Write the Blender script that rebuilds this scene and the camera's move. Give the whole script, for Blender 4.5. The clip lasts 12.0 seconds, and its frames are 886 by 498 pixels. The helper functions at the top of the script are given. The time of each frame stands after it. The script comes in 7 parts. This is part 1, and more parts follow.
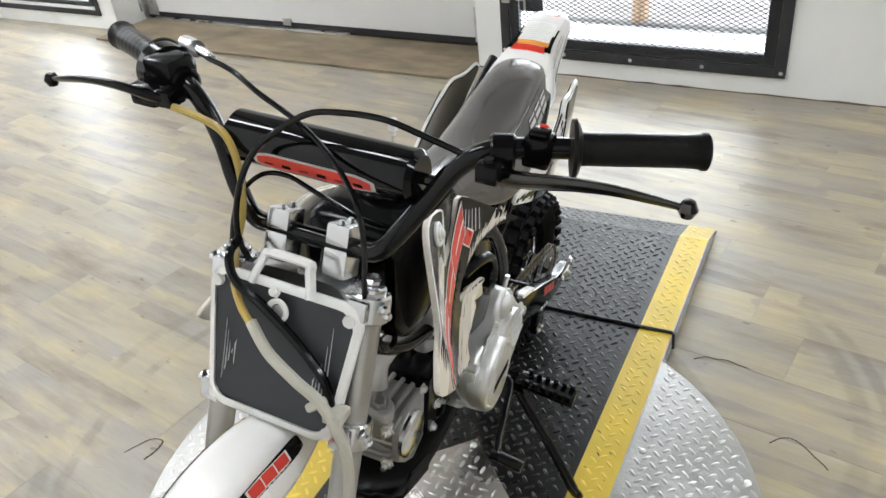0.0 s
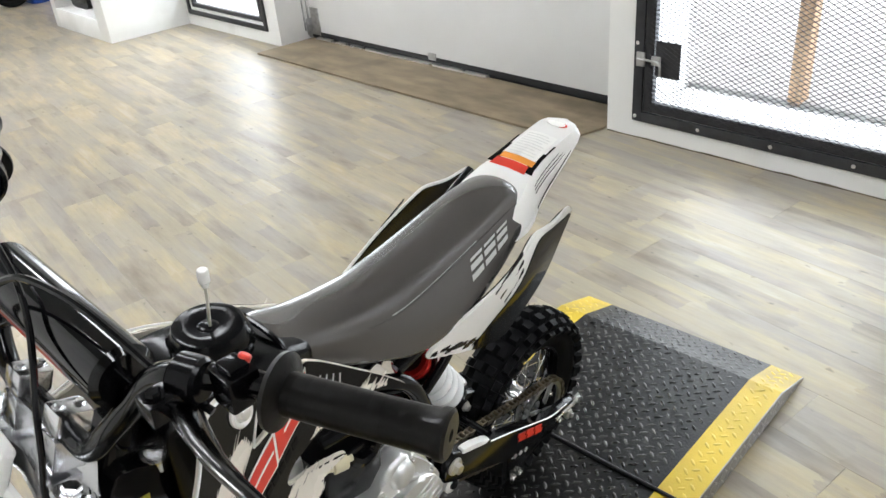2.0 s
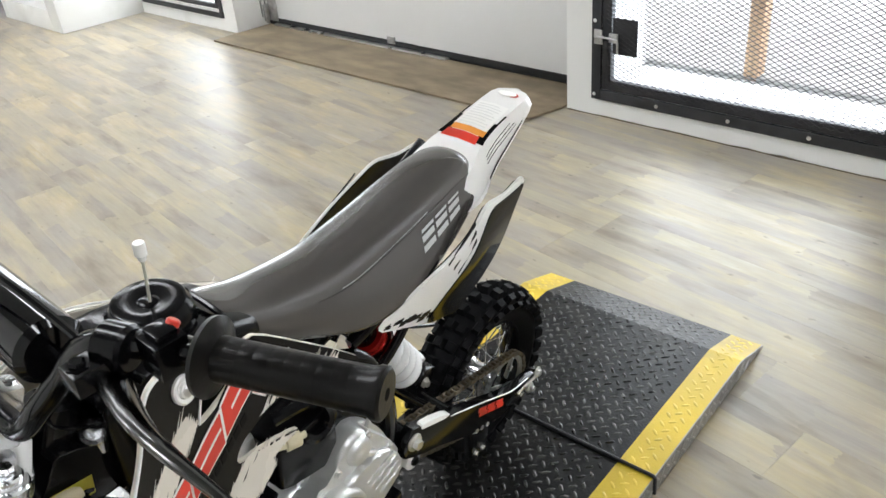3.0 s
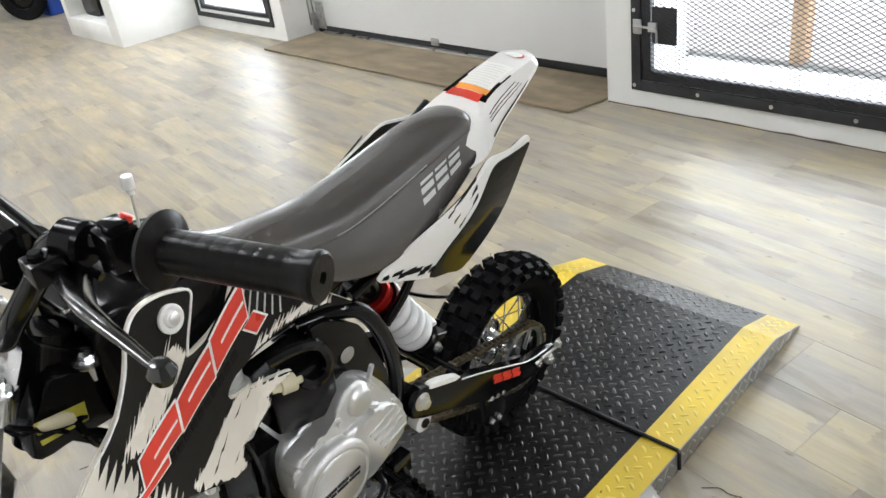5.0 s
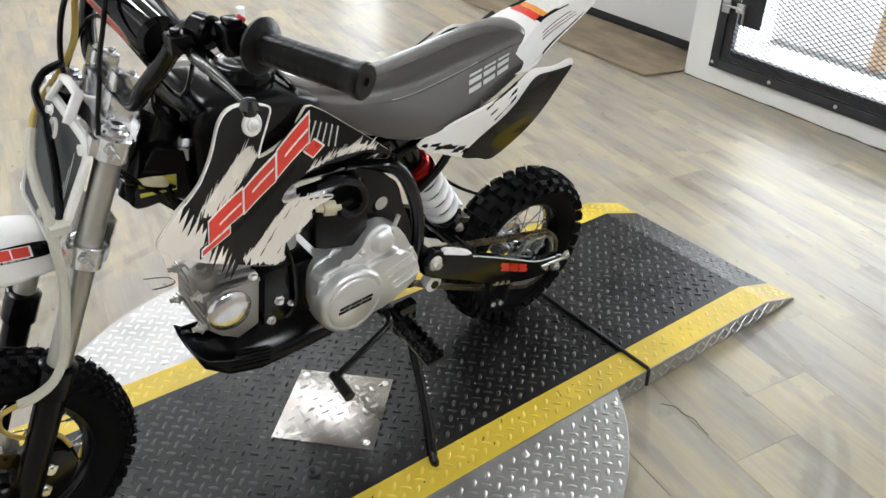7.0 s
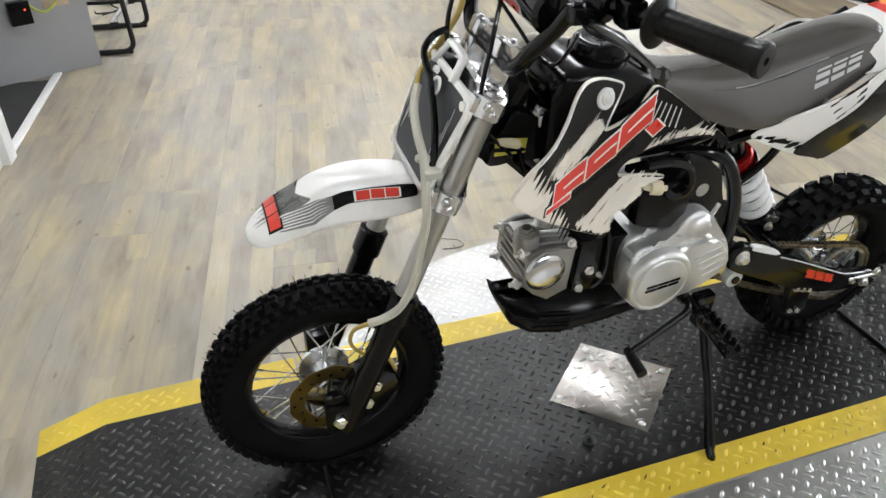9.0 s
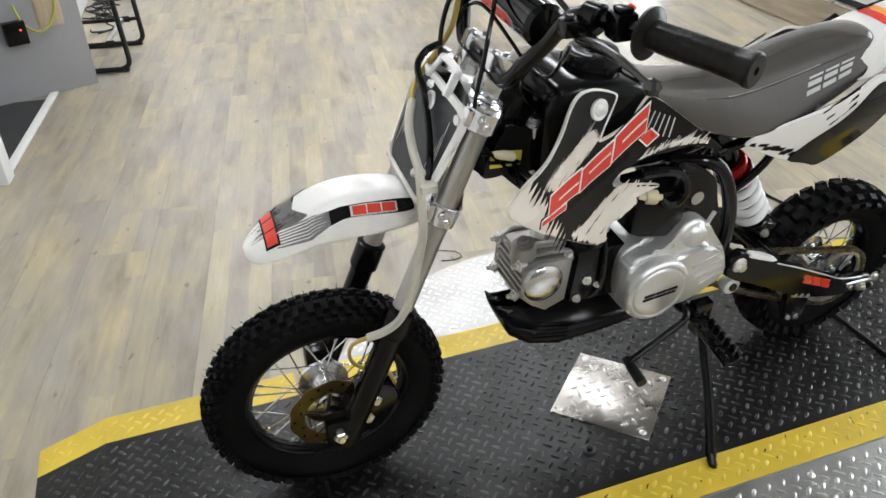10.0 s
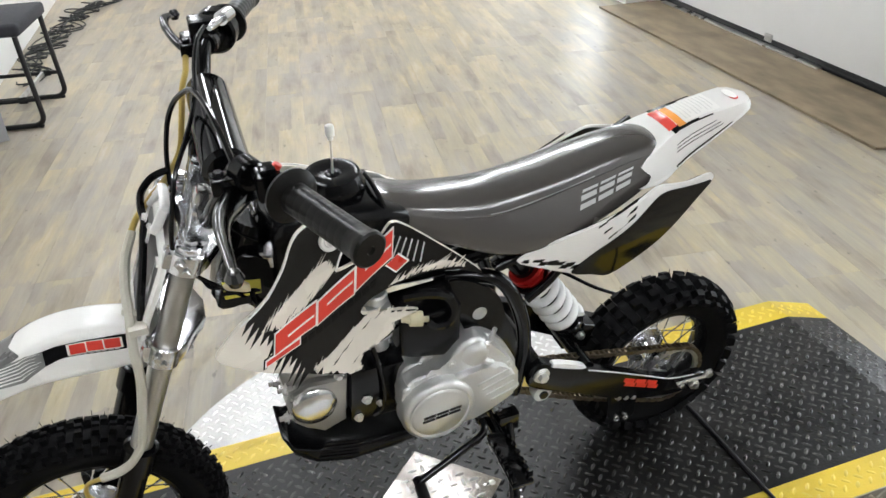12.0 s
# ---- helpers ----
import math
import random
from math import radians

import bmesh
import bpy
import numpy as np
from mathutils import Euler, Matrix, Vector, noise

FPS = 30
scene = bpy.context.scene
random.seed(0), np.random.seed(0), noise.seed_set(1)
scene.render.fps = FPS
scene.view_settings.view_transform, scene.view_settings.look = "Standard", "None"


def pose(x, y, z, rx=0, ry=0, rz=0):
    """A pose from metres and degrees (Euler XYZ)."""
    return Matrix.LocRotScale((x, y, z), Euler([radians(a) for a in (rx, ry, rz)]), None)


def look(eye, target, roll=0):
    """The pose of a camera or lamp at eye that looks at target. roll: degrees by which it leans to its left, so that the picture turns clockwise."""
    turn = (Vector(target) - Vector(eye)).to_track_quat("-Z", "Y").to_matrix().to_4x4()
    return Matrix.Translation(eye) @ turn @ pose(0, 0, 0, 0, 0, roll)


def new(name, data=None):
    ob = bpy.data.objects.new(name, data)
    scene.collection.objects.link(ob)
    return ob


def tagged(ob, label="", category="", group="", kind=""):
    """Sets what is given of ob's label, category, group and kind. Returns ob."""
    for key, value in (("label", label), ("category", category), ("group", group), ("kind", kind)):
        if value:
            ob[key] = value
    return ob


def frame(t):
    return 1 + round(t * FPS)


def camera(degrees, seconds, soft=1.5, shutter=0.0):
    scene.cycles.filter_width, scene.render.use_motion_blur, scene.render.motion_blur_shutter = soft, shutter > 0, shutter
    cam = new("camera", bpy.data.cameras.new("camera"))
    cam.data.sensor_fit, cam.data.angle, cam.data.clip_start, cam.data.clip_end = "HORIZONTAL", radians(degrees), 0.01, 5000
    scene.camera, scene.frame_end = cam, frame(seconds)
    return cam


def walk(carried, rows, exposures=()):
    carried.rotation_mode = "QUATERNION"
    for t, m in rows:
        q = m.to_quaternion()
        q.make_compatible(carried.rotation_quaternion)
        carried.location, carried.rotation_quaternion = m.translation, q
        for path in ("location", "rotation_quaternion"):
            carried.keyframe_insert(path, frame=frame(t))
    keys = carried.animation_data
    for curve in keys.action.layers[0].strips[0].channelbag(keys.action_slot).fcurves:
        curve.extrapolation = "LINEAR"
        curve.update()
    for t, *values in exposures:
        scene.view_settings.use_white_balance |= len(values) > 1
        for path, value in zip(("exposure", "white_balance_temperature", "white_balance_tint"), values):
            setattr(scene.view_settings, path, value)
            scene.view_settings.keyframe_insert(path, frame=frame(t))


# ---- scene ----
cam = camera(58.3, 12.0)
PATH = [
    (0, (1.606, 0.743, 1.362), (0.142, -0.096, 0.288), -6.5),
    (0.5, (1.378, 0.77, 1.363), (0.072, -0.32, 0.311), -8.3),
    (1, (1.239, 0.872, 1.382), (0.14, -0.423, 0.326), -5.9),
    (1.5, (1.152, 0.92, 1.382), (-0.001, -0.366, 0.373), -5.7),
    (2, (1.133, 0.934, 1.38), (-0.093, -0.294, 0.386), -5.2),
    (2.5, (1.116, 0.946, 1.377), (-0.173, -0.23, 0.4), -5.4),
    (3, (1.116, 0.951, 1.348), (-0.148, -0.212, 0.323), -5.6),
    (3.2, (1.123, 0.968, 1.339), (-0.137, -0.189, 0.301), -5.4),
    (5, (1.101, 1.045, 1.262), (-0.08, -0.242, 0.287), -8.5),
    (5.5, (1.206, 1.126, 1.28), (-0.063, -0.162, 0.425), -6.7),
    (6, (1.297, 1.186, 1.3), (0.081, -0.105, 0.375), -1.9),
    (6.5, (1.252, 1.262, 1.282), (0.15, -0.046, 0.245), -0.5),
    (6.7, (1.228, 1.288, 1.268), (0.16, -0.017, 0.194), 0.4),
    (8.3, (1.356, 1.283, 1.295), (0.649, -0.305, 0.306), 0.6),
    (8.5, (1.373, 1.282, 1.284), (0.72, -0.319, 0.278), 0.2),
    (9, (1.406, 1.282, 1.272), (0.89, -0.318, 0.189), -1.3),
    (9.5, (1.42, 1.282, 1.269), (0.971, -0.302, 0.134), -2.8),
    (10, (1.403, 1.284, 1.277), (0.88, -0.328, 0.217), -2.3),
    (10.5, (1.372, 1.285, 1.295), (0.764, -0.322, 0.271), -2.6),
    (11, (1.338, 1.266, 1.308), (0.675, -0.334, 0.308), -5.3),
    (11.5, (1.188, 1.33, 1.338), (0.623, -0.3, 0.326), -3.2),
    (12, (0.972, 1.277, 1.37), (0.445, -0.361, 0.351), -3.0),
]
EXPOSURES = [(0, 0.0), (12, 0.0)]
walk(cam, [(t, look(eye, target, roll)) for t, eye, target, roll in PATH], EXPOSURES)

# ---------------------------------------------------------------- light
world = bpy.data.worlds.new("daylight")
scene.world = world
world.use_nodes = True
_wn = world.node_tree.nodes
_sky = _wn.new("ShaderNodeTexSky")
_sky.sky_type, _sky.sun_disc = "NISHITA", False
_sky.sun_elevation, _sky.sun_rotation = radians(48), radians(60)
world.node_tree.links.new(_sky.outputs[0], _wn["Background"].inputs[0])
_wn["Background"].inputs[1].default_value = 0.12

DECK, DISC = 0.055, 0.052
WALL = pose(-1.80, -0.886, 0, 0, 0, -3.15)      # garage wall: local y runs along it, local x into the room


def wall_place(n, s, z=0, rz=0):
    return WALL @ pose(n, s, z, 0, 0, rz)


def area_lamp(name, m, sx, sy, watts, colour):
    d = bpy.data.lights.new(name, "AREA")
    d.shape, d.size, d.size_y, d.energy, d.color = "RECTANGLE", sx, sy, watts, colour
    o = new(name, d)
    o.matrix_world = m
    return o


GATE_W, WIN_W = 36, 18
area_lamp("daylight_gate", WALL @ pose(-0.30, 0.77, 1.05, 0, -90, 0), 1.8, 1.1, GATE_W, (0.80, 0.91, 1.0))
area_lamp("daylight_window", WALL @ pose(-0.20, -3.28, 1.0, 0, -90, 0), 1.7, 1.0, WIN_W, (0.80, 0.91, 1.0))

# ---------------------------------------------------------------- materials


def mat(name, colour, rough=0.5, metal=0.0, vary=0.12, scale=8.0, bump=0.0, bump_scale=120.0, coat=0.0, spec=0.5, dirt_or_reflection=None, stretch=None):
    """Base colour with broad and fine variation, roughness variation and a fine relief."""
    m = bpy.data.materials.new(name)
    m.use_nodes = True
    nt = m.node_tree
    b = nt.nodes["Principled BSDF"]
    tc = nt.nodes.new("ShaderNodeTexCoord")
    vec = tc.outputs["Object"]
    if stretch:
        mp = nt.nodes.new("ShaderNodeMapping")
        mp.inputs["Scale"].default_value = stretch
        nt.links.new(vec, mp.inputs[0])
        vec = mp.outputs[0]
    n1 = nt.nodes.new("ShaderNodeTexNoise")
    n1.inputs["Scale"].default_value, n1.inputs["Detail"].default_value = scale, 6
    nt.links.new(vec, n1.inputs[0])
    n2 = nt.nodes.new("ShaderNodeTexNoise")
    n2.inputs["Scale"].default_value, n2.inputs["Detail"].default_value = bump_scale, 3
    nt.links.new(vec, n2.inputs[0])
    mr = nt.nodes.new("ShaderNodeMapRange")
    mr.inputs[1].default_value, mr.inputs[2].default_value = 0.3, 0.7
    mr.inputs[3].default_value, mr.inputs[4].default_value = 1 - vary, 1 + vary
    nt.links.new(n1.outputs[0], mr.inputs[0])
    mul = nt.nodes.new("ShaderNodeVectorMath")
    mul.operation = "SCALE"
    mul.inputs[0].default_value = colour
    nt.links.new(mr.outputs[0], mul.inputs["Scale"])
    col = mul.outputs[0]
    if dirt_or_reflection:
        mx = nt.nodes.new("ShaderNodeMix")
        mx.data_type = "RGBA"
        cr = nt.nodes.new("ShaderNodeMapRange")
        cr.inputs[1].default_value, cr.inputs[2].default_value = 0.56, 0.72
        n3 = nt.nodes.new("ShaderNodeTexNoise")
        n3.inputs["Scale"].default_value, n3.inputs["Detail"].default_value = scale * 0.7, 10
        nt.links.new(tc.outputs["Object"], n3.inputs[0])
        nt.links.new(n3.outputs[0], cr.inputs[0])
        nt.links.new(cr.outputs[0], mx.inputs[0])
        nt.links.new(col, mx.inputs[6])
        mx.inputs[7].default_value = (*dirt_or_reflection, 1)
        col = mx.outputs[2]
    nt.links.new(col, b.inputs["Base Color"])
    rr = nt.nodes.new("ShaderNodeMapRange")
    rr.inputs[3].default_value, rr.inputs[4].default_value = max(0.02, rough - 0.08), min(1, rough + 0.1)
    nt.links.new(n1.outputs[0], rr.inputs[0])
    nt.links.new(rr.outputs[0], b.inputs["Roughness"])
    b.inputs["Metallic"].default_value = metal
    b.inputs["Specular IOR Level"].default_value = spec
    b.inputs["Coat Weight"].default_value = coat
    b.inputs["Coat Roughness"].default_value = 0.08
    if bump:
        bp = nt.nodes.new("ShaderNodeBump")
        bp.inputs["Strength"].default_value, bp.inputs["Distance"].default_value = bump, 0.002
        nt.links.new(n2.outputs[0], bp.inputs["Height"])
        nt.links.new(bp.outputs[0], b.inputs["Normal"])
    return m


def emitter(name, colour, strength):
    m = bpy.data.materials.new(name)
    m.use_nodes = True
    nt = m.node_tree
    nt.nodes.remove(nt.nodes["Principled BSDF"])
    e = nt.nodes.new("ShaderNodeEmission")
    e.inputs[0].default_value, e.inputs[1].default_value = (*colour, 1), strength
    nt.links.new(e.outputs[0], nt.nodes["Material Output"].inputs[0])
    return m


def plank_material():
    """Distressed oak vinyl: strips of beige, grey and straw within each plank, grain along it."""
    m = bpy.data.materials.new("vinyl_plank")
    m.use_nodes = True
    nt = m.node_tree
    L, N = nt.links.new, nt.nodes.new
    b = nt.nodes["Principled BSDF"]
    tc, oi = N("ShaderNodeTexCoord"), N("ShaderNodeObjectInfo")
    off = N("ShaderNodeVectorMath")
    off.operation = "MULTIPLY_ADD"
    rnd = N("ShaderNodeCombineXYZ")
    L(oi.outputs["Random"], rnd.inputs[0])
    L(oi.outputs["Random"], rnd.inputs[1])
    L(rnd.outputs[0], off.inputs[0])
    off.inputs[1].default_value = (37, 61, 0)
    L(tc.outputs["Object"], off.inputs[2])

    def nz(scale, detail, sx, sy, rough=0.55):
        mp = N("ShaderNodeMapping")
        mp.inputs["Scale"].default_value = (sx, sy, 1)
        L(off.outputs[0], mp.inputs[0])
        n = N("ShaderNodeTexNoise")
        n.inputs["Scale"].default_value, n.inputs["Detail"].default_value, n.inputs["Roughness"].default_value = scale, detail, rough
        L(mp.outputs[0], n.inputs[0])
        return n.outputs[0]
    strips = nz(1.0, 5, 13, 2.6)
    grain = nz(1.0, 5, 95, 5, 0.65)
    cloud = nz(3.0, 5, 1.8, 0.9)
    # strips of uneven length, with ragged borders
    warp = nz(1.0, 4, 40, 9, 0.6)
    sepx = N("ShaderNodeSeparateXYZ")
    L(tc.outputs["Object"], sepx.inputs[0])

    def mth(op, a, c, d=None):
        k_ = N("ShaderNodeMath")
        k_.operation = op
        for i_, v_ in enumerate((a, c, d)):
            if v_ is None:
                continue
            if isinstance(v_, (int, float)):
                k_.inputs[i_].default_value = v_
            else:
                L(v_, k_.inputs[i_])
        return k_.outputs[0]
    wx = mth("MULTIPLY_ADD", mth("SUBTRACT", warp, 0.5), 0.016, sepx.outputs[0])
    ix = mth("FLOOR", mth("MULTIPLY_ADD", wx, 1 / 0.0613, 40.5), 0)
    wn = N("ShaderNodeTexWhiteNoise")
    wn.noise_dimensions = "2D"
    cmb = N("ShaderNodeCombineXYZ")
    L(ix, cmb.inputs[0])
    L(mth("MULTIPLY", oi.outputs["Random"], 91.0), cmb.inputs[1])
    L(cmb.outputs[0], wn.inputs["Vector"])
    wy = mth("MULTIPLY_ADD", mth("SUBTRACT", warp, 0.5), 0.10, sepx.outputs[1])
    iy = mth("FLOOR", mth("ADD", mth("MULTIPLY", wy, 1.9), mth("MULTIPLY", wn.outputs["Value"], 7.0)), 0)
    wn2 = N("ShaderNodeTexWhiteNoise")
    wn2.noise_dimensions = "3D"
    cmb2 = N("ShaderNodeCombineXYZ")
    L(ix, cmb2.inputs[0])
    L(iy, cmb2.inputs[1])
    L(mth("MULTIPLY", oi.outputs["Random"], 57.0), cmb2.inputs[2])
    L(cmb2.outputs[0], wn2.inputs["Vector"])
    strips = mth("ADD", mth("MULTIPLY", mth("SUBTRACT", wn2.outputs["Value"], 0.5), 0.15), strips)
    ramp = N("ShaderNodeValToRGB")
    e = ramp.color_ramp.elements
    e[0].position, e[0].color = 0.28, (0.225, 0.187, 0.140, 1)
    e[1].position, e[1].color = 0.78, (0.53, 0.488, 0.405, 1)
    for p, c in ((0.40, (0.305, 0.260, 0.195, 1)), (0.50, (0.375, 0.324, 0.240, 1)), (0.60, (0.455, 0.375, 0.230, 1))):
        x = e.new(p)
        x.color = c
    L(strips, ramp.inputs[0])
    grey = N("ShaderNodeMix")
    grey.data_type = "RGBA"
    gm = N("ShaderNodeMapRange")
    gm.inputs[1].default_value, gm.inputs[2].default_value, gm.inputs[4].default_value = 0.40, 0.62, 0.75
    L(cloud, gm.inputs[0])
    L(gm.outputs[0], grey.inputs[0])
    L(ramp.outputs[0], grey.inputs[6])
    grey.inputs[7].default_value = (0.350, 0.322, 0.288, 1)
    # straw-coloured staves among the grey ones
    straw = N("ShaderNodeMix")
    straw.data_type = "RGBA"
    sm = N("ShaderNodeMapRange")
    sm.interpolation_type = "SMOOTHSTEP"
    sm.inputs[1].default_value, sm.inputs[2].default_value, sm.inputs[4].default_value = 0.58, 0.82, 0.32
    L(mth("MULTIPLY_ADD", mth("SUBTRACT", warp, 0.5), 0.55, wn2.outputs["Value"]), sm.inputs[0])
    L(sm.outputs[0], straw.inputs[0])
    L(grey.outputs[2], straw.inputs[6])
    straw.inputs[7].default_value = (0.47, 0.405, 0.255, 1)
    gr = N("ShaderNodeMapRange")
    gr.inputs[1].default_value, gr.inputs[2].default_value, gr.inputs[3].default_value, gr.inputs[4].default_value = 0.3, 0.7, 0.93, 1.06
    L(grain, gr.inputs[0])
    tone = N("ShaderNodeMapRange")
    tone.inputs[3].default_value, tone.inputs[4].default_value = 0.85, 0.98
    L(oi.outputs["Random"], tone.inputs[0])
    k = N("ShaderNodeMath")
    k.operation = "MULTIPLY"
    L(gr.outputs[0], k.inputs[0])
    L(tone.outputs[0], k.inputs[1])
    sc = N("ShaderNodeVectorMath")
    sc.operation = "SCALE"
    sp = N("ShaderNodeMapRange")
    sp.inputs[1].default_value, sp.inputs[2].default_value, sp.inputs[3].default_value, sp.inputs[4].default_value = 0.70, 0.76, 1.0, 0.62
    L(nz(1.0, 2, 34, 17, 0.4), sp.inputs[0])
    kn = N("ShaderNodeMapRange")
    kn.inputs[1].default_value, kn.inputs[2].default_value, kn.inputs[3].default_value, kn.inputs[4].default_value = 0.56, 0.70, 1.0, 0.84
    L(nz(1.0, 6, 20, 3.0, 0.7), kn.inputs[0])
    # faint tyre marks swept over the boards
    pos = N("ShaderNodeNewGeometry")
    marks = None
    for cx, cy, r, w in ((0.551, -0.309, 0.621, 0.030), (0.579, -0.056, 0.760, 0.022), (0.176, 0.330, 0.574, 0.030), (0.176, 0.330, 0.632, 0.020)):
        dst = N("ShaderNodeVectorMath")
        dst.operation = "DISTANCE"
        L(pos.outputs["Position"], dst.inputs[0])
        dst.inputs[1].default_value = (cx, cy, 0)
        off_r = mth("ABSOLUTE", mth("ADD", mth("MULTIPLY_ADD", mth("SUBTRACT", warp, 0.5), 0.022, dst.outputs["Value"]), -r), 0)
        band = N("ShaderNodeMapRange")
        band.interpolation_type = "SMOOTHSTEP"
        band.inputs[1].default_value, band.inputs[2].default_value, band.inputs[3].default_value, band.inputs[4].default_value = w * 0.35, w, 0.78, 1.0
        L(off_r, band.inputs[0])
        marks = band.outputs[0] if marks is None else mth("MULTIPLY", marks, band.outputs[0])
    fade = N("ShaderNodeMapRange")
    fade.inputs[1].default_value, fade.inputs[2].default_value = 0.42, 0.58
    L(cloud, fade.inputs[0])
    marks = mth("ADD", mth("MULTIPLY", mth("SUBTRACT", marks, 1.0), fade.outputs[0]), 1.0)
    L(straw.outputs[2], sc.inputs[0])
    L(mth("MULTIPLY", mth("MULTIPLY", mth("MULTIPLY", k.outputs[0], sp.outputs[0]), kn.outputs[0]), marks), sc.inputs["Scale"])
    L(sc.outputs[0], b.inputs["Base Color"])
    rr = N("ShaderNodeMapRange")
    rr.inputs[3].default_value, rr.inputs[4].default_value = 0.30, 0.46
    L(cloud, rr.inputs[0])
    L(rr.outputs[0], b.inputs["Roughness"])
    bp = N("ShaderNodeBump")
    bp.inputs["Strength"].default_value, bp.inputs["Distance"].default_value = 0.25, 0.0015
    L(grain, bp.inputs["Height"])
    L(bp.outputs[0], b.inputs["Normal"])
    return m


M_PLANK = plank_material()
M_SLAB = mat("floor_base", (0.14, 0.115, 0.085), 0.8)
M_WALL = mat("white_wall_paint", (0.80, 0.80, 0.78), 0.55, vary=0.03, scale=3, bump=0.15, bump_scale=260, dirt_or_reflection=(0.70, 0.69, 0.66))
# grey for the unseen walls, chosen to darken what the bike reflects
M_WALLGREY = mat("reflection_dimming_grey", (0.26, 0.26, 0.265), 0.6, vary=0.04, scale=3, bump=0.15, bump_scale=260)
# white partition; the doorway's shade is put into this grey
M_PARTITION = mat("shaded_white_partition", (0.32, 0.32, 0.33), 0.55, vary=0.04, scale=3, bump=0.15, bump_scale=260)
M_CEIL = mat("ceiling_paint", (0.34, 0.34, 0.33), 0.8, vary=0.03)
M_DOORW = mat("door_enamel", (0.72, 0.72, 0.71), 0.42, vary=0.025, scale=2.5, bump=0.08, bump_scale=300)
M_PLY = mat("plywood", (0.225, 0.175, 0.112), 0.6, vary=0.35, scale=3.5, bump=0.3, bump_scale=60, stretch=(2.6, 1.2, 1), dirt_or_reflection=(0.13, 0.098, 0.06))
M_SEAL = mat("rubber_seal", (0.012, 0.012, 0.013), 0.6)
M_GALV = mat("galvanised_steel", (0.55, 0.55, 0.55), 0.42, 1.0, vary=0.2, scale=30)
M_GATE = mat("black_gate_steel", (0.035, 0.036, 0.04), 0.5, 0.3, vary=0.3, scale=14, bump=0.2, bump_scale=90)
M_MESH = mat("expanded_metal", (0.05, 0.05, 0.055), 0.5, 0.5, vary=0.2)
M_SCREW = mat("zinc_bolt", (0.75, 0.74, 0.72), 0.28, 1.0, vary=0.1)
M_BLACKDECK = mat("black_deck_paint", (0.0061, 0.0060, 0.0057), 0.32, 0.1, vary=0.45, scale=9, bump=0.45, bump_scale=160, dirt_or_reflection=(0.022, 0.020, 0.018), spec=0.34)
M_BLACKLUG = mat("worn_black_lug", (0.0560, 0.0540, 0.0520), 0.26, 0.8, vary=0.4, scale=9, bump=0.2, bump_scale=300)
M_YELLOW = mat("yellow_paint", (0.66, 0.47, 0.035), 0.42, vary=0.12, scale=6, bump=0.2, bump_scale=200, dirt_or_reflection=(0.42, 0.30, 0.05))
M_YLUG = mat("yellow_lug", (0.72, 0.54, 0.07), 0.38, vary=0.2, scale=12)
M_ALU = mat("aluminium_plate", (0.41, 0.405, 0.39), 0.40, 1.0, vary=0.20, scale=7, bump=0.35, bump_scale=120, dirt_or_reflection=(0.36, 0.345, 0.32))
# brown blotches are dirt and also warm reflections put into the colour
M_HUBPLATE = mat("polished_checker_plate", (0.47, 0.435, 0.40), 0.27, 1.0, vary=0.18, scale=9, bump=0.14, bump_scale=120, dirt_or_reflection=(0.27, 0.22, 0.17))
M_ALULUG = mat("aluminium_lug", (0.56, 0.555, 0.54), 0.30, 1.0, vary=0.12, scale=9)
M_ROD = mat("black_rod", (0.02, 0.02, 0.022), 0.35, 0.4)
M_TRIM = mat("white_gloss_trim", (0.82, 0.82, 0.81), 0.35, vary=0.03)
M_GREYBOARD = mat("dark_vinyl_skirting", (0.03, 0.03, 0.03), 0.6)
M_POST = mat("pine_post", (0.50, 0.33, 0.20), 0.6, vary=0.25, scale=5, stretch=(8, 8, 1))
M_CONC = mat("concrete", (0.45, 0.45, 0.44), 0.85, vary=0.15, bump=0.3)
M_OUT = emitter("overexposed_daylight", (0.97, 0.985, 1.0), 6.5)
M_TUBE = emitter("fluorescent_diffuser", (0.955, 0.985, 1.03), 27.5)
M_GLASS = bpy.data.materials.new("window_glass")
M_GLASS.use_nodes = True
_g = M_GLASS.node_tree.nodes["Principled BSDF"]
_g.inputs["Transmission Weight"].default_value, _g.inputs["Roughness"].default_value, _g.inputs["IOR"].default_value = 1.0, 0.02, 1.45

# ---------------------------------------------------------------- mesh tools


def bm_new():
    return bmesh.new()


def finish(name, bm, material, smooth=True, angle=38):
    bmesh.ops.recalc_face_normals(bm, faces=bm.faces)
    me = bpy.data.meshes.new(name)
    bm.to_mesh(me)
    bm.free()
    me.materials.append(material)
    if smooth:
        me.polygons.foreach_set("use_smooth", [True] * len(me.polygons))
        me.set_sharp_from_angle(angle=radians(angle))
    return new(name, me)


def part(name, bm, material, parent, label="", smooth=True, angle=38):
    o = finish(name, bm, material, smooth, angle)
    o.parent = parent
    if label:
        tagged(o, label)
    return o


def share(name, ob, parent, m):
    """Another piece on the mesh of ob."""
    o = new(name, ob.data)
    o.parent = parent
    o.matrix_local = m
    return o


def thing(name, label, category, m=None, group="", kind=""):
    o = tagged(new(name), label, category, group, kind)
    o.matrix_world = m or Matrix.Identity(4)
    return o


def single(name, bm, material, label, category, m=None, group="", kind="", angle=38):
    o = tagged(finish(name, bm, material, True, angle), label, category, group, kind)
    o.matrix_world = m or Matrix.Identity(4)
    return o


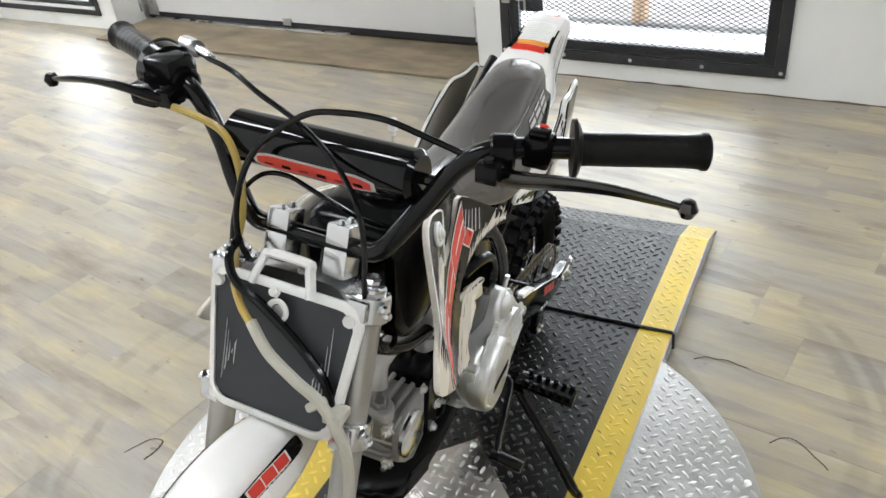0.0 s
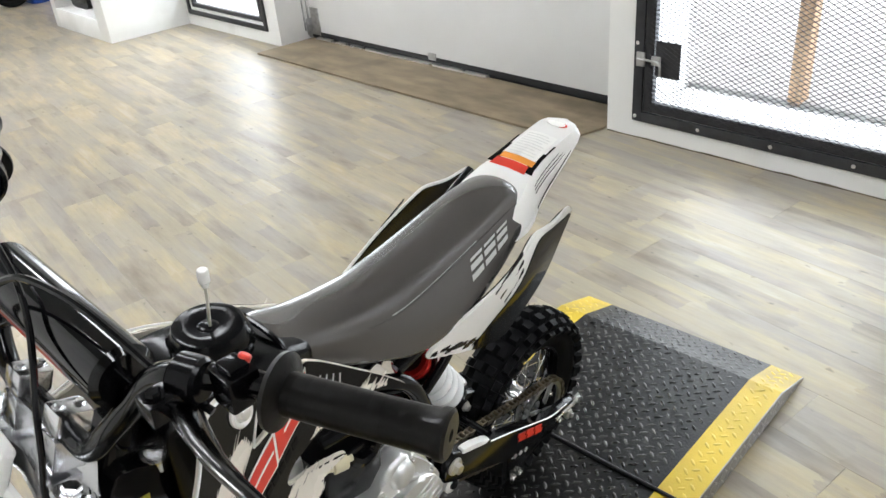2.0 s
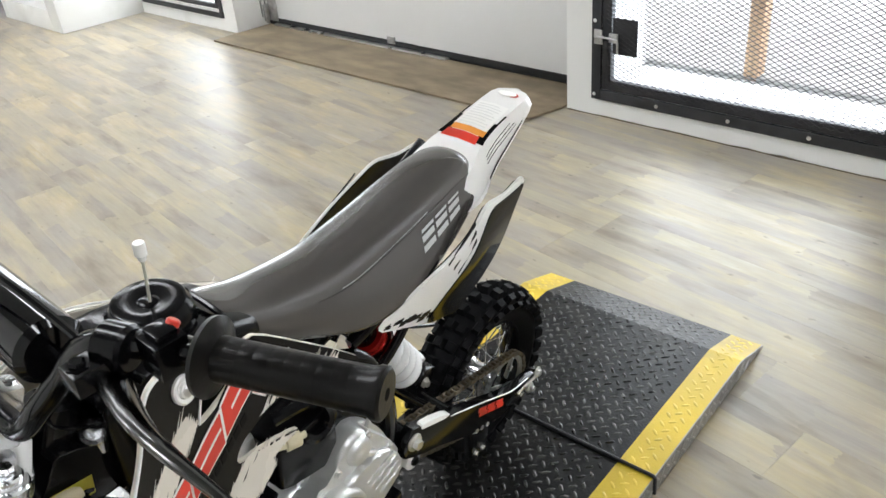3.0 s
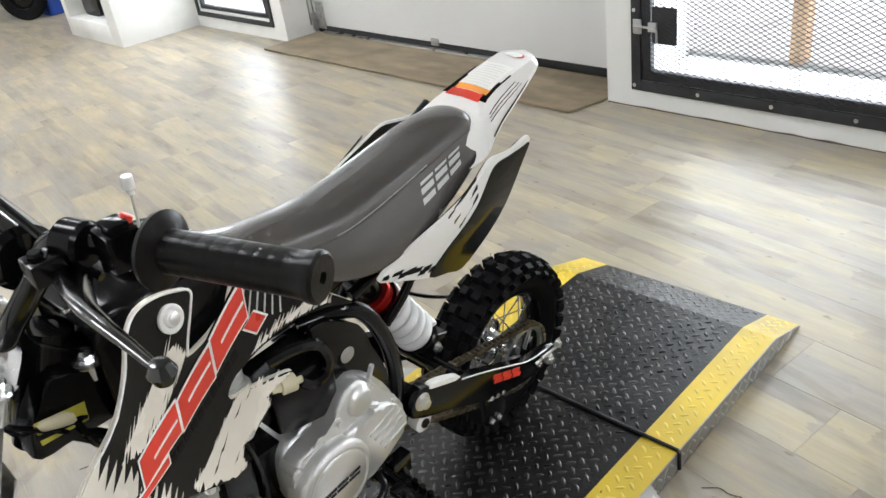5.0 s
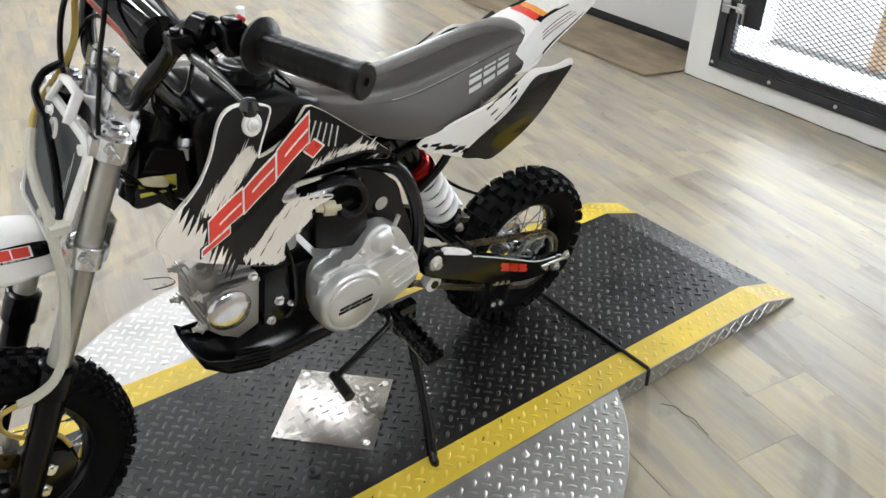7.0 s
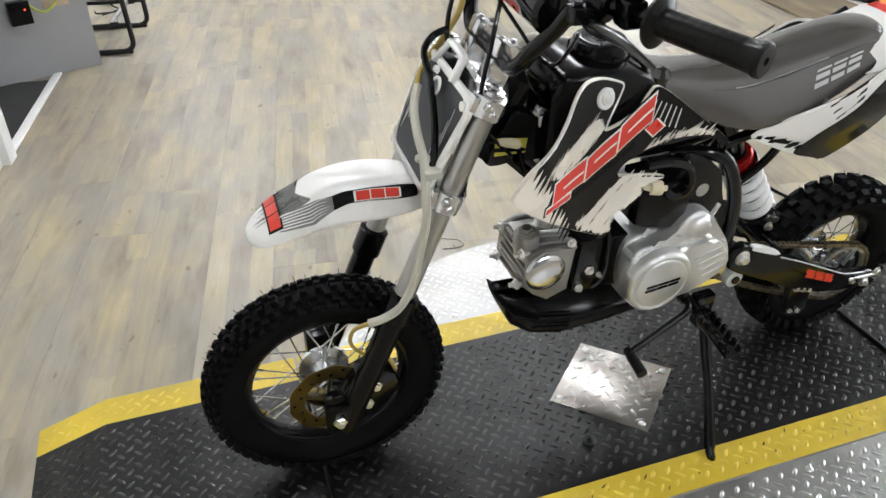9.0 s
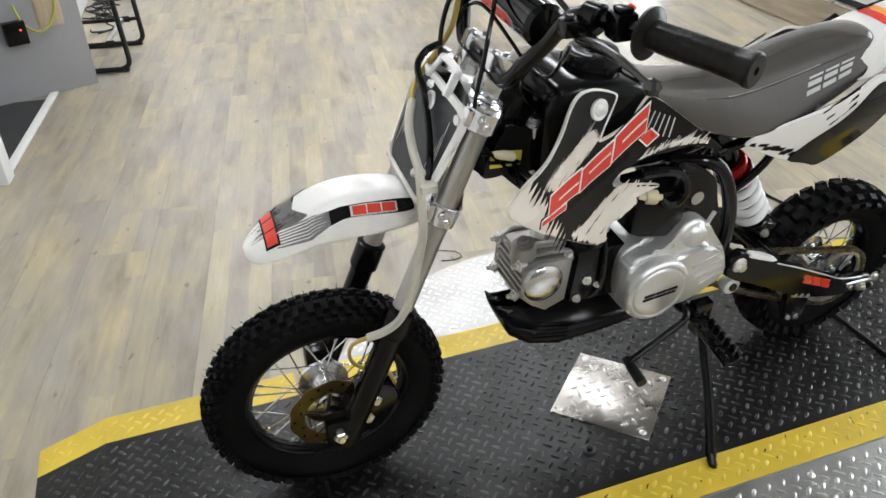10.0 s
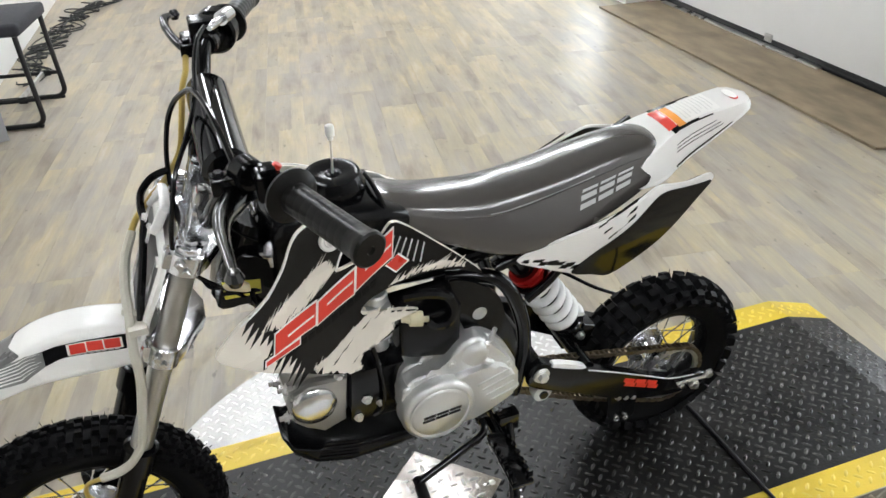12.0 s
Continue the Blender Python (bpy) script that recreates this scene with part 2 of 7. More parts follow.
def box(bm, x0, x1, y0, y1, z0, z1, bevel=0.0, m=None, seg=2):
    r = bmesh.ops.create_cube(bm, size=1)
    vs = r["verts"]
    for v in vs:
        v.co = Vector((x0 + (v.co.x + .5) * (x1 - x0), y0 + (v.co.y + .5) * (y1 - y0), z0 + (v.co.z + .5) * (z1 - z0)))
    es = list({e for v in vs for e in v.link_edges})
    if bevel:
        r2 = bmesh.ops.bevel(bm, geom=es, offset=bevel, segments=seg, affect="EDGES", profile=0.6)
        vs = list({v for f in r2["faces"] for v in f.verts} | {v for v in vs if v.is_valid})
    if m:
        for v in vs:
            v.co = m @ v.co
    return vs


def spline(pts, n=6):
    """Smooth curve through points."""
    P = [Vector(p) for p in pts]
    out = []
    for i in range(len(P) - 1):
        a, b, c, d = P[max(i - 1, 0)], P[i], P[i + 1], P[min(i + 2, len(P) - 1)]
        for k in range(n):
            t = k / n
            out.append(0.5 * (2 * b + (c - a) * t + (2 * a - 5 * b + 4 * c - d) * t * t + (3 * b - a - 3 * c + d) * t ** 3))
    return out + [P[-1]]


def tube(bm, pts, r, n=10, caps=True, closed=False, flat=1.0):
    """Round tube along points; r a number or one for each point."""
    P = [Vector(p) for p in pts]
    R = r if hasattr(r, "__len__") else [r] * len(P)
    up = None
    rings = []
    for i, p in enumerate(P):
        a = P[i - 1] if i or closed else p
        c = P[(i + 1) % len(P)] if i < len(P) - 1 or closed else p
        d = (c - a).normalized()
        if up is None:
            up = d.orthogonal().normalized()
        up = (up - d * up.dot(d)).normalized()
        s = d.cross(up)
        rings.append([bm.verts.new(p + (up * math.cos(2 * math.pi * k / n) + s * math.sin(2 * math.pi * k / n) * flat) * R[i]) for k in range(n)])
    m = len(rings)
    for i in range(m if closed else m - 1):
        a, b = rings[i], rings[(i + 1) % m]
        for k in range(n):
            bm.faces.new((a[k], a[(k + 1) % n], b[(k + 1) % n], b[k]))
    if caps and not closed:
        bm.faces.new(rings[0][::-1])
        bm.faces.new(rings[-1])
    return rings


def axis_m(p, d):
    """Pose whose z runs along d from p."""
    return Matrix.Translation(p) @ Vector(d).to_track_quat("Z", "Y").to_matrix().to_4x4()


def lathe(bm, prof, m=None, n=32, closed=False):
    """Profile of (radius, height) turned about z."""
    m = m or Matrix.Identity(4)
    rings = []
    for r, h in prof:
        if r < 1e-6:
            rings.append([bm.verts.new(m @ Vector((0, 0, h)))])
        else:
            rings.append([bm.verts.new(m @ Vector((r * math.cos(2 * math.pi * k / n), r * math.sin(2 * math.pi * k / n), h))) for k in range(n)])
    if closed:
        rings.append(rings[0])
    for a, b in zip(rings, rings[1:]):
        for k in range(n):
            if len(a) == 1 and len(b) == 1:
                continue
            if len(a) == 1:
                bm.faces.new((a[0], b[(k + 1) % n], b[k]))
            elif len(b) == 1:
                bm.faces.new((a[k], a[(k + 1) % n], b[0]))
            else:
                bm.faces.new((a[k], a[(k + 1) % n], b[(k + 1) % n], b[k]))


def disc(bm, p, d, r, h, bevel=0.0015, n=24):
    """Short solid cylinder from p along d, with a rounded rim."""
    b = min(bevel, r * 0.4, h * 0.45)
    lathe(bm, [(0, 0), (r - b, 0), (r, b), (r, h - b), (r - b, h), (0, h)], axis_m(p, d), n)


def bolt(bm, p, d, r=0.006, h=0.005):
    """Hexagonal head with a washer."""
    lathe(bm, [(0, 0), (r * 1.5, 0), (r * 1.5, h * .25), (r * 1.02, h * .25), (r, h * .9), (r * .85, h * 1.1), (0, h * 1.1)], axis_m(p, d), 6)


def prism(bm, pts, y0, y1, bevel=0.0, m=None, seg=2):
    """Polygon of (x, z) points extruded along y."""
    a = [bm.verts.new((x, y0, z)) for x, z in pts]
    b = [bm.verts.new((x, y1, z)) for x, z in pts]
    n = len(pts)
    fs = [bm.faces.new(a), bm.faces.new(b[::-1])]
    for k in range(n):
        fs.append(bm.faces.new((a[k], b[k], b[(k + 1) % n], a[(k + 1) % n])))
    vs = a + b
    if bevel:
        es = [e for f in fs[:2] for e in f.edges]
        r = bmesh.ops.bevel(bm, geom=es, offset=bevel, segments=seg, affect="EDGES", profile=0.5)
        vs = list({v for f in r["faces"] for v in f.verts} | {v for v in vs if v.is_valid} | {v for f in fs if f.is_valid for v in f.verts})
    if m:
        for v in vs:
            v.co = m @ v.co
    return vs


def loft(bm, loops, caps=True, ring=True):
    """Skin between loops of equal length."""
    rs = [[bm.verts.new(p) for p in lp] for lp in loops]
    n = len(rs[0])
    for a, b in zip(rs, rs[1:]):
        for k in range(n if ring else n - 1):
            bm.faces.new((a[k], a[(k + 1) % n], b[(k + 1) % n], b[k]))
    if caps and ring:
        bm.faces.new(rs[0][::-1])
        bm.faces.new(rs[-1])


def smooth_outline(pts, n=4):
    P = [Vector((x, 0, z)) for x, z in pts]
    out = []
    m = len(P)
    for i in range(m):
        a, c, d, e = P[i - 1], P[i], P[(i + 1) % m], P[(i + 2) % m]
        for k in range(n):
            t = k / n
            q = 0.5 * (2 * c + (d - a) * t + (2 * a - 5 * c + 4 * d - e) * t * t + (3 * c - a - 3 * d + e) * t ** 3)
            out.append((q.x, q.z))
    return out


def solid(ob, t, offset=-1.0):
    md = ob.modifiers.new("thickness", "SOLIDIFY")
    md.thickness, md.offset = t, offset
    return ob


def pieces(name, places, d, prof, parent, label="", n=12, material=None):
    """Alike turned pieces, each an object of its own on one mesh."""
    first_ = None
    for p in places:
        if first_ is None:
            b = bm_new()
            lathe(b, prof, None, n)
            first_ = part(name, b, material or M_SCREW, parent, label)
            first_.matrix_local = axis_m(p, d)
        else:
            tagged(share(name, first_, parent, axis_m(p, d)), label)


# ---------------------------------------------------------------- structure
bm = bm_new()
box(bm, -6, 8, -12, 8, -0.2, -0.004)
floor = single("floor", bm, M_SLAB, "dark screed under the vinyl planks", "floor", kind="structure")


def wall_box(name, n0, n1, s0, s1, z0, z1, material=None, label="white painted plasterboard wall", bevel=0.0):
    b = bm_new()
    box(b, n0, n1, s0, s1, z0, z1, bevel)
    return single(name, b, material or M_WALL, label, "wall", WALL, kind="structure")


H = 3.0
GS0, GS1, GZ0, GZ1 = 0.135, 1.403, 0.08, 2.1       # guarded opening
WS0, WS1, WZ0, WZ1 = -3.80, -2.73, 0.085, 2.0      # smaller guarded window
wall_box("wall_gate_pier", -0.36, 0, 0.0, GS0 + 0.07, 0, H)
wall_box("wall_gate_sill", -0.36, 0, GS0 + 0.07, GS1 - 0.07, 0, GZ0 + 0.06)
wall_box("wall_gate_head", -0.36, 0, GS0 + 0.07, GS1 - 0.07, GZ1, H)
wall_box("wall_gate_end", -0.36, 0, GS1 - 0.07, 6.5, 0, H)
wall_box("wall_garage_head", -0.36, 0, -2.60, 0.0, 2.25, H)
wall_box("wall_window_pier", -0.36, 0, WS1 - 0.05, -2.60, 0, H)
wall_box("wall_window_sill", -0.36, 0, WS0 + 0.05, WS1 - 0.05, 0, WZ0 + 0.05)
wall_box("wall_window_head", -0.36, 0, WS0 + 0.05, WS1 - 0.05, WZ1, H)
wall_box("wall_window_end", -0.36, 0, -11.5, WS0 + 0.05, 0, H)
# plain unseen walls added to close the room; the grey two dim reflections
wall_box("wall_north", -0.36, 9.5, -11.7, -11.5, 0, H)
wall_box("wall_south", -0.36, 9.5, 6.5, 6.7, 0, H, M_WALLGREY, "unseen added wall, grey to dim reflections")
wall_box("wall_east", 9.3, 9.5, -11.5, 6.5, 0, H, M_WALLGREY, "unseen added wall, grey to dim reflections")
b_ = bm_new()
box(b_, -0.36, 9.5, -11.7, 6.7, H, H + 0.1)
single("ceiling", b_, M_CEIL, "plain grey ceiling", "ceiling", WALL, kind="structure")

# grimy caulk along the foot of the gate wall
M_GRIME = mat("grimy_caulk", (0.10, 0.078, 0.05), 0.8, vary=0.5, scale=14, bump=0.4, bump_scale=90, dirt_or_reflection=(0.035, 0.028, 0.02))
rg_ = random.Random(12)
b_ = bm_new()
rows_ = []
for k in range(91):
    w_, h_ = 0.004 + 0.006 * rg_.random() ** 2, 0.003 + 0.005 * rg_.random() ** 2
    y_ = 0.004 + 0.07 * k
    rows_.append([(0.0, y_, 0.0), (w_, y_, 0.0005), (w_ * 0.5, y_, h_ * 0.4), (0.0008, y_, h_)])
loft(b_, rows_)
single("trim", b_, M_GRIME, "grimy caulk line along the wall foot", "trim", WALL, kind="structure")
# sectional garage door
door = thing("door_1", "closed white sectional garage door with steel hinges", "garage door", wall_place(-0.25, -1.40), kind="structure")
SEC = [(0.045, 0.535), (0.539, 1.03), (1.034, 1.53), (1.534, 2.03), (2.034, 2.30)]
for z0, z1 in SEC:
    b = bm_new()
    box(b, -0.045, 0, -1.185, 1.372, z0, z1, 0.004)
    part("panel", b, M_DOORW, door)
b = bm_new()
tube(b, [(-0.02, -1.185, 0.022), (-0.02, 1.37, 0.022)], 0.024, 12)
box(b, -0.03, 0.004, -1.185, 1.37, 0.030, 0.052, 0.003)
part("bottom_seal", b, M_SEAL, door, "black rubber bottom seal")
# strip in bright metal that stands for light leaking under the door
b = bm_new()
box(b, 0.006, 0.040, -1.10, 0.45, 0.003, 0.022, 0.002)
part("threshold_strip", b, M_SCREW, door, "bright metal strip standing for light leaking under the door")


def hinge(s, z, flip=1):
    b = bm_new()
    prism(b, [(-0.028, 0.0), (-0.012, 0.03), (-0.010, 0.085), (0.010, 0.085), (0.012, 0.03), (0.028, 0.0), (0.012, -0.03), (0.010, -0.085), (-0.010, -0.085), (-0.012, -0.03)], 0.001, 0.005, 0.001, pose(0, s, z, 0, 0, -90))
    tube(b, [(0.010, s - 0.03, z), (0.010, s + 0.03, z)], 0.007, 10)
    for dz in (-0.065, 0.065):
        bolt(b, (0.004, s, z + dz), (1, 0, 0), 0.006, 0.004)
    part("hinge", b, M_GALV, door, "galvanised steel hinge")


for z in (0.537, 1.032, 1.532):
    for s in (-1.14, -0.02, 1.325):
        hinge(s, z)
for s, k in ((-1.13, 1), (1.30, -1)):
    b = bm_new()
    box(b, 0.001, 0.006, s - 0.045, s + 0.045, 0.03, 0.21, 0.001)
    box(b, 0.006, 0.045, s - 0.045 * k - 0.004, s - 0.045 * k + 0.004, 0.03, 0.14, 0.001)
    tube(b, [(0.03, s - 0.05 * k, 0.10), (0.03, s - 0.10 * k, 0.10)], 0.006, 8)
    for dz in (0.06, 0.12, 0.18):
        bolt(b, (0.006, s + 0.02 * k, dz), (1, 0, 0), 0.006, 0.004)
    part("bottom_bracket", b, M_GALV, door, "galvanised corner bracket")
b = bm_new()
box(b, 0.001, 0.012, -0.03, 0.03, 0.035, 0.075, 0.002)
for k in range(4):
    box(b, 0.012, 0.014, -0.024 + k * 0.013, -0.016 + k * 0.013, 0.045, 0.066)
part("bottom_fixture", b, M_GALV, door, "small galvanised fixture")
for s, k in ((-1.215, 1), (1.388, -1)):
    b = bm_new()
    for x0, x1, a0, a1 in ((0.012, 0.050, 0, 0.004), (0.012, 0.016, 0, 0.028), (0.046, 0.050, 0, 0.028)):
        box(b, x0, x1, min(s + k * a0, s + k * a1), max(s + k * a0, s + k * a1), 0.06, 2.25)
    part("track", b, M_GALV, door, "galvanised roller track")
    b = bm_new()
    box(b, -0.02, 0.02, s - 0.03, s + 0.03, 0.012, 0.09, 0.003)
    bolt(b, (0.02, s, 0.06), (1, 0, 0), 0.008, 0.006)
    part("track_bracket", b, M_GALV, door)

b = bm_new()
prism(b, [(-0.235, -2.56), (0.20, -2.585), (0.205, -0.06), (0.02, -0.012), (-0.235, -0.012)], -0.012, 0.0, 0.002)
single("plywood_threshold", b, M_PLY, "brown plywood board laid before the garage door", "floor board", WALL @ pose(0, 0, 0) @ Matrix(((1, 0, 0, 0), (0, 0, 1, 0), (0, -1, 0, 0.002), (0, 0, 0, 1))), kind="structure")


def expanded_mesh(b, s0, s1, z0, z1, pw, ph, t, n=0.0):
    """Diamond lattice of flat strands."""
    cols, rows = int((s1 - s0) / pw), int((z1 - z0) / ph)
    pw, ph = (s1 - s0) / cols, (z1 - z0) / rows
    vs, fs = [], []

    def strand(a, c):
        d = Vector((0, c[0] - a[0], c[1] - a[1])).normalized()
        q = Vector((0, -d.z, d.y)) * t
        i = len(vs)
        for p in (a, c):
            for x in (-t * 0.9, t * 0.9):
                for sg in (-1, 1):
                    vs.append((n + x, p[0] + sg * q.y, p[1] + sg * q.z))
        for f in ((0, 1, 5, 4), (2, 3, 7, 6), (0, 2, 6, 4), (1, 3, 7, 5)):
            fs.append(tuple(i + k for k in f))
    for i in range(cols):
        for j in range(rows):
            x, z = s0 + i * pw, z0 + j * ph
            c = (x + pw / 2, z + ph / 2)
            strand((x, z + ph / 2), (x + pw / 2, z + ph))
            strand((x + pw / 2, z + ph), (x + pw, z + ph / 2))
            strand((x, z + ph / 2), (x + pw / 2, z))
            strand((x + pw / 2, z), (x + pw, z + ph / 2))
    me = bpy.data.meshes.new("mesh_infill")
    me.from_pydata(vs, [], fs)
    me.materials.append(M_MESH)
    return me


def steel_rect(b, s0, s1, z0, z1, w, n0, n1, bev=0.002):
    box(b, n0, n1, s0, s0 + w, z0, z1, bev)
    box(b, n0, n1, s1 - w, s1, z0, z1, bev)
    box(b, n0, n1, s0 + w, s1 - w, z0, z0 + w, bev)
    box(b, n0, n1, s0 + w, s1 - w, z1 - w, z1, bev)


gate = thing("window_1", "opening guarded by black steel frame with expanded metal mesh", "security gate", WALL, kind="structure")
b = bm_new()
steel_rect(b, GS0, GS1, GZ0, GZ1 + 0.03, 0.045, 0.001, 0.012)
part("outer_frame", b, M_GATE, gate, "black painted flat steel frame")
b = bm_new()
steel_rect(b, GS0 + 0.047, GS1 - 0.047, GZ0 + 0.047, GZ1 - 0.02, 0.045, -0.022, 0.006)
part("leaf_frame", b, M_GATE, gate, "black painted gate leaf")
o = new("mesh_infill", expanded_mesh(None, GS0 + 0.07, GS1 - 0.07, GZ0 + 0.065, GZ1 - 0.04, 0.0345, 0.0185, 0.00130, 0.010))
o.parent = gate
pieces("bolt", [(0.012, s, GZ0 + 0.022) for s in (0.150, 0.451, 0.760, 1.07, 1.385)] + [(0.012, s, z) for z in (0.42, 0.80, 1.2) for s in (0.150, 1.388)], (1, 0, 0), [(0, 0.004), (0.004, 0.0037), (0.008, 0.0015), (0.0085, 0)], gate, "zinc plated dome bolt")
b = bm_new()
box(b, 0.006, 0.009, 0.235, 0.350, 0.290, 0.440, 0.001)
part("latch_plate", b, M_GATE, gate, "black sheet steel latch guard")
b = bm_new()
box(b, 0.012, 0.020, 0.150, 0.190, 0.325, 0.385, 0.002)
box(b, 0.009, 0.020, 0.222, 0.262, 0.338, 0.376, 0.002)
tube(b, spline([(0.024, 0.155, 0.357), (0.024, 0.225, 0.357), (0.026, 0.262, 0.352), (0.026, 0.268, 0.335), (0.026, 0.268, 0.295)], 4), 0.005, 10)
part("slide_bolt", b, M_GALV, gate, "galvanised slide bolt latch")
# recess behind the gate
b = bm_new()
box(b, -0.36, -0.025, GS0 + 0.072, GS1 - 0.072, GZ0 + 0.061, GZ0 + 0.066)
part("sill", b, M_TRIM, gate, "white window sill")
b = bm_new()
box(b, -0.40, -0.33, 0.655, 0.715, GZ0 + 0.06, GZ1, 0.003)
part("mullion", b, M_POST, gate, "pine mullion post")
b = bm_new()
box(b, -0.40, -0.33, GS0 + 0.07, GS1 - 0.07, GZ0 + 0.02, GZ0 + 0.085, 0.003)
part("bottom_rail", b, M_CONC, gate, "grey bottom rail")

win = thing("window_2", "low window behind a black steel security frame", "window", WALL, kind="structure")
b = bm_new()
steel_rect(b, WS0, WS1, WZ0, WZ1 + 0.03, 0.032, 0.001, 0.014)
part("outer_frame", b, M_GATE, win, "dark grey steel frame")
b = bm_new()
steel_rect(b, WS0 + 0.055, WS1 - 0.06, WZ0 + 0.055, WZ1, 0.028, -0.03, 0.0)
part("leaf_frame", b, M_GATE, win, "dark grey steel leaf")
b = bm_new()
box(b, 0.002, 0.03, WS1 - 0.20, WS1 - 0.05, 0.565, 0.75, 0.004)
part("lock_box", b, M_GATE, win, "dark grey lock box")
b = bm_new()
box(b, -0.36, -0.32, WS0 + 0.05, WS1 - 0.05, WZ0 + 0.05, WZ0 + 0.10, 0.002)
box(b, -0.36, -0.32, -3.30, -3.26, WZ0 + 0.10, WZ1, 0.002)
part("sash", b, M_TRIM, win, "white sash")

b = bm_new()
box(b, -3.2, -3.15, -9, 6, -0.5, 4)
single("backdrop", b, M_OUT, "overexposed daylight outside", "backdrop", WALL, kind="structure")
b = bm_new()
box(b, -3.15, -0.36, -9, 6, -0.06, 0.06)
single("pavement", b, M_CONC, "pale sunlit concrete outside", "pavement", WALL, kind="structure")

# white built-in shelf unit beside the window
cab = thing("shelf_unit", "white painted open shelf unit built against the wall", "shelf unit", wall_place(0, -4.35))
for nm, args in (("side_panel", (0, 0.63, 0.345, 0.51)), ("side_panel", (0, 0.63, -0.51, -0.43))):
    b = bm_new()
    box(b, *args, 0, 2.2, 0.003)
    part(nm, b, M_WALL, cab)
b = bm_new()
box(b, 0.02, 0.63, -0.43, 0.345, 0, 0.15, 0.003)
part("plinth", b, M_WALL, cab)
b = bm_new()
box(b, 0, 0.02, -0.43, 0.345, 0, 2.2)
part("back", b, M_WALL, cab)
for z in (0.47, 0.85, 1.3, 1.75, 2.18):
    b = bm_new()
    box(b, 0.02, 0.60, -0.43, 0.345, z - 0.02, z, 0.002)
    part("shelf", b, M_WALL, cab)

PARTITION = pose(1.80, -2.69, 0, 0, 0, 20)          # local x along the partition, local y out of its face
# partition, doorway and far wall on the other side of the room
EAST = pose(2.156, -1.514, 0, 0, 0, -7.6)             # local y runs along the doorway wall
b = bm_new()
box(b, -0.02, 0.12, -0.16, 4.2, 0, H, 0.002)
single("wall_doorway", b, M_WALL, "white painted wall beside the doorway", "wall", EAST, kind="structure")
b = bm_new()
box(b, -0.05, 0.14, -0.24, -0.16, 0, 2.1, 0.004)
single("door_casing", b, M_TRIM, "white gloss door casing", "trim", EAST, kind="structure")
# unseen header, added to keep lamp light out of the back room
b = bm_new()
box(b, 0.0, 0.12, -1.30, -0.16, 2.05, H)
single("wall_doorway_head", b, M_WALL, "unseen wall over the doorway, added for shade", "wall", EAST, kind="structure")
b = bm_new()
box(b, 0.004, 2.5, -1.04, 1.5, 0.001, 0.004)
single("floor_back_room", b, M_GREYBOARD, "dark floor of the room behind the doorway", "floor", EAST, kind="structure")
b = bm_new()
box(b, -0.035, 0.0, -1.12, -0.24, 0, 0.010, 0.003)
single("threshold_trim", b, M_TRIM, "pale threshold strip on the floor", "trim", EAST, kind="structure")
b = bm_new()
box(b, 0, 2.4, -0.095, 0, 0, H, 0.002)
single("wall_partition", b, M_PARTITION, "white partition beside the doorway, shade put into its colour", "wall", PARTITION, kind="structure")
b = bm_new()
box(b, 0.0, 0.12, -8.6, 0.0, 0, H, 0.002)
single("wall_far", b, M_WALL, "white painted wall", "wall", pose(2.017, -2.72, 0, 0, 0, -4.2), kind="structure")
b = bm_new()
box(b, 2.5, 2.6, -1.3, 0.3, 0, H)
single("wall_back_room", b, M_WALL, "plain wall behind the doorway", "wall", EAST, kind="structure")

# ceiling lights
TUBES = [(-0.6, -8.0), (1.1, -8.0), (-0.6, -6.0), (1.1, -5.8), (-0.6, -4.2), (1.1, -3.4), (-0.6, -2.5), (1.1, -1.0), (-0.6, 2.6), (1.1, 2.6), (-0.6, 4.1), (1.1, 4.1)]
for x, y in TUBES:
    t = thing("ceiling_light", "white fluorescent batten on the ceiling", "ceiling light", pose(x, y, H), group="ceiling lights")
    b = bm_new()
    box(b, -0.16, 0.16, -0.62, 0.62, -0.05, 0, 0.006)
    part("housing", b, M_TRIM, t)
    b = bm_new()
    box(b, -0.13, 0.13, -0.60, 0.60, -0.065, -0.050, 0.006)
    part("diffuser", b, M_TUBE, t)


# ---------------------------------------------------------------- display turntable
Y0, Y1, YS = -0.192, 0.454, 0.081                   # deck edges and stripe width
CX, CY, RD = 0.652, 0.130, 0.640                    # centre and radius of the disc


def lug_mesh(name, cells, z_of, material, size=0.0120, base=45):
    """Raised lozenges of checker plate, joined: (x, y, quarter turn) cells on a surface of height z_of."""
    vs, fs = [], []
    for x, y, q in cells:
        a = radians(base if q else base - 90)
        c, s = math.cos(a), math.sin(a)
        i = len(vs)
        for u, v, h in ((-size, 0, 0), (-size * .45, -.0037, 0), (size * .45, -.0037, 0), (size, 0, 0), (size * .45, .0037, 0), (-size * .45, .0037, 0), (-size * .5, 0, .0023), (size * .5, 0, .0023)):
            px, py = x + u * c - v * s, y + u * s + v * c
            vs.append((px, py, z_of(px, py) + h + 0.0001))
        fs += [tuple(i + k for k in f) for f in ((0, 1, 6), (1, 2, 7, 6), (2, 3, 7), (3, 4, 7), (4, 5, 6, 7), (5, 0, 6))]
    me = bpy.data.meshes.new(name)
    me.from_pydata(vs, [], fs)
    me.materials.append(material)
    me.polygons.foreach_set("use_smooth", [True] * len(me.polygons))
    return me


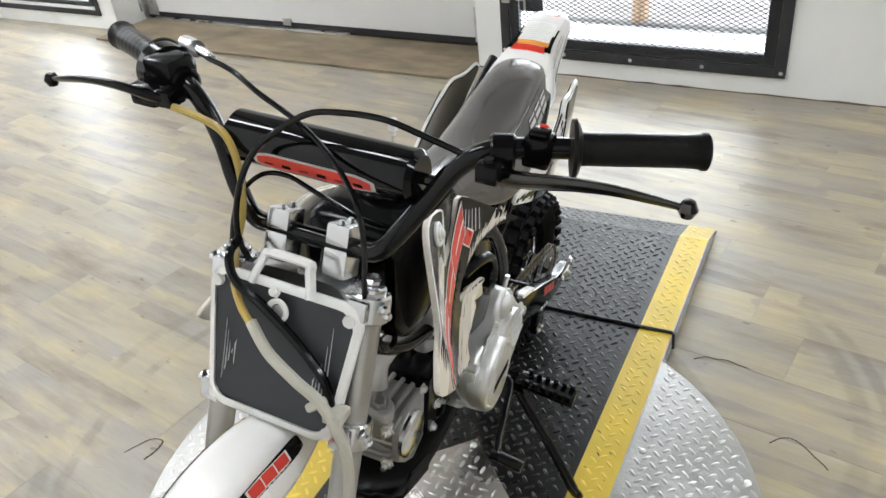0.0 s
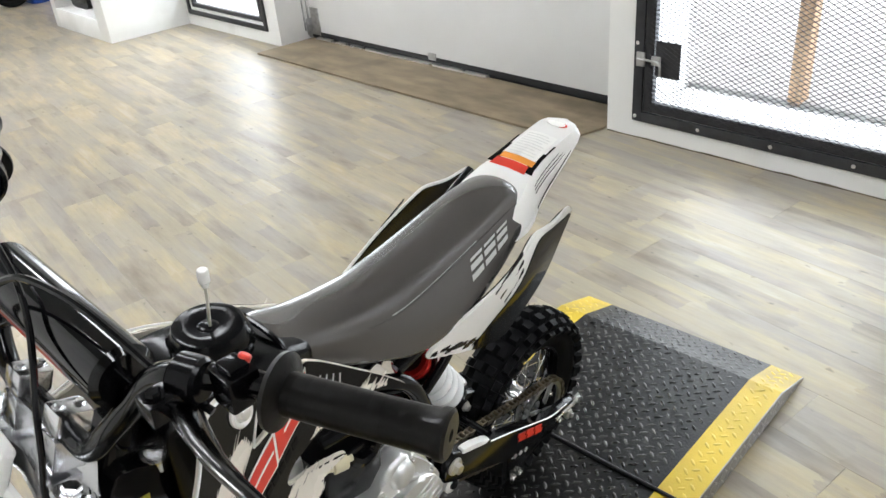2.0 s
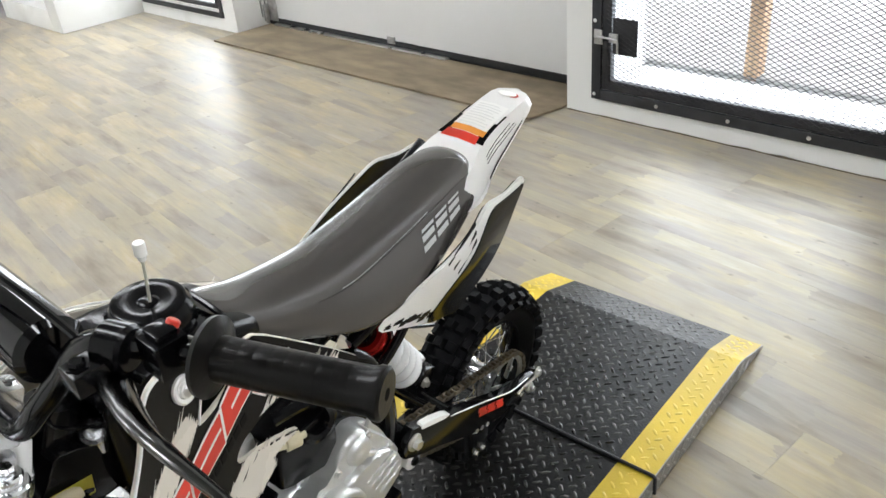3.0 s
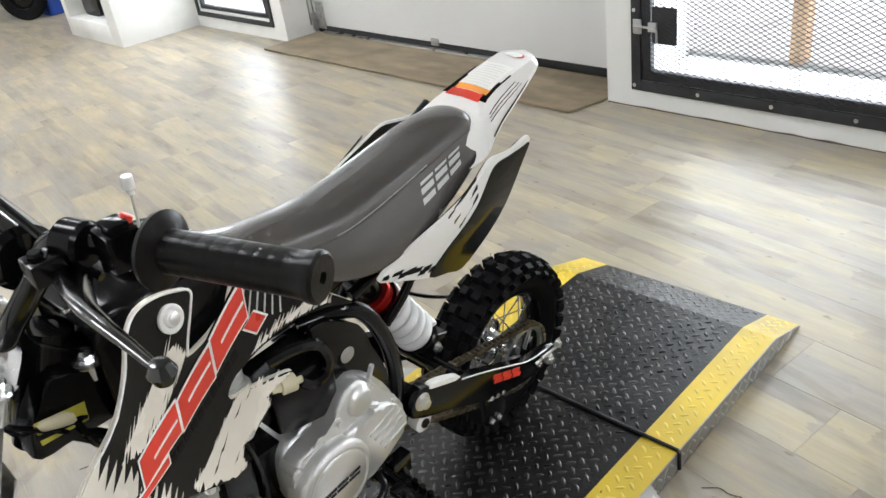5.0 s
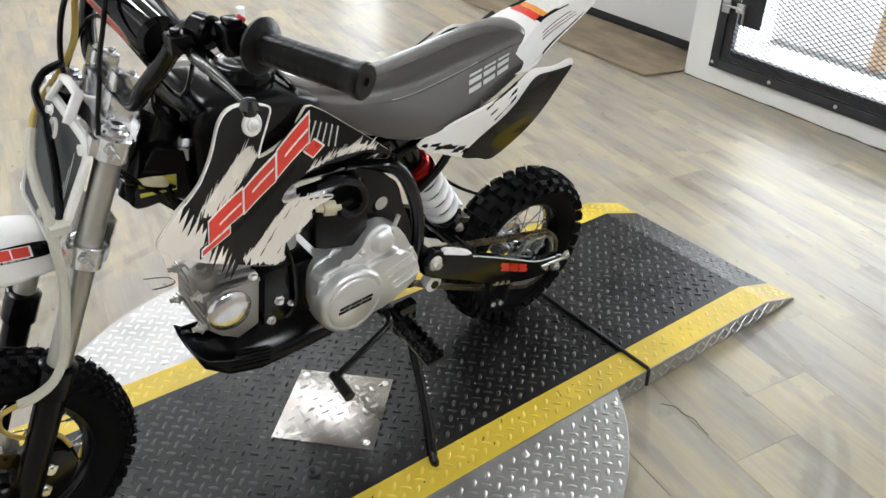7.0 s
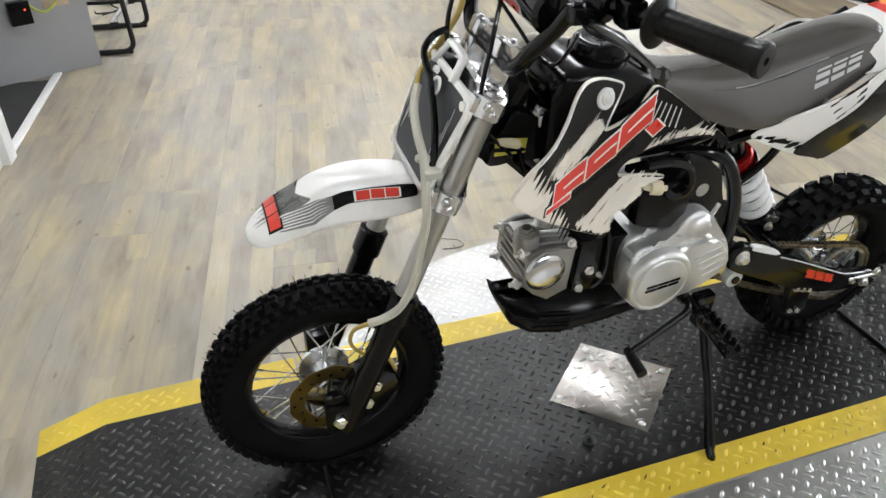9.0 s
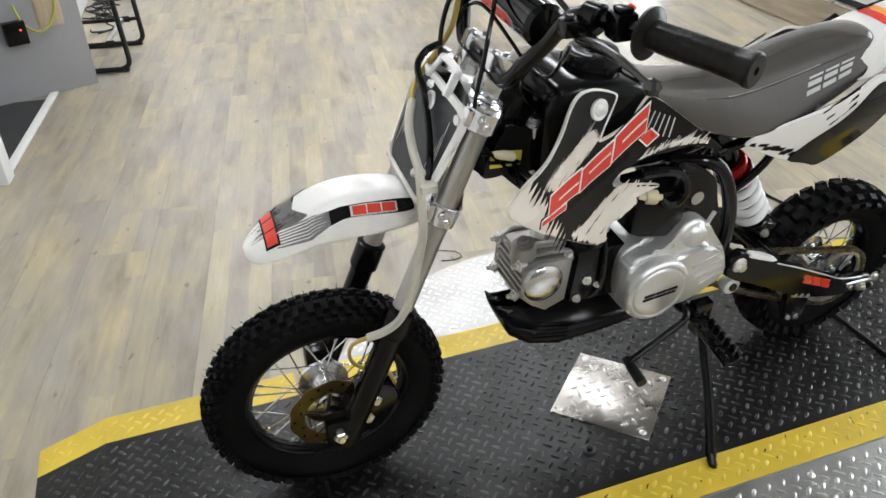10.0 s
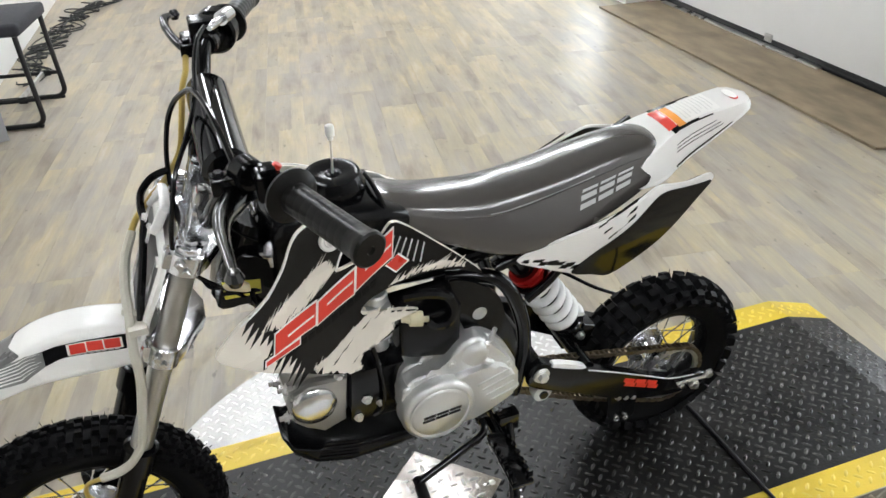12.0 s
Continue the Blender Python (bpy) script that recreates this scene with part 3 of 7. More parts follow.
def cells(x0, x1, y0, y1, keep=lambda x, y: True, p=0.0236, rot=0.0, m=0.011):
    out = []
    nx, ny = int(2.4 / p), int(2.4 / p)
    cx, cy = (x0 + x1) / 2, (y0 + y1) / 2
    c, s = math.cos(rot), math.sin(rot)
    for i in range(-nx, nx):
        for j in range(-ny, ny):
            u, v = i * p, j * p
            x, y = cx + u * c - v * s, cy + u * s + v * c
            if x0 + m < x < x1 - m and y0 + m < y < y1 - m and keep(x, y):
                out.append((x, y, (i + j) % 2))
    return out


def lugs(name, parent, cs, z_of, material, base=45):
    o = tagged(new(name, lug_mesh(name, cs, z_of, material, base=base)), kind="stuff")
    o.parent = parent
    return o


def ramp_height(x):
    """Height of the rear wing: level, then a short slope to the floor."""
    if x > -0.46:
        return DECK
    return DECK - (DECK - 0.008) * min(1, (-0.46 - x) / 0.145)


turntable = thing("motorcycle_turntable", "round checker plate turntable with black deck and yellow edges", "display stand")
b = bm_new()
lathe(b, [(0, 0.0), (RD - 0.01, 0.0), (RD - 0.003, DISC - 0.004), (RD - 0.0035, DISC - 0.0008), (RD - 0.0045, DISC), (0, DISC)], pose(CX, CY, 0), 96)
base = part("disc", b, M_ALU, turntable, "bright aluminium checker plate disc")
lugs("checker_relief", base, cells(CX - RD, CX + RD, CY - RD, CY + RD, lambda x, y: (x - CX) ** 2 + (y - CY) ** 2 < (RD - 0.014) ** 2 and (y > Y1 + 0.012 or y < Y0 - 0.012), rot=radians(45)), lambda x, y: DISC, M_ALULUG)
SCREW = [(0, 0.003), (0.004, 0.003), (0.0075, 0.001), (0.008, 0)]
RING = [(CX + (RD - 0.022) * math.cos(math.pi * k / 8 + 0.009), CY + (RD - 0.022) * math.sin(math.pi * k / 8 + 0.009), DISC) for k in range(16)]
pieces("screw", [p for p in RING if p[1] > Y1 + 0.03 or p[1] < Y0 - 0.03] + [(x, y, DISC) for x, y in ((0.146, 0.486), (0.404, 0.484), (0.660, 0.484), (0.900, 0.484), (1.160, 0.487), (0.404, -0.218), (0.650, -0.218), (0.893, -0.218))], (0, 0, 1), SCREW, base, "zinc screw")


def relief(parent, groups):
    """All lozenges of one deck section in one object: (cells, height, material) groups."""
    vs, fs, mi, mats = [], [], [], []
    for cs, z_of, material in groups:
        me = lug_mesh("part_of_relief", cs, z_of, material)
        i = len(vs)
        vs += [v.co[:] for v in me.vertices]
        for p in me.polygons:
            fs.append(tuple(i + k for k in p.vertices))
            mi.append(len(mats))
        mats.append(material)
        bpy.data.meshes.remove(me)
    me = bpy.data.meshes.new("checker_relief")
    me.from_pydata(vs, [], fs)
    for material in mats:
        me.materials.append(material)
    me.polygons.foreach_set("material_index", mi)
    me.polygons.foreach_set("use_smooth", [True] * len(me.polygons))
    o = tagged(new("checker_relief", me), kind="stuff")
    o.parent = parent
    return o


def deck_section(name, x0, x1, h, parent, split=()):
    """Sheet deck with folded sides: black between two yellow stripes."""
    xs = [x0, *split, x1]
    groups = []
    for nm, ya, yb, material, lm in (("black_field", Y0 + YS, Y1 - YS, M_BLACKDECK, M_BLACKLUG), ("yellow_stripe", Y0, Y0 + YS, M_YELLOW, M_YLUG), ("yellow_stripe", Y1 - YS, Y1, M_YELLOW, M_YLUG)):
        b = bm_new()
        top = [(x, h(x)) for x in xs]
        bot = [(x, max(h(x) - 0.05, 0.001)) for x in xs[::-1]]
        prism(b, top + bot, ya, yb)
        part(nm, b, material, parent, "yellow painted edge stripe" if lm is M_YLUG else "black painted checker plate", smooth=False)
        groups.append((cells(x0, x1, ya, yb, p=0.0236, rot=radians(45)), lambda x, y: h(x), lm))
    relief(parent, groups)


# side skirts in bare plate
def skirt(x0, x1, h, parent, split=()):
    for y, w in ((Y1, 1), (Y0, -1)):
        b = bm_new()
        xs = [x0, *split, x1]
        prism(b, [(x, h(x) - 0.001) for x in xs] + [(x, 0.002) for x in xs[::-1]], min(y, y + w * 0.0022), max(y, y + w * 0.0022))
        o = part("side_skirt", b, M_ALU, parent, "bare aluminium checker plate side", smooth=False)
        n = int((x1 - x0) / 0.0236)
        vs = bm_new()
        for i in range(n):
            for j in range(2):
                x, z = x0 + 0.012 + i * 0.0236 + 0.011 * j, 0.016 + j * 0.022
                if z + 0.01 < h(x):
                    a = radians(45 if (i + j) % 2 else -45)
                    r = bmesh.ops.create_cube(vs, size=1)
                    for v in r["verts"]:
                        u, t, q = v.co.x * 0.022, v.co.z * (0.0062 if v.co.y * w < 0 else 0.0030), v.co.y
                        v.co = (x + u * math.cos(a) - t * math.sin(a), y + w * 0.0030 + 0.0022 * q, z + u * math.sin(a) + t * math.cos(a))
        tagged(part("checker_relief", vs, M_ALULUG, o, smooth=False), kind="stuff")


GAP, DL = 0.004, 1.302                              # joint and length of the middle deck
deck_section("deck", GAP, DL - GAP, lambda x: DECK, turntable)
skirt(GAP, DL - GAP, lambda x: DECK, turntable)
HY = 0.1435                                         # middle of the cover plate
b = bm_new()
prism(b, [(CX - 0.151, 0), (CX, -0.151), (CX + 0.151, 0), (CX, 0.151)], 0, 0.0035, 0.0006, pose(0, HY, DECK) @ Matrix(((1, 0, 0, 0), (0, 0, 1, 0), (0, 1, 0, 0), (0, 0, 0, 1))))
hub = part("centre_plate", b, M_HUBPLATE, turntable, "square bright checker plate cover set diagonally")
lugs("checker_relief", hub, cells(CX - 0.16, CX + 0.16, HY - 0.16, HY + 0.16, lambda x, y: abs(x - CX) + abs(y - HY) < 0.138, rot=0.0, p=0.0236), lambda x, y: DECK + 0.0035, M_ALULUG, 0)
pieces("screw", [(CX + dx, HY + dy, DECK + 0.0035) for dx, dy in ((0.128, 0), (-0.128, 0), (0, 0.128), (0, -0.128))], (0, 0, 1), SCREW, hub, "zinc screw")

# scuffs in the yellow paint of the near stripe
rng = random.Random(44)
b = bm_new()
for k in range(22):
    x, y, a, l, w = rng.uniform(0.15, 1.2), rng.uniform(Y1 - YS + 0.01, Y1 - 0.01), rng.uniform(0.2, 1.3), rng.uniform(0.003, 0.011), rng.uniform(0.0008, 0.0022)
    u, v = Vector((math.cos(a), math.sin(a), 0)), Vector((-math.sin(a), math.cos(a), 0))
    p = Vector((x, y, DECK + 0.0006))
    f = [b.verts.new(p + q) for q in (-u * l, -u * l * 0.3 - v * w, u * l * 0.5 - v * w * 0.6, u * l, u * l * 0.2 + v * w)]
    b.faces.new(f)
tagged(part("paint_scuff", b, M_ROD, turntable, "dark scuffs in the yellow paint", smooth=False), kind="stuff")

ramp_label = "black checker plate ramp wing with yellow edges"
wing = thing("ramp_wing", ramp_label, "ramp", group="ramp wings")
deck_section("ramp", -0.605, -GAP, ramp_height, wing, (-0.46,))
skirt(-0.605, -GAP, ramp_height, wing, (-0.46,))


def front_height(x):
    return ramp_height(-0.46 - (x - DL - 0.418) * 0.97) if x > DL + 0.418 else DECK


wing2 = thing("ramp_wing", ramp_label + " under the front wheel", "ramp", group="ramp wings")
deck_section("ramp", DL + GAP, 1.870, front_height, wing2, (DL + 0.418,))
skirt(DL + GAP, 1.870, front_height, wing2, (DL + 0.418,))

b = bm_new()
tube(b, [(0, 0.02, DECK + 0.004), (0, Y1, DECK + 0.004), (0, Y1 + 0.004, DECK + 0.001), (0, Y1 + 0.005, 0.010)], 0.0042, 10)
single("locking_rod", b, M_ROD, "thin black steel rod laid across the deck joint", "locking rod")
b = bm_new()
disc(b, (0.778, 0.276, DECK), (0, 0, 1), 0.014, 0.006)
disc(b, (0.778, 0.276, DECK + 0.006), (0.3, 0.2, 1), 0.006, 0.012)
single("deck_fastener", b, M_ROD, "small dark fastener on the black deck", "fastener")


# ---------------------------------------------------------------- pit bike
M_TYRE = mat("tyre_rubber", (0.006, 0.006, 0.0065), 0.6, vary=0.25, scale=20, bump=0.3, bump_scale=150, spec=0.08)
M_CHROME = mat("chrome", (0.72, 0.72, 0.73), 0.20, 1.0, vary=0.05)
M_SILVER = mat("brushed_fork_tube", (0.50, 0.49, 0.47), 0.36, 1.0, vary=0.06, scale=30, stretch=(1, 1, 0.15))
M_CASTALU = mat("satin_cast_aluminium", (0.72, 0.72, 0.71), 0.40, 0.85, vary=0.06, scale=12, bump=0.25, bump_scale=350)
M_HEAD = mat("grey_cast_alloy", (0.44, 0.43, 0.41), 0.46, 0.85, vary=0.10, scale=14, bump=0.3, bump_scale=350)
M_BLACKMET = mat("black_enamel_steel", (0.004, 0.004, 0.0045), 0.13, vary=0.2, scale=10, spec=0.30)
M_BLACKPLA = mat("black_plastic", (0.0035, 0.0035, 0.004), 0.17, vary=0.15, scale=10, bump=0.05, bump_scale=250, spec=0.20)
M_GLOSSBLK = mat("gloss_black_panel", (0.0025, 0.0025, 0.003), 0.05, vary=0.1, coat=0.0, spec=0.34)
M_WHITEPLA = mat("white_plastic", (0.86, 0.85, 0.82), 0.24, vary=0.03, scale=6, coat=0.2)
M_CREAM = mat("cream_nylon", (0.62, 0.56, 0.38), 0.45, vary=0.08)
M_TANYEL = mat("yellowed_hose", (0.42, 0.30, 0.07), 0.35, vary=0.15, scale=18)
M_HOSE = mat("translucent_white_hose", (0.55, 0.53, 0.45), 0.35, vary=0.05)
M_SEAT = mat("dark_grey_seat_vinyl", (0.060, 0.054, 0.050), 0.24, vary=0.06, scale=4, bump=0.08, bump_scale=160, spec=0.8, coat=0.5)
M_GRIP = mat("grip_rubber", (0.0045, 0.0040, 0.0036), 0.30, vary=0.15, scale=25, bump=0.12, bump_scale=220, spec=0.22)
M_RED = mat("red_graphic", (0.72, 0.045, 0.025), 0.3, vary=0.05, coat=0.3)
M_ORANGE = mat("orange_label", (0.85, 0.33, 0.05), 0.4)
M_REDMET = mat("red_anodised", (0.55, 0.02, 0.015), 0.22, 0.7, vary=0.1)
M_LABEL = mat("white_label", (0.85, 0.84, 0.80), 0.4, vary=0.02)
M_LIGHTGREY = mat("light_grey_print", (0.55, 0.55, 0.54), 0.35)
M_MIDGREY = mat("mid_grey_print", (0.20, 0.20, 0.195), 0.3, vary=0.25, scale=25)
M_DARKPRINT = mat("faded_black_print", (0.11, 0.108, 0.104), 0.28, vary=0.35, scale=30)
M_PLATEGREY = mat("slate_grey_plate", (0.028, 0.030, 0.035), 0.42, vary=0.1, scale=6)
M_SPRING = mat("white_spring_enamel", (0.80, 0.80, 0.79), 0.25, vary=0.03, coat=0.3)
M_CHAIN = mat("oiled_chain", (0.16, 0.13, 0.09), 0.35, 0.9, vary=0.3, scale=60)
M_BRONZE = mat("bronze_brake_disc", (0.15, 0.11, 0.035), 0.34, 0.9, vary=0.25, scale=20)
M_LEVER = mat("alloy_lever", (0.085, 0.084, 0.082), 0.18, 1.0, vary=0.08)
M_YTAG = mat("yellow_tag", (0.62, 0.56, 0.06), 0.45)


M_SHROUD = mat("gloss_black_print", (0.006, 0.006, 0.0065), 0.20, vary=0.3, scale=9, coat=0.1, spec=0.3)
M_PRINTW = mat("cream_white_print", (0.76, 0.71, 0.62), 0.26, vary=0.04, scale=9, coat=0.1)

bike = thing("pit_bike", "white and black pit bike with red graphics leaning on its stand", "motorcycle", pose(0.0943, 0.074, DECK, -6.7, 0, 2.76) @ Matrix.Scale(1.030, 4))
RAX, RAZ, RR = 0.028, 0.198, 0.198
FAX, FAZ, FR = 1.148, 0.219, 0.219
RAKE = math.atan2(0.371, 0.929)
UP = Vector((-0.371, 0, 0.929))                     # up along the fork


def fork_x(z):
    return 0.896 + (0.786 - z) * 0.399


STEER = Matrix.Translation((0.845, 0, 0.786)) @ Matrix.Rotation(radians(-3.0), 4, UP) @ Matrix.Translation((-0.845, 0, -0.786))


def fpart(name, bm, material, label="", parent=None, angle=38):
    """A part of the steered front end."""
    bm.transform(STEER)
    return part(name, bm, material, parent or bike, label, angle=angle)


def mirror(bm):
    """Adds the mirror image across the bike's middle plane."""
    g = bmesh.ops.duplicate(bm, geom=bm.verts[:] + bm.edges[:] + bm.faces[:])
    for v in g["geom"]:
        if isinstance(v, bmesh.types.BMVert):
            v.co.y = -v.co.y


def flipped(bm):
    for v in bm.verts:
        v.co.y = -v.co.y
    return bm


WHEEL = Matrix(((1, 0, 0, 0), (0, 0, 1, 0), (0, -1, 0, 0), (0, 0, 0, 1)))   # lathe axis along y


def wheel(prefix, ax, az, R, width, rim_r, rows, count, knob, steer):
    post = (lambda b: b.transform(STEER)) if steer else (lambda b: None)
    C = Matrix.Translation((ax, 0, az)) @ WHEEL
    w = width / 2
    core = R - knob
    prof = [(rim_r - 0.004, -w * 0.50), (rim_r + 0.004, -w * 0.62), (rim_r + (core - rim_r) * 0.4, -w * 0.88), (rim_r + (core - rim_r) * 0.68, -w * 0.86), (core - 0.012, -w * 0.66), (core - 0.003, -w * 0.36), (core, 0)]
    prof = prof + [(r, -h) for r, h in prof[-2::-1]] + [(rim_r - 0.010, w * 0.4), (rim_r - 0.010, -w * 0.4)]
    b = bm_new()
    lathe(b, prof, C, 72, closed=True)
    post(b)
    tyre = part(prefix + "_tyre", b, M_TYRE, bike, "knobbly black rubber tyre", angle=60)
    b = bm_new()
    for k in range(count):
        for lat, dr, sl, sw, st, half in rows:
            a = 2 * math.pi * (k + (0.5 if half else 0)) / count
            tilt = math.atan2(lat, core * 0.42) * 1.25
            m = Matrix.Translation((ax, 0, az)) @ Matrix.Rotation(a, 4, "Y") @ Matrix.Translation((0, lat, core - dr - 0.002)) @ Matrix.Rotation(-tilt, 4, "X")
            r = bmesh.ops.create_cube(b, size=1)
            for v in r["verts"]:
                top = v.co.z > 0
                s = 0.86 if top else 1.05
                v.co = m @ Vector((v.co.x * sl * s, v.co.y * sw * s, (knob + 0.002) if top else 0.0))
    post(b)
    tagged(part("tread_knob", b, M_TYRE, tyre, "square rubber tread knobs", smooth=False), kind="stuff")
    b = bm_new()
    for k in range(70):
        for s in (-1, 1):
            a = 2 * math.pi * (k + 0.3 * s) / 70
            m = Matrix.Translation((ax, 0, az)) @ Matrix.Rotation(a, 4, "Y") @ Matrix.Translation((0, s * w * (0.74 + 0.12 * ((k * 7) % 3 - 1)), core - 0.014))
            tube(b, [m @ Vector((0, 0, 0.006)), m @ Vector((0.001, s * 0.004, 0.020))], 0.0005, 4)
    post(b)
    tagged(part("moulding_hair", b, M_TYRE, tyre, smooth=False), kind="stuff")
    b = bm_new()
    rw = w * 0.52
    lathe(b, [(rim_r + 0.006, -rw), (rim_r + 0.006, -rw + 0.003), (rim_r - 0.006, -rw + 0.005), (rim_r - 0.012, -rw * 0.4), (rim_r - 0.012, rw * 0.4), (rim_r - 0.006, rw - 0.005), (rim_r + 0.006, rw - 0.003), (rim_r + 0.006, rw), (rim_r - 0.008, rw), (rim_r - 0.017, rw * 0.45), (rim_r - 0.017, -rw * 0.45), (rim_r - 0.008, -rw)], C, 64, closed=True)
    post(b)
    rim = part(prefix + "_rim", b, M_BLACKMET, bike, "black steel wheel rim", angle=50)
    # spokes, crossed, on two hub flanges
    for k in range(28):
        s = 1 if k % 2 else -1
        a = 2 * math.pi * k / 28
        da = radians(38) * (1 if (k // 2) % 2 else -1)
        p0 = Vector((ax + 0.040 * math.sin(a + da), s * 0.028, az + 0.040 * math.cos(a + da)))
        p1 = Vector((ax + (rim_r - 0.015) * math.sin(a), s * 0.004, az + (rim_r - 0.015) * math.cos(a)))
        b = bm_new()
        tube(b, [p0, p1 - (p1 - p0).normalized() * 0.014, p1 - (p1 - p0).normalized() * 0.0139, p1], [0.0015, 0.0015, 0.0028, 0.0028], 6)
        post(b)
        part("spoke", b, M_CHROME, rim)
    b = bm_new()
    lathe(b, [(0, -0.050), (0.014, -0.050), (0.014, -0.040), (0.024, -0.038), (0.026, -0.034), (0.046, -0.032), (0.046, -0.025), (0.028, -0.022), (0.022, 0), (0.028, 0.022), (0.046, 0.025), (0.046, 0.032), (0.026, 0.034), (0.024, 0.038), (0.014, 0.040), (0.014, 0.050), (0, 0.050)], C, 32)
    post(b)
    part(prefix + "_hub", b, M_CHROME, bike, "polished wheel hub")
    return tyre


wheel("front", FAX, FAZ, FR, 0.078, 0.150, [(.0055, 0, .0115, .0085, 0, 0), (-.0055, 0, .0115, .0085, 0, 0), (.0170, .003, .0115, .0105, 0, 1), (-.0170, .003, .0115, .0105, 0, 1), (.0265, .0085, .0115, .0085, 0, 0), (-.0265, .0085, .0115, .0085, 0, 0), (.034, .0165, .012, .0075, 0, 1), (-.034, .0165, .012, .0075, 0, 1)], 54, 0.0095, True)
wheel("rear", RAX, RAZ, RR, 0.090, 0.127, [(.011, 0, .020, .019, 0, 0), (-.011, 0, .020, .019, 0, 0), (.030, .008, .021, .015, 0, 1), (-.030, .008, .021, .015, 0, 1), (.040, .021, .018, .010, 0, 0), (-.040, .021, .018, .010, 0, 0)], 30, 0.013, False)

# ---- front end
for s in (1, -1):
    y = s * 0.091
    b = bm_new()
    top, low = 0.788, 0.445
    tube(b, [(fork_x(low), y, low), (fork_x(top), y, top)], 0.0165, 20)
    fpart("fork_tube", b, M_SILVER, "brushed silver fork tube")
    b = bm_new()
    pts = [(fork_x(z), y, z) for z in (0.462, 0.458, 0.415, 0.410, 0.30, 0.185, 0.178)]
    tube(b, pts, [0.0175, 0.0255, 0.0255, 0.0205, 0.0205, 0.0205, 0.012], 20)
    box(b, FAX - 0.022, FAX + 0.022, y - 0.016, y + 0.016, FAZ - 0.03, FAZ + 0.03, 0.008)
    fpart("fork_slider", b, M_BLACKPLA, "gloss black lower fork leg")
    b = bm_new()
    disc(b, (fork_x(0.785), y, 0.785), UP, 0.017, 0.008, 0.002)
    disc(b, (fork_x(0.793), y, 0.793), UP, 0.009, 0.006, 0.001, 6)
    fpart("fork_cap", b, M_CHROME, "chrome fork cap")
    b = bm_new()
    disc(b, (FAX, s * 0.106, FAZ), (0, s, 0), 0.012, 0.010, 0.002, 6)
    disc(b, (FAX, s * 0.116, FAZ), (0, s, 0), 0.006, 0.006, 0.001, 12)
    fpart("axle_nut", b, M_SCREW, "zinc axle nut")


def clamp(z, off, material, name, label, t=0.024):
    """Triple clamp: plate with two split bosses round the tubes."""
    b = bm_new()
    m = Matrix.Translation((fork_x(z), 0, z)) @ Matrix.Rotation(-RAKE, 4, "Y")
    pts = [(0.018, 0.106), (0.024, 0.091), (0.018, 0.068), (0.004, 0.045), (-0.002, 0), (0.004, -0.045), (0.018, -0.068), (0.024, -0.091), (0.018, -0.106), (-0.012, -0.112), (-0.03, -0.091), (-0.046, -0.045), (-0.062, -0.022), (-0.062, 0.022), (-0.046, 0.045), (-0.03, 0.091), (-0.012, 0.112)]
    prism(b, pts, -t / 2, t / 2, 0.003, m @ Matrix(((1, 0, 0, 0), (0, 0, 1, 0), (0, 1, 0, 0), (0, 0, 0, 1))))
    for s in (1, -1):
        disc(b, m @ Vector((0, s * 0.091, -t / 2 - 0.004)), UP, 0.0235, t + 0.008, 0.002)
        for dz in (-0.005, 0.005):
            bolt(b, m @ Vector((0.006 + dz, s * 0.113, dz)), (0.2, s, 0), 0.005, 0.006)
        box(b, 0.012, 0.030, s * 0.091 - 0.012, s * 0.091 + 0.012, -t / 2, t / 2, 0.003, m)
    return fpart(name, b, material, label)


clamp(0.770, 0, M_CHROME, "top_clamp", "polished top triple clamp")
clamp(0.627, 0, M_CHROME, "lower_clamp", "polished lower triple clamp", 0.026)
for s in (1, -1):
    b = bm_new()
    m = Matrix.Translation((fork_x(0.780) - 0.018, s * 0.040, 0.780)) @ Matrix.Rotation(-RAKE, 4, "Y")
    box(b, -0.017, 0.017, -0.015, 0.015, 0.0, 0.034, 0.003, m)
    box(b, -0.017, 0.017, -0.015, 0.015, 0.037, 0.062, 0.004, m)
    for dx in (-0.010, 0.010):
        bolt(b, m @ Vector((dx, 0, 0.062)), UP, 0.004, 0.004)
    fpart("bar_riser", b, M_CHROME, "polished handlebar clamp")

BX, BZ = fork_x(0.780) - 0.018 + UP.x * 0.036, 0.780 + UP.z * 0.036
half = [(BX, 0, BZ), (BX, 0.055, BZ), (BX - 0.002, 0.085, BZ + 0.004), (BX - 0.012, 0.112, BZ + 0.036), (0.838, 0.138, 0.888), (0.828, 0.165, 0.925), (0.818, 0.195, 0.944), (0.792, 0.235, 0.944), (0.777, 0.269, 0.944), (0.730, 0.385, 0.944)]
b = bm_new()
tube(b, spline([(x, -y, z) for x, y, z in half[:0:-1]] + half, 5), 0.0112, 14)
bar = fpart("handlebar", b, M_BLACKMET, "gloss black bent handlebar")
b = bm_new()
tube(b, [(0.832, -0.142, 0.902), (0.832, 0.142, 0.902)], 0.0065, 10)
lathe(b, [(0, -0.122), (0.024, -0.122), (0.030, -0.116), (0.030, 0.116), (0.024, 0.122), (0, 0.122)], Matrix.Translation((0.831, 0, 0.902)) @ WHEEL, 28)
pad = fpart("bar_pad", b, M_GLOSSBLK, "glossy black handlebar pad")


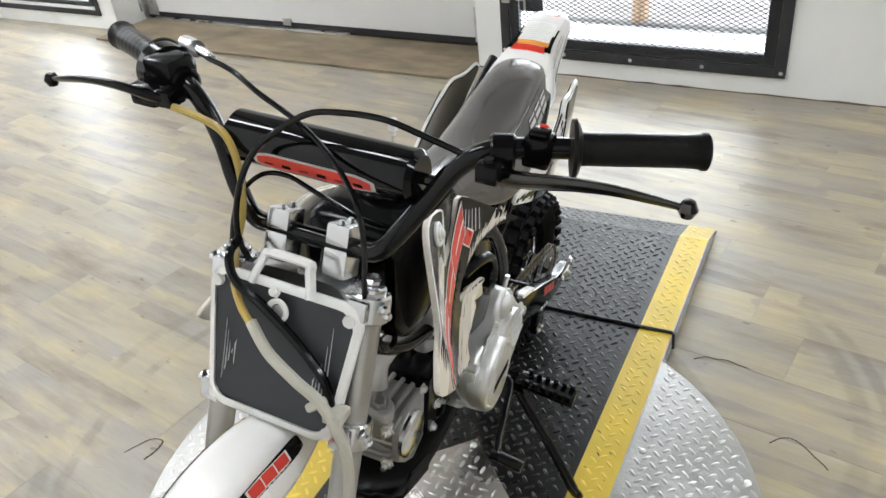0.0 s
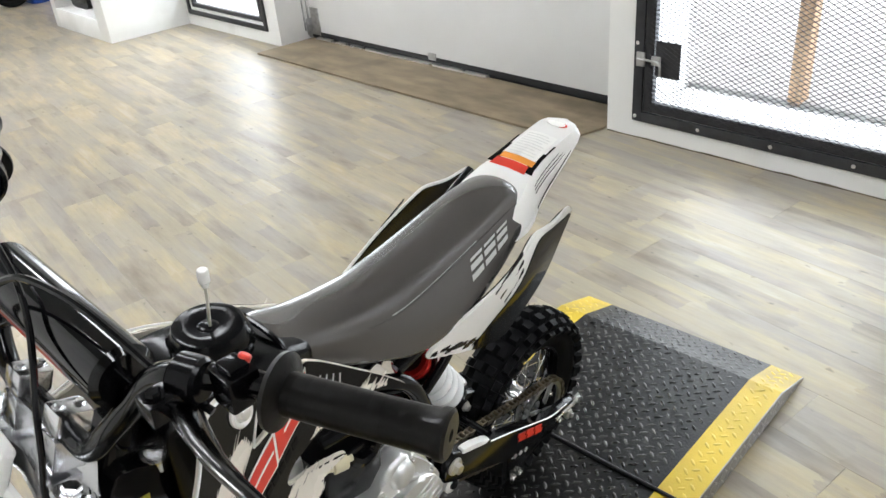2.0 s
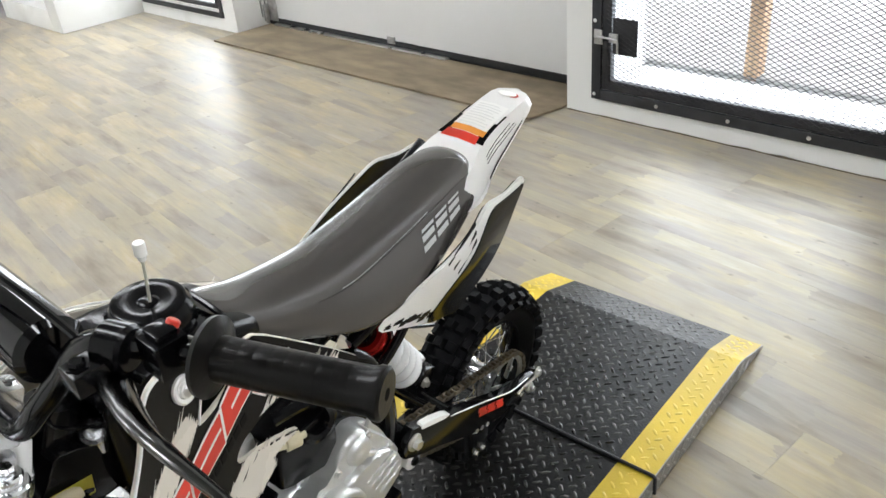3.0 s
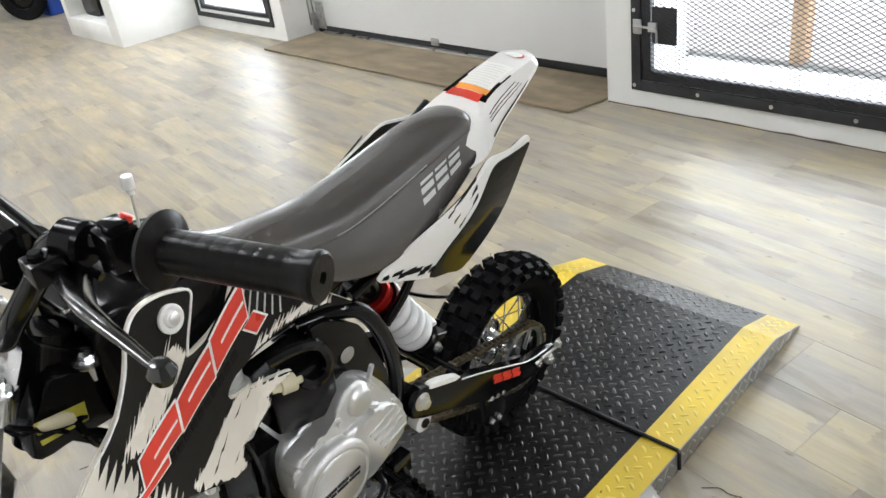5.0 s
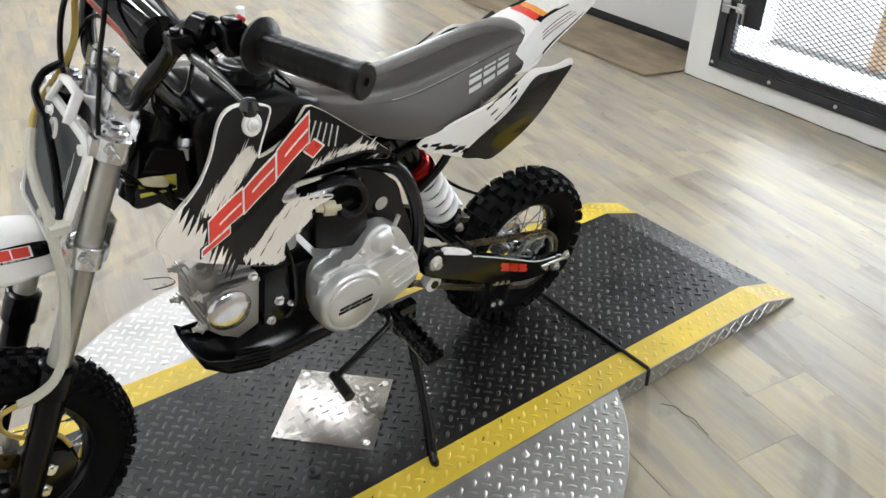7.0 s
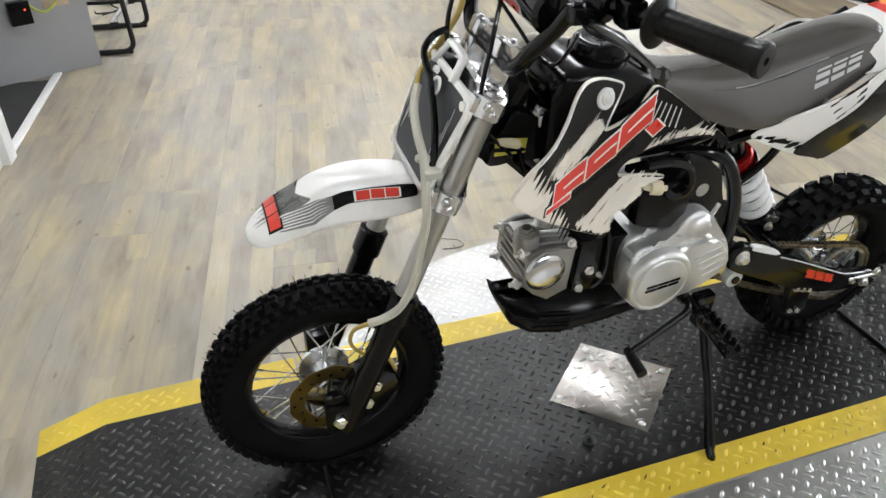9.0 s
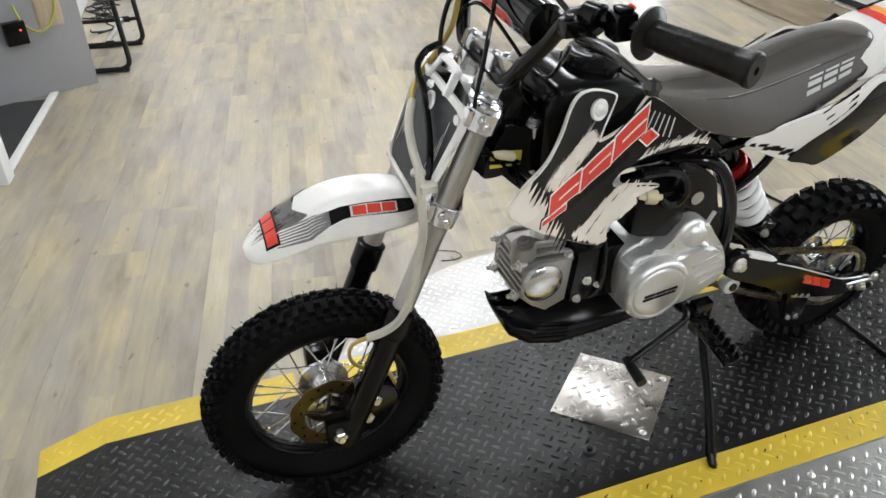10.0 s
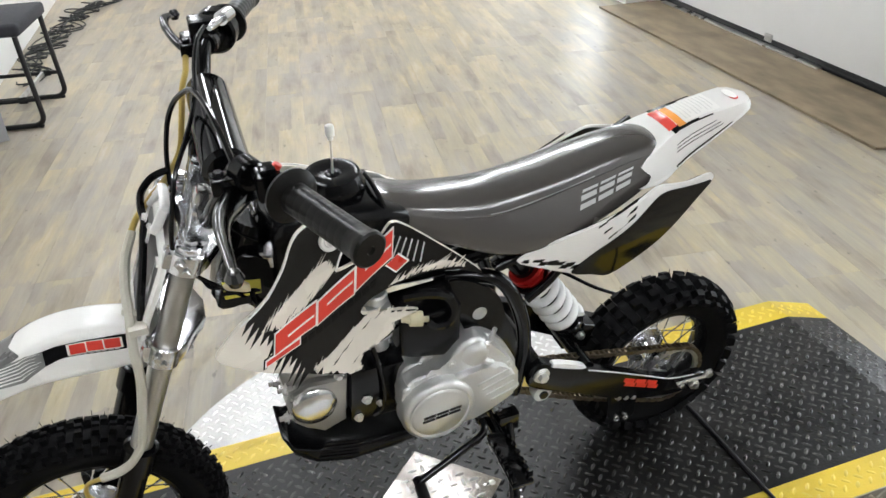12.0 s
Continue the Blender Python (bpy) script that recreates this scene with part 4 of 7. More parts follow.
def patch(b, m, pts, r, t):
    """Decal bent round a cylinder: points of (along y, angle)."""
    n = 14
    grid = []
    for i in range(n + 1):
        y = pts[0] + (pts[1] - pts[0]) * i / n
        k = min(i, n - i)
        sh = 1.0 if k >= 2 else (0.55, 0.85)[k]
        mid, hw = (pts[2] + pts[3]) / 2, (pts[3] - pts[2]) / 2 * sh
        grid.append([m @ Vector(((r + t) * math.cos(mid + hw * q), y, (r + t) * math.sin(mid + hw * q))) for q in (-1, -0.5, 0, 0.5, 1)])
    loft(b, grid, caps=False, ring=False)


PADM = Matrix.Translation((0.831, 0, 0.902))
for nm, a, material, t in (("pad_border", (-0.075, 0.082, -0.62, 0.10), M_LIGHTGREY, 0.0006), ("pad_graphic", (-0.070, 0.077, -0.54, 0.02), M_RED, 0.0011)):
    b = bm_new()
    patch(b, PADM, a, 0.030, t)
    fpart(nm, b, material, "red printed band" if material is M_RED else "grey printed border", parent=pad)
for k in range(6):
    b = bm_new()
    patch(b, PADM, (-0.060 + k * 0.023, -0.048 + k * 0.023, -0.34 - 0.05 * (k % 2), -0.28 + 0.05 * (k % 2)), 0.030, 0.0016)
    fpart("pad_print", b, M_BLACKPLA, "dark print bar", parent=pad)

for s in (1, -1):
    d = Vector((-0.049, 0.116, 0.0)).normalized()
    if s < 0:
        d.y = -d.y
    p0 = Vector((0.778, s * 0.268, 0.944))
    b = bm_new()
    prof = [(0.012, -0.004), (0.030, -0.002), (0.031, 0.002), (0.026, 0.005), (0.0175, 0.008)]
    for k in range(9):
        h = 0.014 + k * 0.0118
        prof += [(0.0172, h), (0.0171, h + 0.0006), (0.0171, h + 0.0014), (0.0172, h + 0.0026)]
    prof += [(0.0178, 0.124), (0.0195, 0.127), (0.0195, 0.132), (0.017, 0.134), (0.005, 0.134), (0.004, 0.130), (0, 0.130)]
    lathe(b, prof, axis_m(p0, d), 28)
    fpart("grip", b, M_GRIP, "ribbed black rubber grip")
    # perch and lever
    q = Vector((0.815, s * 0.205, 0.944))
    b = bm_new()
    disc(b, q - d * 0.012, d, 0.019, 0.026, 0.003)
    box(b, -0.012, 0.016, -0.012, 0.012, -0.010, 0.010, 0.003, Matrix.Translation(q + Vector((0.024, 0, -0.008))))
    bolt(b, q + Vector((0.030, 0, 0.002)), (0, 0, 1), 0.006, 0.005)
    perch = fpart("lever_perch", b, M_BLACKPLA, "black cast lever perch")
    b = bm_new()
    tip = (0.852, s * 0.397, 0.949) if s > 0 else (0.852, s * 0.388, 0.928)
    pts = spline([(0.826, s * 0.205, 0.922), (0.838, s * 0.245, 0.932), (0.850, s * 0.290, 0.946), (0.854, s * 0.330, 0.952), (0.853, s * 0.365, 0.951), tip] if s > 0 else [(0.842, s * 0.205, 0.930), (0.857, s * 0.225, 0.941), (0.867, s * 0.255, 0.950), (0.869, s * 0.300, 0.950), (0.864, s * 0.345, 0.941), tip], 5)
    n = len(pts)
    tube(b, pts, [(0.0175 if s > 0 else 0.0135) - (0.0128 if s > 0 else 0.0088) * (i / n) ** 0.8 for i in range(n)], 12, flat=0.55)
    lever = fpart("lever", b, M_LEVER if s > 0 else M_BLACKMET, "polished alloy clutch lever" if s > 0 else "black front brake lever")
    b = bm_new()
    lathe(b, [(0, -0.0095), (0.006, -0.0075), (0.0095, 0), (0.006, 0.0075), (0, 0.0095)], Matrix.Translation(tip), 14)
    fpart("lever_tip", b, M_LEVER if s > 0 else M_BLACKMET, "round ball tip", parent=lever)

# throttle housing with cable stub on the right, kill switch on the left
b = bm_new()
dr = Vector((-0.046, -0.116, 0.002)).normalized()
lathe(b, [(0.012, 0), (0.030, 0), (0.034, 0.004), (0.034, 0.026), (0.030, 0.030), (0.012, 0.030)], axis_m((0.803, -0.232, 0.944), dr), 28)
box(b, -0.020, 0.022, -0.020, 0.020, -0.008, 0.030, 0.005, Matrix.Translation((0.815, -0.222, 0.945)))
fpart("throttle_housing", b, M_BLACKPLA, "black throttle housing")
b = bm_new()
tube(b, [(0.775, -0.228, 0.974), (0.790, -0.198, 0.977)], 0.0105, 14)
tube(b, [(0.790, -0.198, 0.977), (0.802, -0.172, 0.979), (0.810, -0.158, 0.979)], [0.006, 0.006, 0.004], 12)
fpart("cable_adjuster", b, M_CHROME, "chrome throttle cable adjuster")
b = bm_new()
box(b, 0.812, 0.852, -0.258, -0.220, 0.920, 0.946, 0.005)
fpart("brake_master_cylinder", b, M_BLACKPLA, "black front brake master cylinder")
b = bm_new()
box(b, -0.014, 0.014, -0.014, 0.014, -0.016, 0.016, 0.004, Matrix.Translation((0.796, 0.238, 0.945)))
box(b, -0.009, 0.009, -0.010, 0.010, 0.016, 0.022, 0.003, Matrix.Translation((0.796, 0.238, 0.945)))
sw = fpart("kill_switch", b, M_BLACKPLA, "black kill switch")
b = bm_new()
disc(b, (0.787, 0.238, 0.962), (-0.6, 0, 0.8), 0.0052, 0.006, 0.001, 16)
fpart("button", b, M_RED, "red stop button", parent=sw)


def cable(name, pts, r, material, label, n=8):
    b = bm_new()
    tube(b, spline(pts, 8), r, n)
    return part(name, b, material, bike, label)


cable("throttle_cable", [(0.809, -0.160, 0.979), (0.826, -0.115, 0.978), (0.838, -0.074, 0.964), (0.848, -0.022, 0.946), (0.862, 0.018, 0.929), (0.88, 0.052, 0.91), (0.897, 0.076, 0.886), (0.908, 0.087, 0.852), (0.918, 0.091, 0.811), (0.918, 0.087, 0.77), (0.89, 0.06, 0.71), (0.84, 0.04, 0.65)], 0.0032, M_BLACKMET, "black throttle cable")
cable("clutch_cable", [(0.822, 0.222, 0.922), (0.832, 0.18, 0.937), (0.836, 0.133, 0.951), (0.842, 0.081, 0.966), (0.848, 0.029, 0.966), (0.855, -0.004, 0.960), (0.868, -0.036, 0.939), (0.878, -0.058, 0.917), (0.888, -0.072, 0.888), (0.897, -0.081, 0.846), (0.902, -0.079, 0.808), (0.900, -0.068, 0.78), (0.87, -0.055, 0.70)], 0.0037, M_BLACKMET, "black clutch cable")
cable("wiring_loop", [(0.895, -0.098, 0.79), (0.875, -0.102, 0.825), (0.862, -0.092, 0.853), (0.850, -0.072, 0.870), (0.843, -0.045, 0.870), (0.832, -0.023, 0.852), (0.822, 0.003, 0.832), (0.815, 0.030, 0.816), (0.812, 0.075, 0.812), (0.812, 0.110, 0.835), (0.815, 0.145, 0.885)], 0.0030, M_BLACKMET, "thin black wiring loop")
cable("kill_switch_wire", [(0.800, 0.215, 0.94), (0.815, 0.16, 0.915), (0.845, 0.11, 0.86), (0.845, 0.08, 0.80), (0.80, 0.05, 0.74)], 0.0022, M_BLACKMET, "black switch wire")
cable("brake_hose_upper", [(0.838, -0.215, 0.925), (0.846, -0.155, 0.922), (0.858, -0.112, 0.914), (0.868, -0.092, 0.880), (0.880, -0.086, 0.835), (0.905, -0.082, 0.800), (0.935, -0.068, 0.778), (0.958, -0.045, 0.765), (0.970, -0.025, 0.755)], 0.0045, M_TANYEL, "yellowed brake hose")
cable("brake_hose_sleeve", [(0.968, -0.026, 0.756), (0.984, 0.004, 0.735), (0.992, 0.042, 0.714), (0.994, 0.072, 0.694), (1.000, 0.098, 0.655), (1.002, 0.105, 0.605), (1.012, 0.107, 0.55), (1.024, 0.108, 0.492), (1.045, 0.109, 0.455), (1.070, 0.107, 0.438), (1.094, 0.102, 0.430)], 0.0068, M_HOSE, "milky brake hose sleeve")
cable("brake_hose_end", [(1.094, 0.102, 0.430), (1.118, 0.097, 0.418), (1.122, 0.092, 0.385), (1.10, 0.082, 0.345), (1.06, 0.076, 0.32), (1.045, 0.08, 0.285)], 0.0035, M_TANYEL, "yellowed brake hose end")
b = bm_new()
disc(b, (0.990, 0.062, 0.692), (0.2, 0.35, -0.4), 0.0125, 0.010, 0.002)
box(b, 0.975, 1.000, 0.075, 0.098, 0.672, 0.684, 0.002)
part("cable_tie", b, M_HOSE, bike, "white cable guide")

cable("meter_cable", [(0.902, -0.079, 0.812), (0.926, -0.076, 0.806), (0.944, -0.062, 0.794), (0.949, -0.045, 0.782), (0.949, -0.026, 0.769), (0.954, -0.007, 0.760), (0.960, 0.019, 0.745), (0.968, 0.047, 0.726), (0.976, 0.068, 0.707), (0.985, 0.08, 0.67)], 0.0055, M_BLACKMET, "black cable across the number plate")

# brake
b = bm_new()
n = 60
pr = []
for k in range(n):
    pr.append(0.078 if (k // 3) % 2 else 0.0755)
ring_o = [(FAX + pr[k] * math.cos(2 * math.pi * k / n), FAZ + pr[k] * math.sin(2 * math.pi * k / n)) for k in range(n)]
loops = [[(x, 0.052, z) for x, z in ring_o], [(x, 0.055, z) for x, z in ring_o],
         [(FAX + 0.050 * math.cos(2 * math.pi * k / n), 0.055, FAZ + 0.050 * math.sin(2 * math.pi * k / n)) for k in range(n)],
         [(FAX + 0.050 * math.cos(2 * math.pi * k / n), 0.052, FAZ + 0.050 * math.sin(2 * math.pi * k / n)) for k in range(n)]]
loft(b, loops + [loops[0]], caps=False)
for k in range(5):
    a = 2 * math.pi * k / 5
    tube(b, [(FAX + 0.02 * math.cos(a), 0.0535, FAZ + 0.02 * math.sin(a)), (FAX + 0.052 * math.cos(a + .3), 0.0535, FAZ + 0.052 * math.sin(a + .3))], 0.006, 6, flat=0.4)
brk = fpart("brake_disc", b, M_BRONZE, "scalloped bronze brake disc")
for k in range(20):
    a = 2 * math.pi * k / 20
    r = 0.058 if k % 2 else 0.068
    b = bm_new()
    disc(b, (FAX + r * math.cos(a), 0.0548, FAZ + r * math.sin(a)), (0, 1, 0), 0.0032, 0.0008, 0.0002, 10)
    fpart("drilled_hole", b, M_BLACKPLA, parent=brk)
b = bm_new()
prism(b, smooth_outline([(FAX - 0.02, FAZ - 0.035), (FAX - 0.06, FAZ - 0.030), (FAX - 0.095, FAZ - 0.004), (FAX - 0.112, FAZ + 0.035), (FAX - 0.095, FAZ + 0.068), (FAX - 0.05, FAZ + 0.075), (FAX - 0.015, FAZ + 0.03)], 2), 0.045, 0.086, 0.006)
fpart("brake_caliper", b, M_BLACKMET, "black brake caliper")
for x, z in ((-0.071, 0.040), (-0.055, 0.001)):
    b = bm_new()
    bolt(b, (FAX + x, 0.086, FAZ + z), (0, 1, 0), 0.007, 0.007)
    fpart("caliper_bolt", b, M_SCREW, "zinc caliper bolt")

# front number plate
PN = Matrix.Translation((0.941, 0, 0.76)) @ Matrix.Rotation(-math.atan(0.42), 4, "Y")   # local x out of the plate, z up along it


def rounded(w0, w1, z0, z1, r, n=5):
    """Outline in (y, z), wider at the top."""
    out = []
    for cx, cz, a0 in ((w1 - r, z1 - r, 0), (-(w1 - r), z1 - r, 90), (-(w0 - r), z0 + r, 180), (w0 - r, z0 + r, 270)):
        for k in range(n + 1):
            a = radians(a0 + 90 * k / n)
            out.append((cx + r * math.cos(a), cz + r * math.sin(a)))
    return out


def bow(y):
    return -0.9 * y * y


b = bm_new()
o_, i_ = rounded(0.089, 0.102, -0.136, 0.031, 0.027), rounded(0.080, 0.093, -0.127, 0.022, 0.021)
loops = []
for pts, x in ((o_, 0.0), (o_, 0.006), (rounded(0.085, 0.098, -0.132, 0.027, 0.025), 0.0085), (i_, 0.008), (i_, 0.004), (i_, 0.0)):
    loops.append([PN @ Vector((x + bow(y), y, z)) for y, z in pts])
loft(b, loops + [loops[0]], caps=False)
plate = fpart("number_plate", b, M_WHITEPLA, "white plastic front number plate surround")
b = bm_new()            # handle up to the clamp
tube(b, spline([PN @ Vector((0.006, -0.040, 0.024)), PN @ Vector((0.0, -0.031, 0.052)), PN @ Vector((-0.002, -0.026, 0.060)), PN @ Vector((-0.002, 0.026, 0.060)), PN @ Vector((0.0, 0.031, 0.052)), PN @ Vector((0.006, 0.040, 0.024))], 4), 0.007, 8, flat=0.7)
fpart("plate_handle", b, M_WHITEPLA, "white bracket handle", parent=plate)
for s in (1, -1):
    for p, q in (((0.004, s * 0.088, 0.012), (-0.03, s * 0.085, 0.018)), ((0.002, s * 0.078, -0.125), (-0.03, s * 0.082, -0.125))):
        b = bm_new()
        tube(b, [PN @ Vector(p), PN @ Vector(q)], 0.0075, 8)
        fpart("plate_stay", b, M_WHITEPLA, parent=plate)
b = bm_new()
ii = rounded(0.081, 0.094, -0.128, 0.023, 0.021)
loft(b, [[PN @ Vector((-0.002 + bow(y), y, z)) for y, z in ii], [PN @ Vector((0.005 + bow(y), y, z)) for y, z in ii]])
fpart("plate_face", b, M_PLATEGREY, "slate grey plate face", parent=plate)
b = bm_new()
for s in (1, -1):
    for k in range(5):
        y = s * (0.070 - k * 0.004)
        z0, z1 = (-0.105 + 0.012 * k, -0.03 - 0.012 * k) if s < 0 else (-0.10 + 0.008 * k, 0.0 - 0.022 * k)
        loft(b, [[PN @ Vector((0.0052 + bow(y), y - 0.0012, z0)), PN @ Vector((0.0052 + bow(y), y + 0.0012, z0 + 0.006)), PN @ Vector((0.0062 + bow(y), y + 0.0005, z0))],
                 [PN @ Vector((0.0052 + bow(y), y - 0.0004, z1)), PN @ Vector((0.0052 + bow(y), y + 0.0004, z1 - 0.005)), PN @ Vector((0.0062 + bow(y), y, z1))]])
tagged(fpart("plate_streaks", b, M_LIGHTGREY, "pale torn streaks", parent=plate), kind="stuff")
b = bm_new()
lathe(b, [(0.008, 0.001), (0.0145, 0.001), (0.0145, 0.004), (0.012, 0.005), (0.0088, 0.004), (0.008, 0.001)], PN @ axis_m((0.005, 0.0, 0.0), (1, 0, 0)), 24)
fpart("plate_washer", b, M_WHITEPLA, "white ring washer", parent=plate)
b = bm_new()
lathe(b, [(0.007, 0.0008), (0.006, 0.0025), (0, 0.003)], PN @ axis_m((0.005, 0.0, 0.0), (1, 0, 0)), 16)
fpart("centre_bolt", b, M_GALV, "grey bolt head", parent=plate)
b = bm_new()
bolt(b, PN @ Vector((0.013, -0.002, 0.024)), (1, 0, 0.4), 0.005, 0.006)
fpart("plate_bolt", b, M_WHITEPLA, "white bolt head", parent=plate)

# front fender
sec = [(x, z - 0.010 - 0.007 * math.exp(-((x - 1.06) / 0.07) ** 2), w * 0.92, d) for x, z, w, d in ((0.925, 0.592, 0.036, 0.010), (0.955, 0.622, 0.044, 0.020), (0.985, 0.642, 0.052, 0.040), (1.02, 0.656, 0.056, 0.056), (1.06, 0.664, 0.057, 0.060), (1.10, 0.662, 0.057, 0.058), (1.14, 0.648, 0.058, 0.048), (1.155, 0.636, 0.058, 0.040), (1.19, 0.618, 0.056, 0.034), (1.22, 0.600, 0.048, 0.026), (1.238, 0.586, 0.034, 0.016), (1.247, 0.577, 0.012, 0.004))]
fl = []
for x, z, w, drop in sec:
    lp = []
    for k in range(-6, 7):
        q = k / 6
        a = abs(q)
        zz = z - drop * (max(0, a - 0.45) / 0.55) ** 1.3 - 0.004 * a
        lp.append((x, w * math.copysign(min(1, a * 1.15) ** 0.9 if a < 0.8 else 0.93 + 0.35 * (a - 0.8), q), zz))
    fl.append(lp)
b = bm_new()
loft(b, fl, caps=False, ring=False)
fender = fpart("front_fender", b, M_WHITEPLA, "glossy white front fender")
fender.modifiers.new("round", "SUBSURF").levels = 2
fender.modifiers["round"].render_levels = 2
solid(fender, 0.003)


def fender_point(x, q, up=0.0008):
    """Place on the fender's skin: x along it, q -1..1 across."""
    i = max(k for k in range(len(sec) - 1) if sec[k][0] <= x)
    t = (x - sec[i][0]) / (sec[i + 1][0] - sec[i][0])
    f = (q + 1) * 6
    j = min(int(f), 11)
    u = f - j
    P = lambda r, c: Vector(fl[r][c])
    p = P(i, j).lerp(P(i, j + 1), u).lerp(P(i + 1, j).lerp(P(i + 1, j + 1), u), t)
    n = (P(i + 1, j) - P(i, j)).cross(P(i, j + 1) - P(i, j))
    if n.z < 0:
        n = -n
    return p + n.normalized() * up


def fender_decal(name, strips, material, up, label=""):
    """Print on the fender: strips of rows (x, q from, q to)."""
    b = bm_new()
    for rows in strips:
        loops = []
        for (xa, a0, a1), (xb, c0, c1) in zip(rows, rows[1:]):
            n = max(1, round(abs(xb - xa) / 0.008), round(max(abs(c0 - a0), abs(c1 - a1)) / 0.12))
            for i in range(n + (rows[-1] == (xb, c0, c1))):
                t = i / n
                q0, q1 = a0 + (c0 - a0) * t, a1 + (c1 - a1) * t
                m = max(2, round(abs(rows[0][2] - rows[0][1]) / 0.05), round(abs(rows[-1][2] - rows[-1][1]) / 0.05))
                loops.append([fender_point(xa + (xb - xa) * t, q0 + (q1 - q0) * j / m, up) for j in range(m + 1)])
        loft(b, loops, caps=False, ring=False)
    return fpart(name, b, material, label, parent=fender)


rng = random.Random(31)
for s in (1, -1):
    fender_decal("side_graphic", [[(0.988, s * 0.600, s * 0.745), (0.991, s * 0.575, s * 0.762), (1.000, s * 0.575, s * 0.775), (1.050, s * 0.600, s * 0.768), (1.092, s * 0.600, s * 0.755), (1.118, s * 0.600, s * 0.790)]], M_GLOSSBLK, 0.0010, "black side graphic")
    fender_decal("grey_graphic", [[(1.118, s * 0.600, s * 0.790), (1.134, s * 0.590, s * 0.840), (1.148, s * 0.555, s * 0.890), (1.166, s * 0.500, s * 0.850), (1.190, s * 0.455, s * 0.790), (1.199, s * 0.445, s * 0.760)]], M_MIDGREY, 0.0010, "grey fading graphic")
    fender_decal("pale_streak", [[(1.122 + 0.004 * (k % 3), s * (0.618 + 0.034 * k), s * (0.620 + 0.034 * k)), (1.152, s * (0.572 + 0.050 * k), s * (0.586 + 0.050 * k)), (1.200, s * (0.462 + 0.050 * k), s * (0.492 + 0.050 * k))] for k in range(6)], M_WHITEPLA, 0.0014, "white speed lines")
    fender_decal("red_graphic", [[(1.018 + k * 0.0225, s * 0.628, s * 0.740), (1.0385 + k * 0.0225, s * 0.622, s * 0.734)] for k in range(3)], M_RED, 0.0016, "red print blocks")
    fender_decal("print_outline", [[(1.015, s * 0.618, s * 0.750), (1.087, s * 0.612, s * 0.744)]], M_LABEL, 0.0013)
    fender_decal("small_print", [[(1.020 + k * 0.0085, s * 0.752, s * 0.762), (1.0265 + k * 0.0085, s * 0.750, s * 0.760)] for k in range(8)], M_LIGHTGREY, 0.0014)
# torn grey patch over the crown with black spikes, and the red print across the tip
fender_decal("crown_patch", [[(1.154 + 0.022 * (q + 0.57) if q < 0 else 1.166 - 0.038 * q, q, q + 0.06), (1.198, q, q + 0.06)] for q in [-0.57 + 0.06 * k for k in range(18)]], M_DARKPRINT, 0.0010, "dark grey torn print")
spikes = []
for k in range(22):
    q = -0.60 + 0.048 * k
    x0, x1 = rng.uniform(1.176, 1.192), rng.uniform(1.200, 1.236)
    spikes.append([(x0, q, q + 0.006), (1.198, q - 0.012, q + rng.uniform(0.012, 0.045)), (x1, q + 0.006, q + 0.012)])
tagged(fender_decal("tip_tear", spikes, M_BLACKPLA, 0.0013, "black torn print"), kind="stuff")
fender_decal("tip_outline", [[(1.193, -0.56, 0.72), (1.2145, -0.56, 0.72)]], M_BLACKPLA, 0.0016)
fender_decal("tip_graphic", [[(1.1955, -0.53 + 0.41 * k, -0.15 + 0.41 * k), (1.2120, -0.53 + 0.41 * k, -0.15 + 0.41 * k)] for k in range(3)], M_RED, 0.0020, "red print blocks")


# ---- body
def superloop(x, hw, z0, z1, n=24, e=3.0, flat_top=0.0):
    """Rounded-box section across the bike at x."""
    out = []
    zc, hh = (z0 + z1) / 2, (z1 - z0) / 2
    for k in range(n):
        a = 2 * math.pi * k / n
        c, s = math.cos(a), math.sin(a)
        out.append((x, hw * math.copysign(abs(c) ** (2 / e), c), zc + hh * math.copysign(abs(s) ** (2 / e), s)))
    return out


b = bm_new()
loft(b, [superloop(x, w, z0, z1, 40, 7.0) for x, w, z0, z1 in ((0.575, 0.045, 0.655, 0.735), (0.60, 0.066, 0.63, 0.752), (0.66, 0.073, 0.60, 0.774), (0.72, 0.076, 0.595, 0.783), (0.768, 0.075, 0.60, 0.786), (0.786, 0.070, 0.615, 0.776), (0.792, 0.062, 0.635, 0.762))])
# the front is hollowed round the headstock
nose = max(b.faces, key=lambda f: f.calc_center_median().x)
for v in bmesh.ops.poke(b, faces=[nose])["verts"]:
    v.co.x = 0.742
tank = part("fuel_tank", b, M_BLACKPLA, bike, "black plastic fuel tank", angle=42)
b = bm_new()
lathe(b, [(0.040, -0.012), (0.046, -0.010), (0.047, 0.0), (0.0465, 0.006), (0.040, 0.020), (0.036, 0.022), (0.022, 0.021), (0.012, 0.019), (0.009, 0.021), (0, 0.021)], Matrix.Translation((0.684, 0, 0.782)), 40)
cap = part("fuel_cap", b, M_BLACKPLA, bike, "black ribbed fuel cap")
for k in range(8):
    b = bm_new()
    box(b, -0.004, 0.004, 0.040, 0.049, -0.008, 0.008, 0.002, Matrix.Translation((0.684, 0, 0.782)) @ Matrix.Rotation(2 * math.pi * k / 8, 4, "Z"))
    part("cap_rib", b, M_BLACKPLA, cap)
b = bm_new()
tube(b, [(0.684, 0.004, 0.803), (0.684, 0.008, 0.835), (0.684, 0.010, 0.862)], 0.0018, 8)
part("breather_hose", b, M_HOSE, cap, "clear breather hose")
b = bm_new()
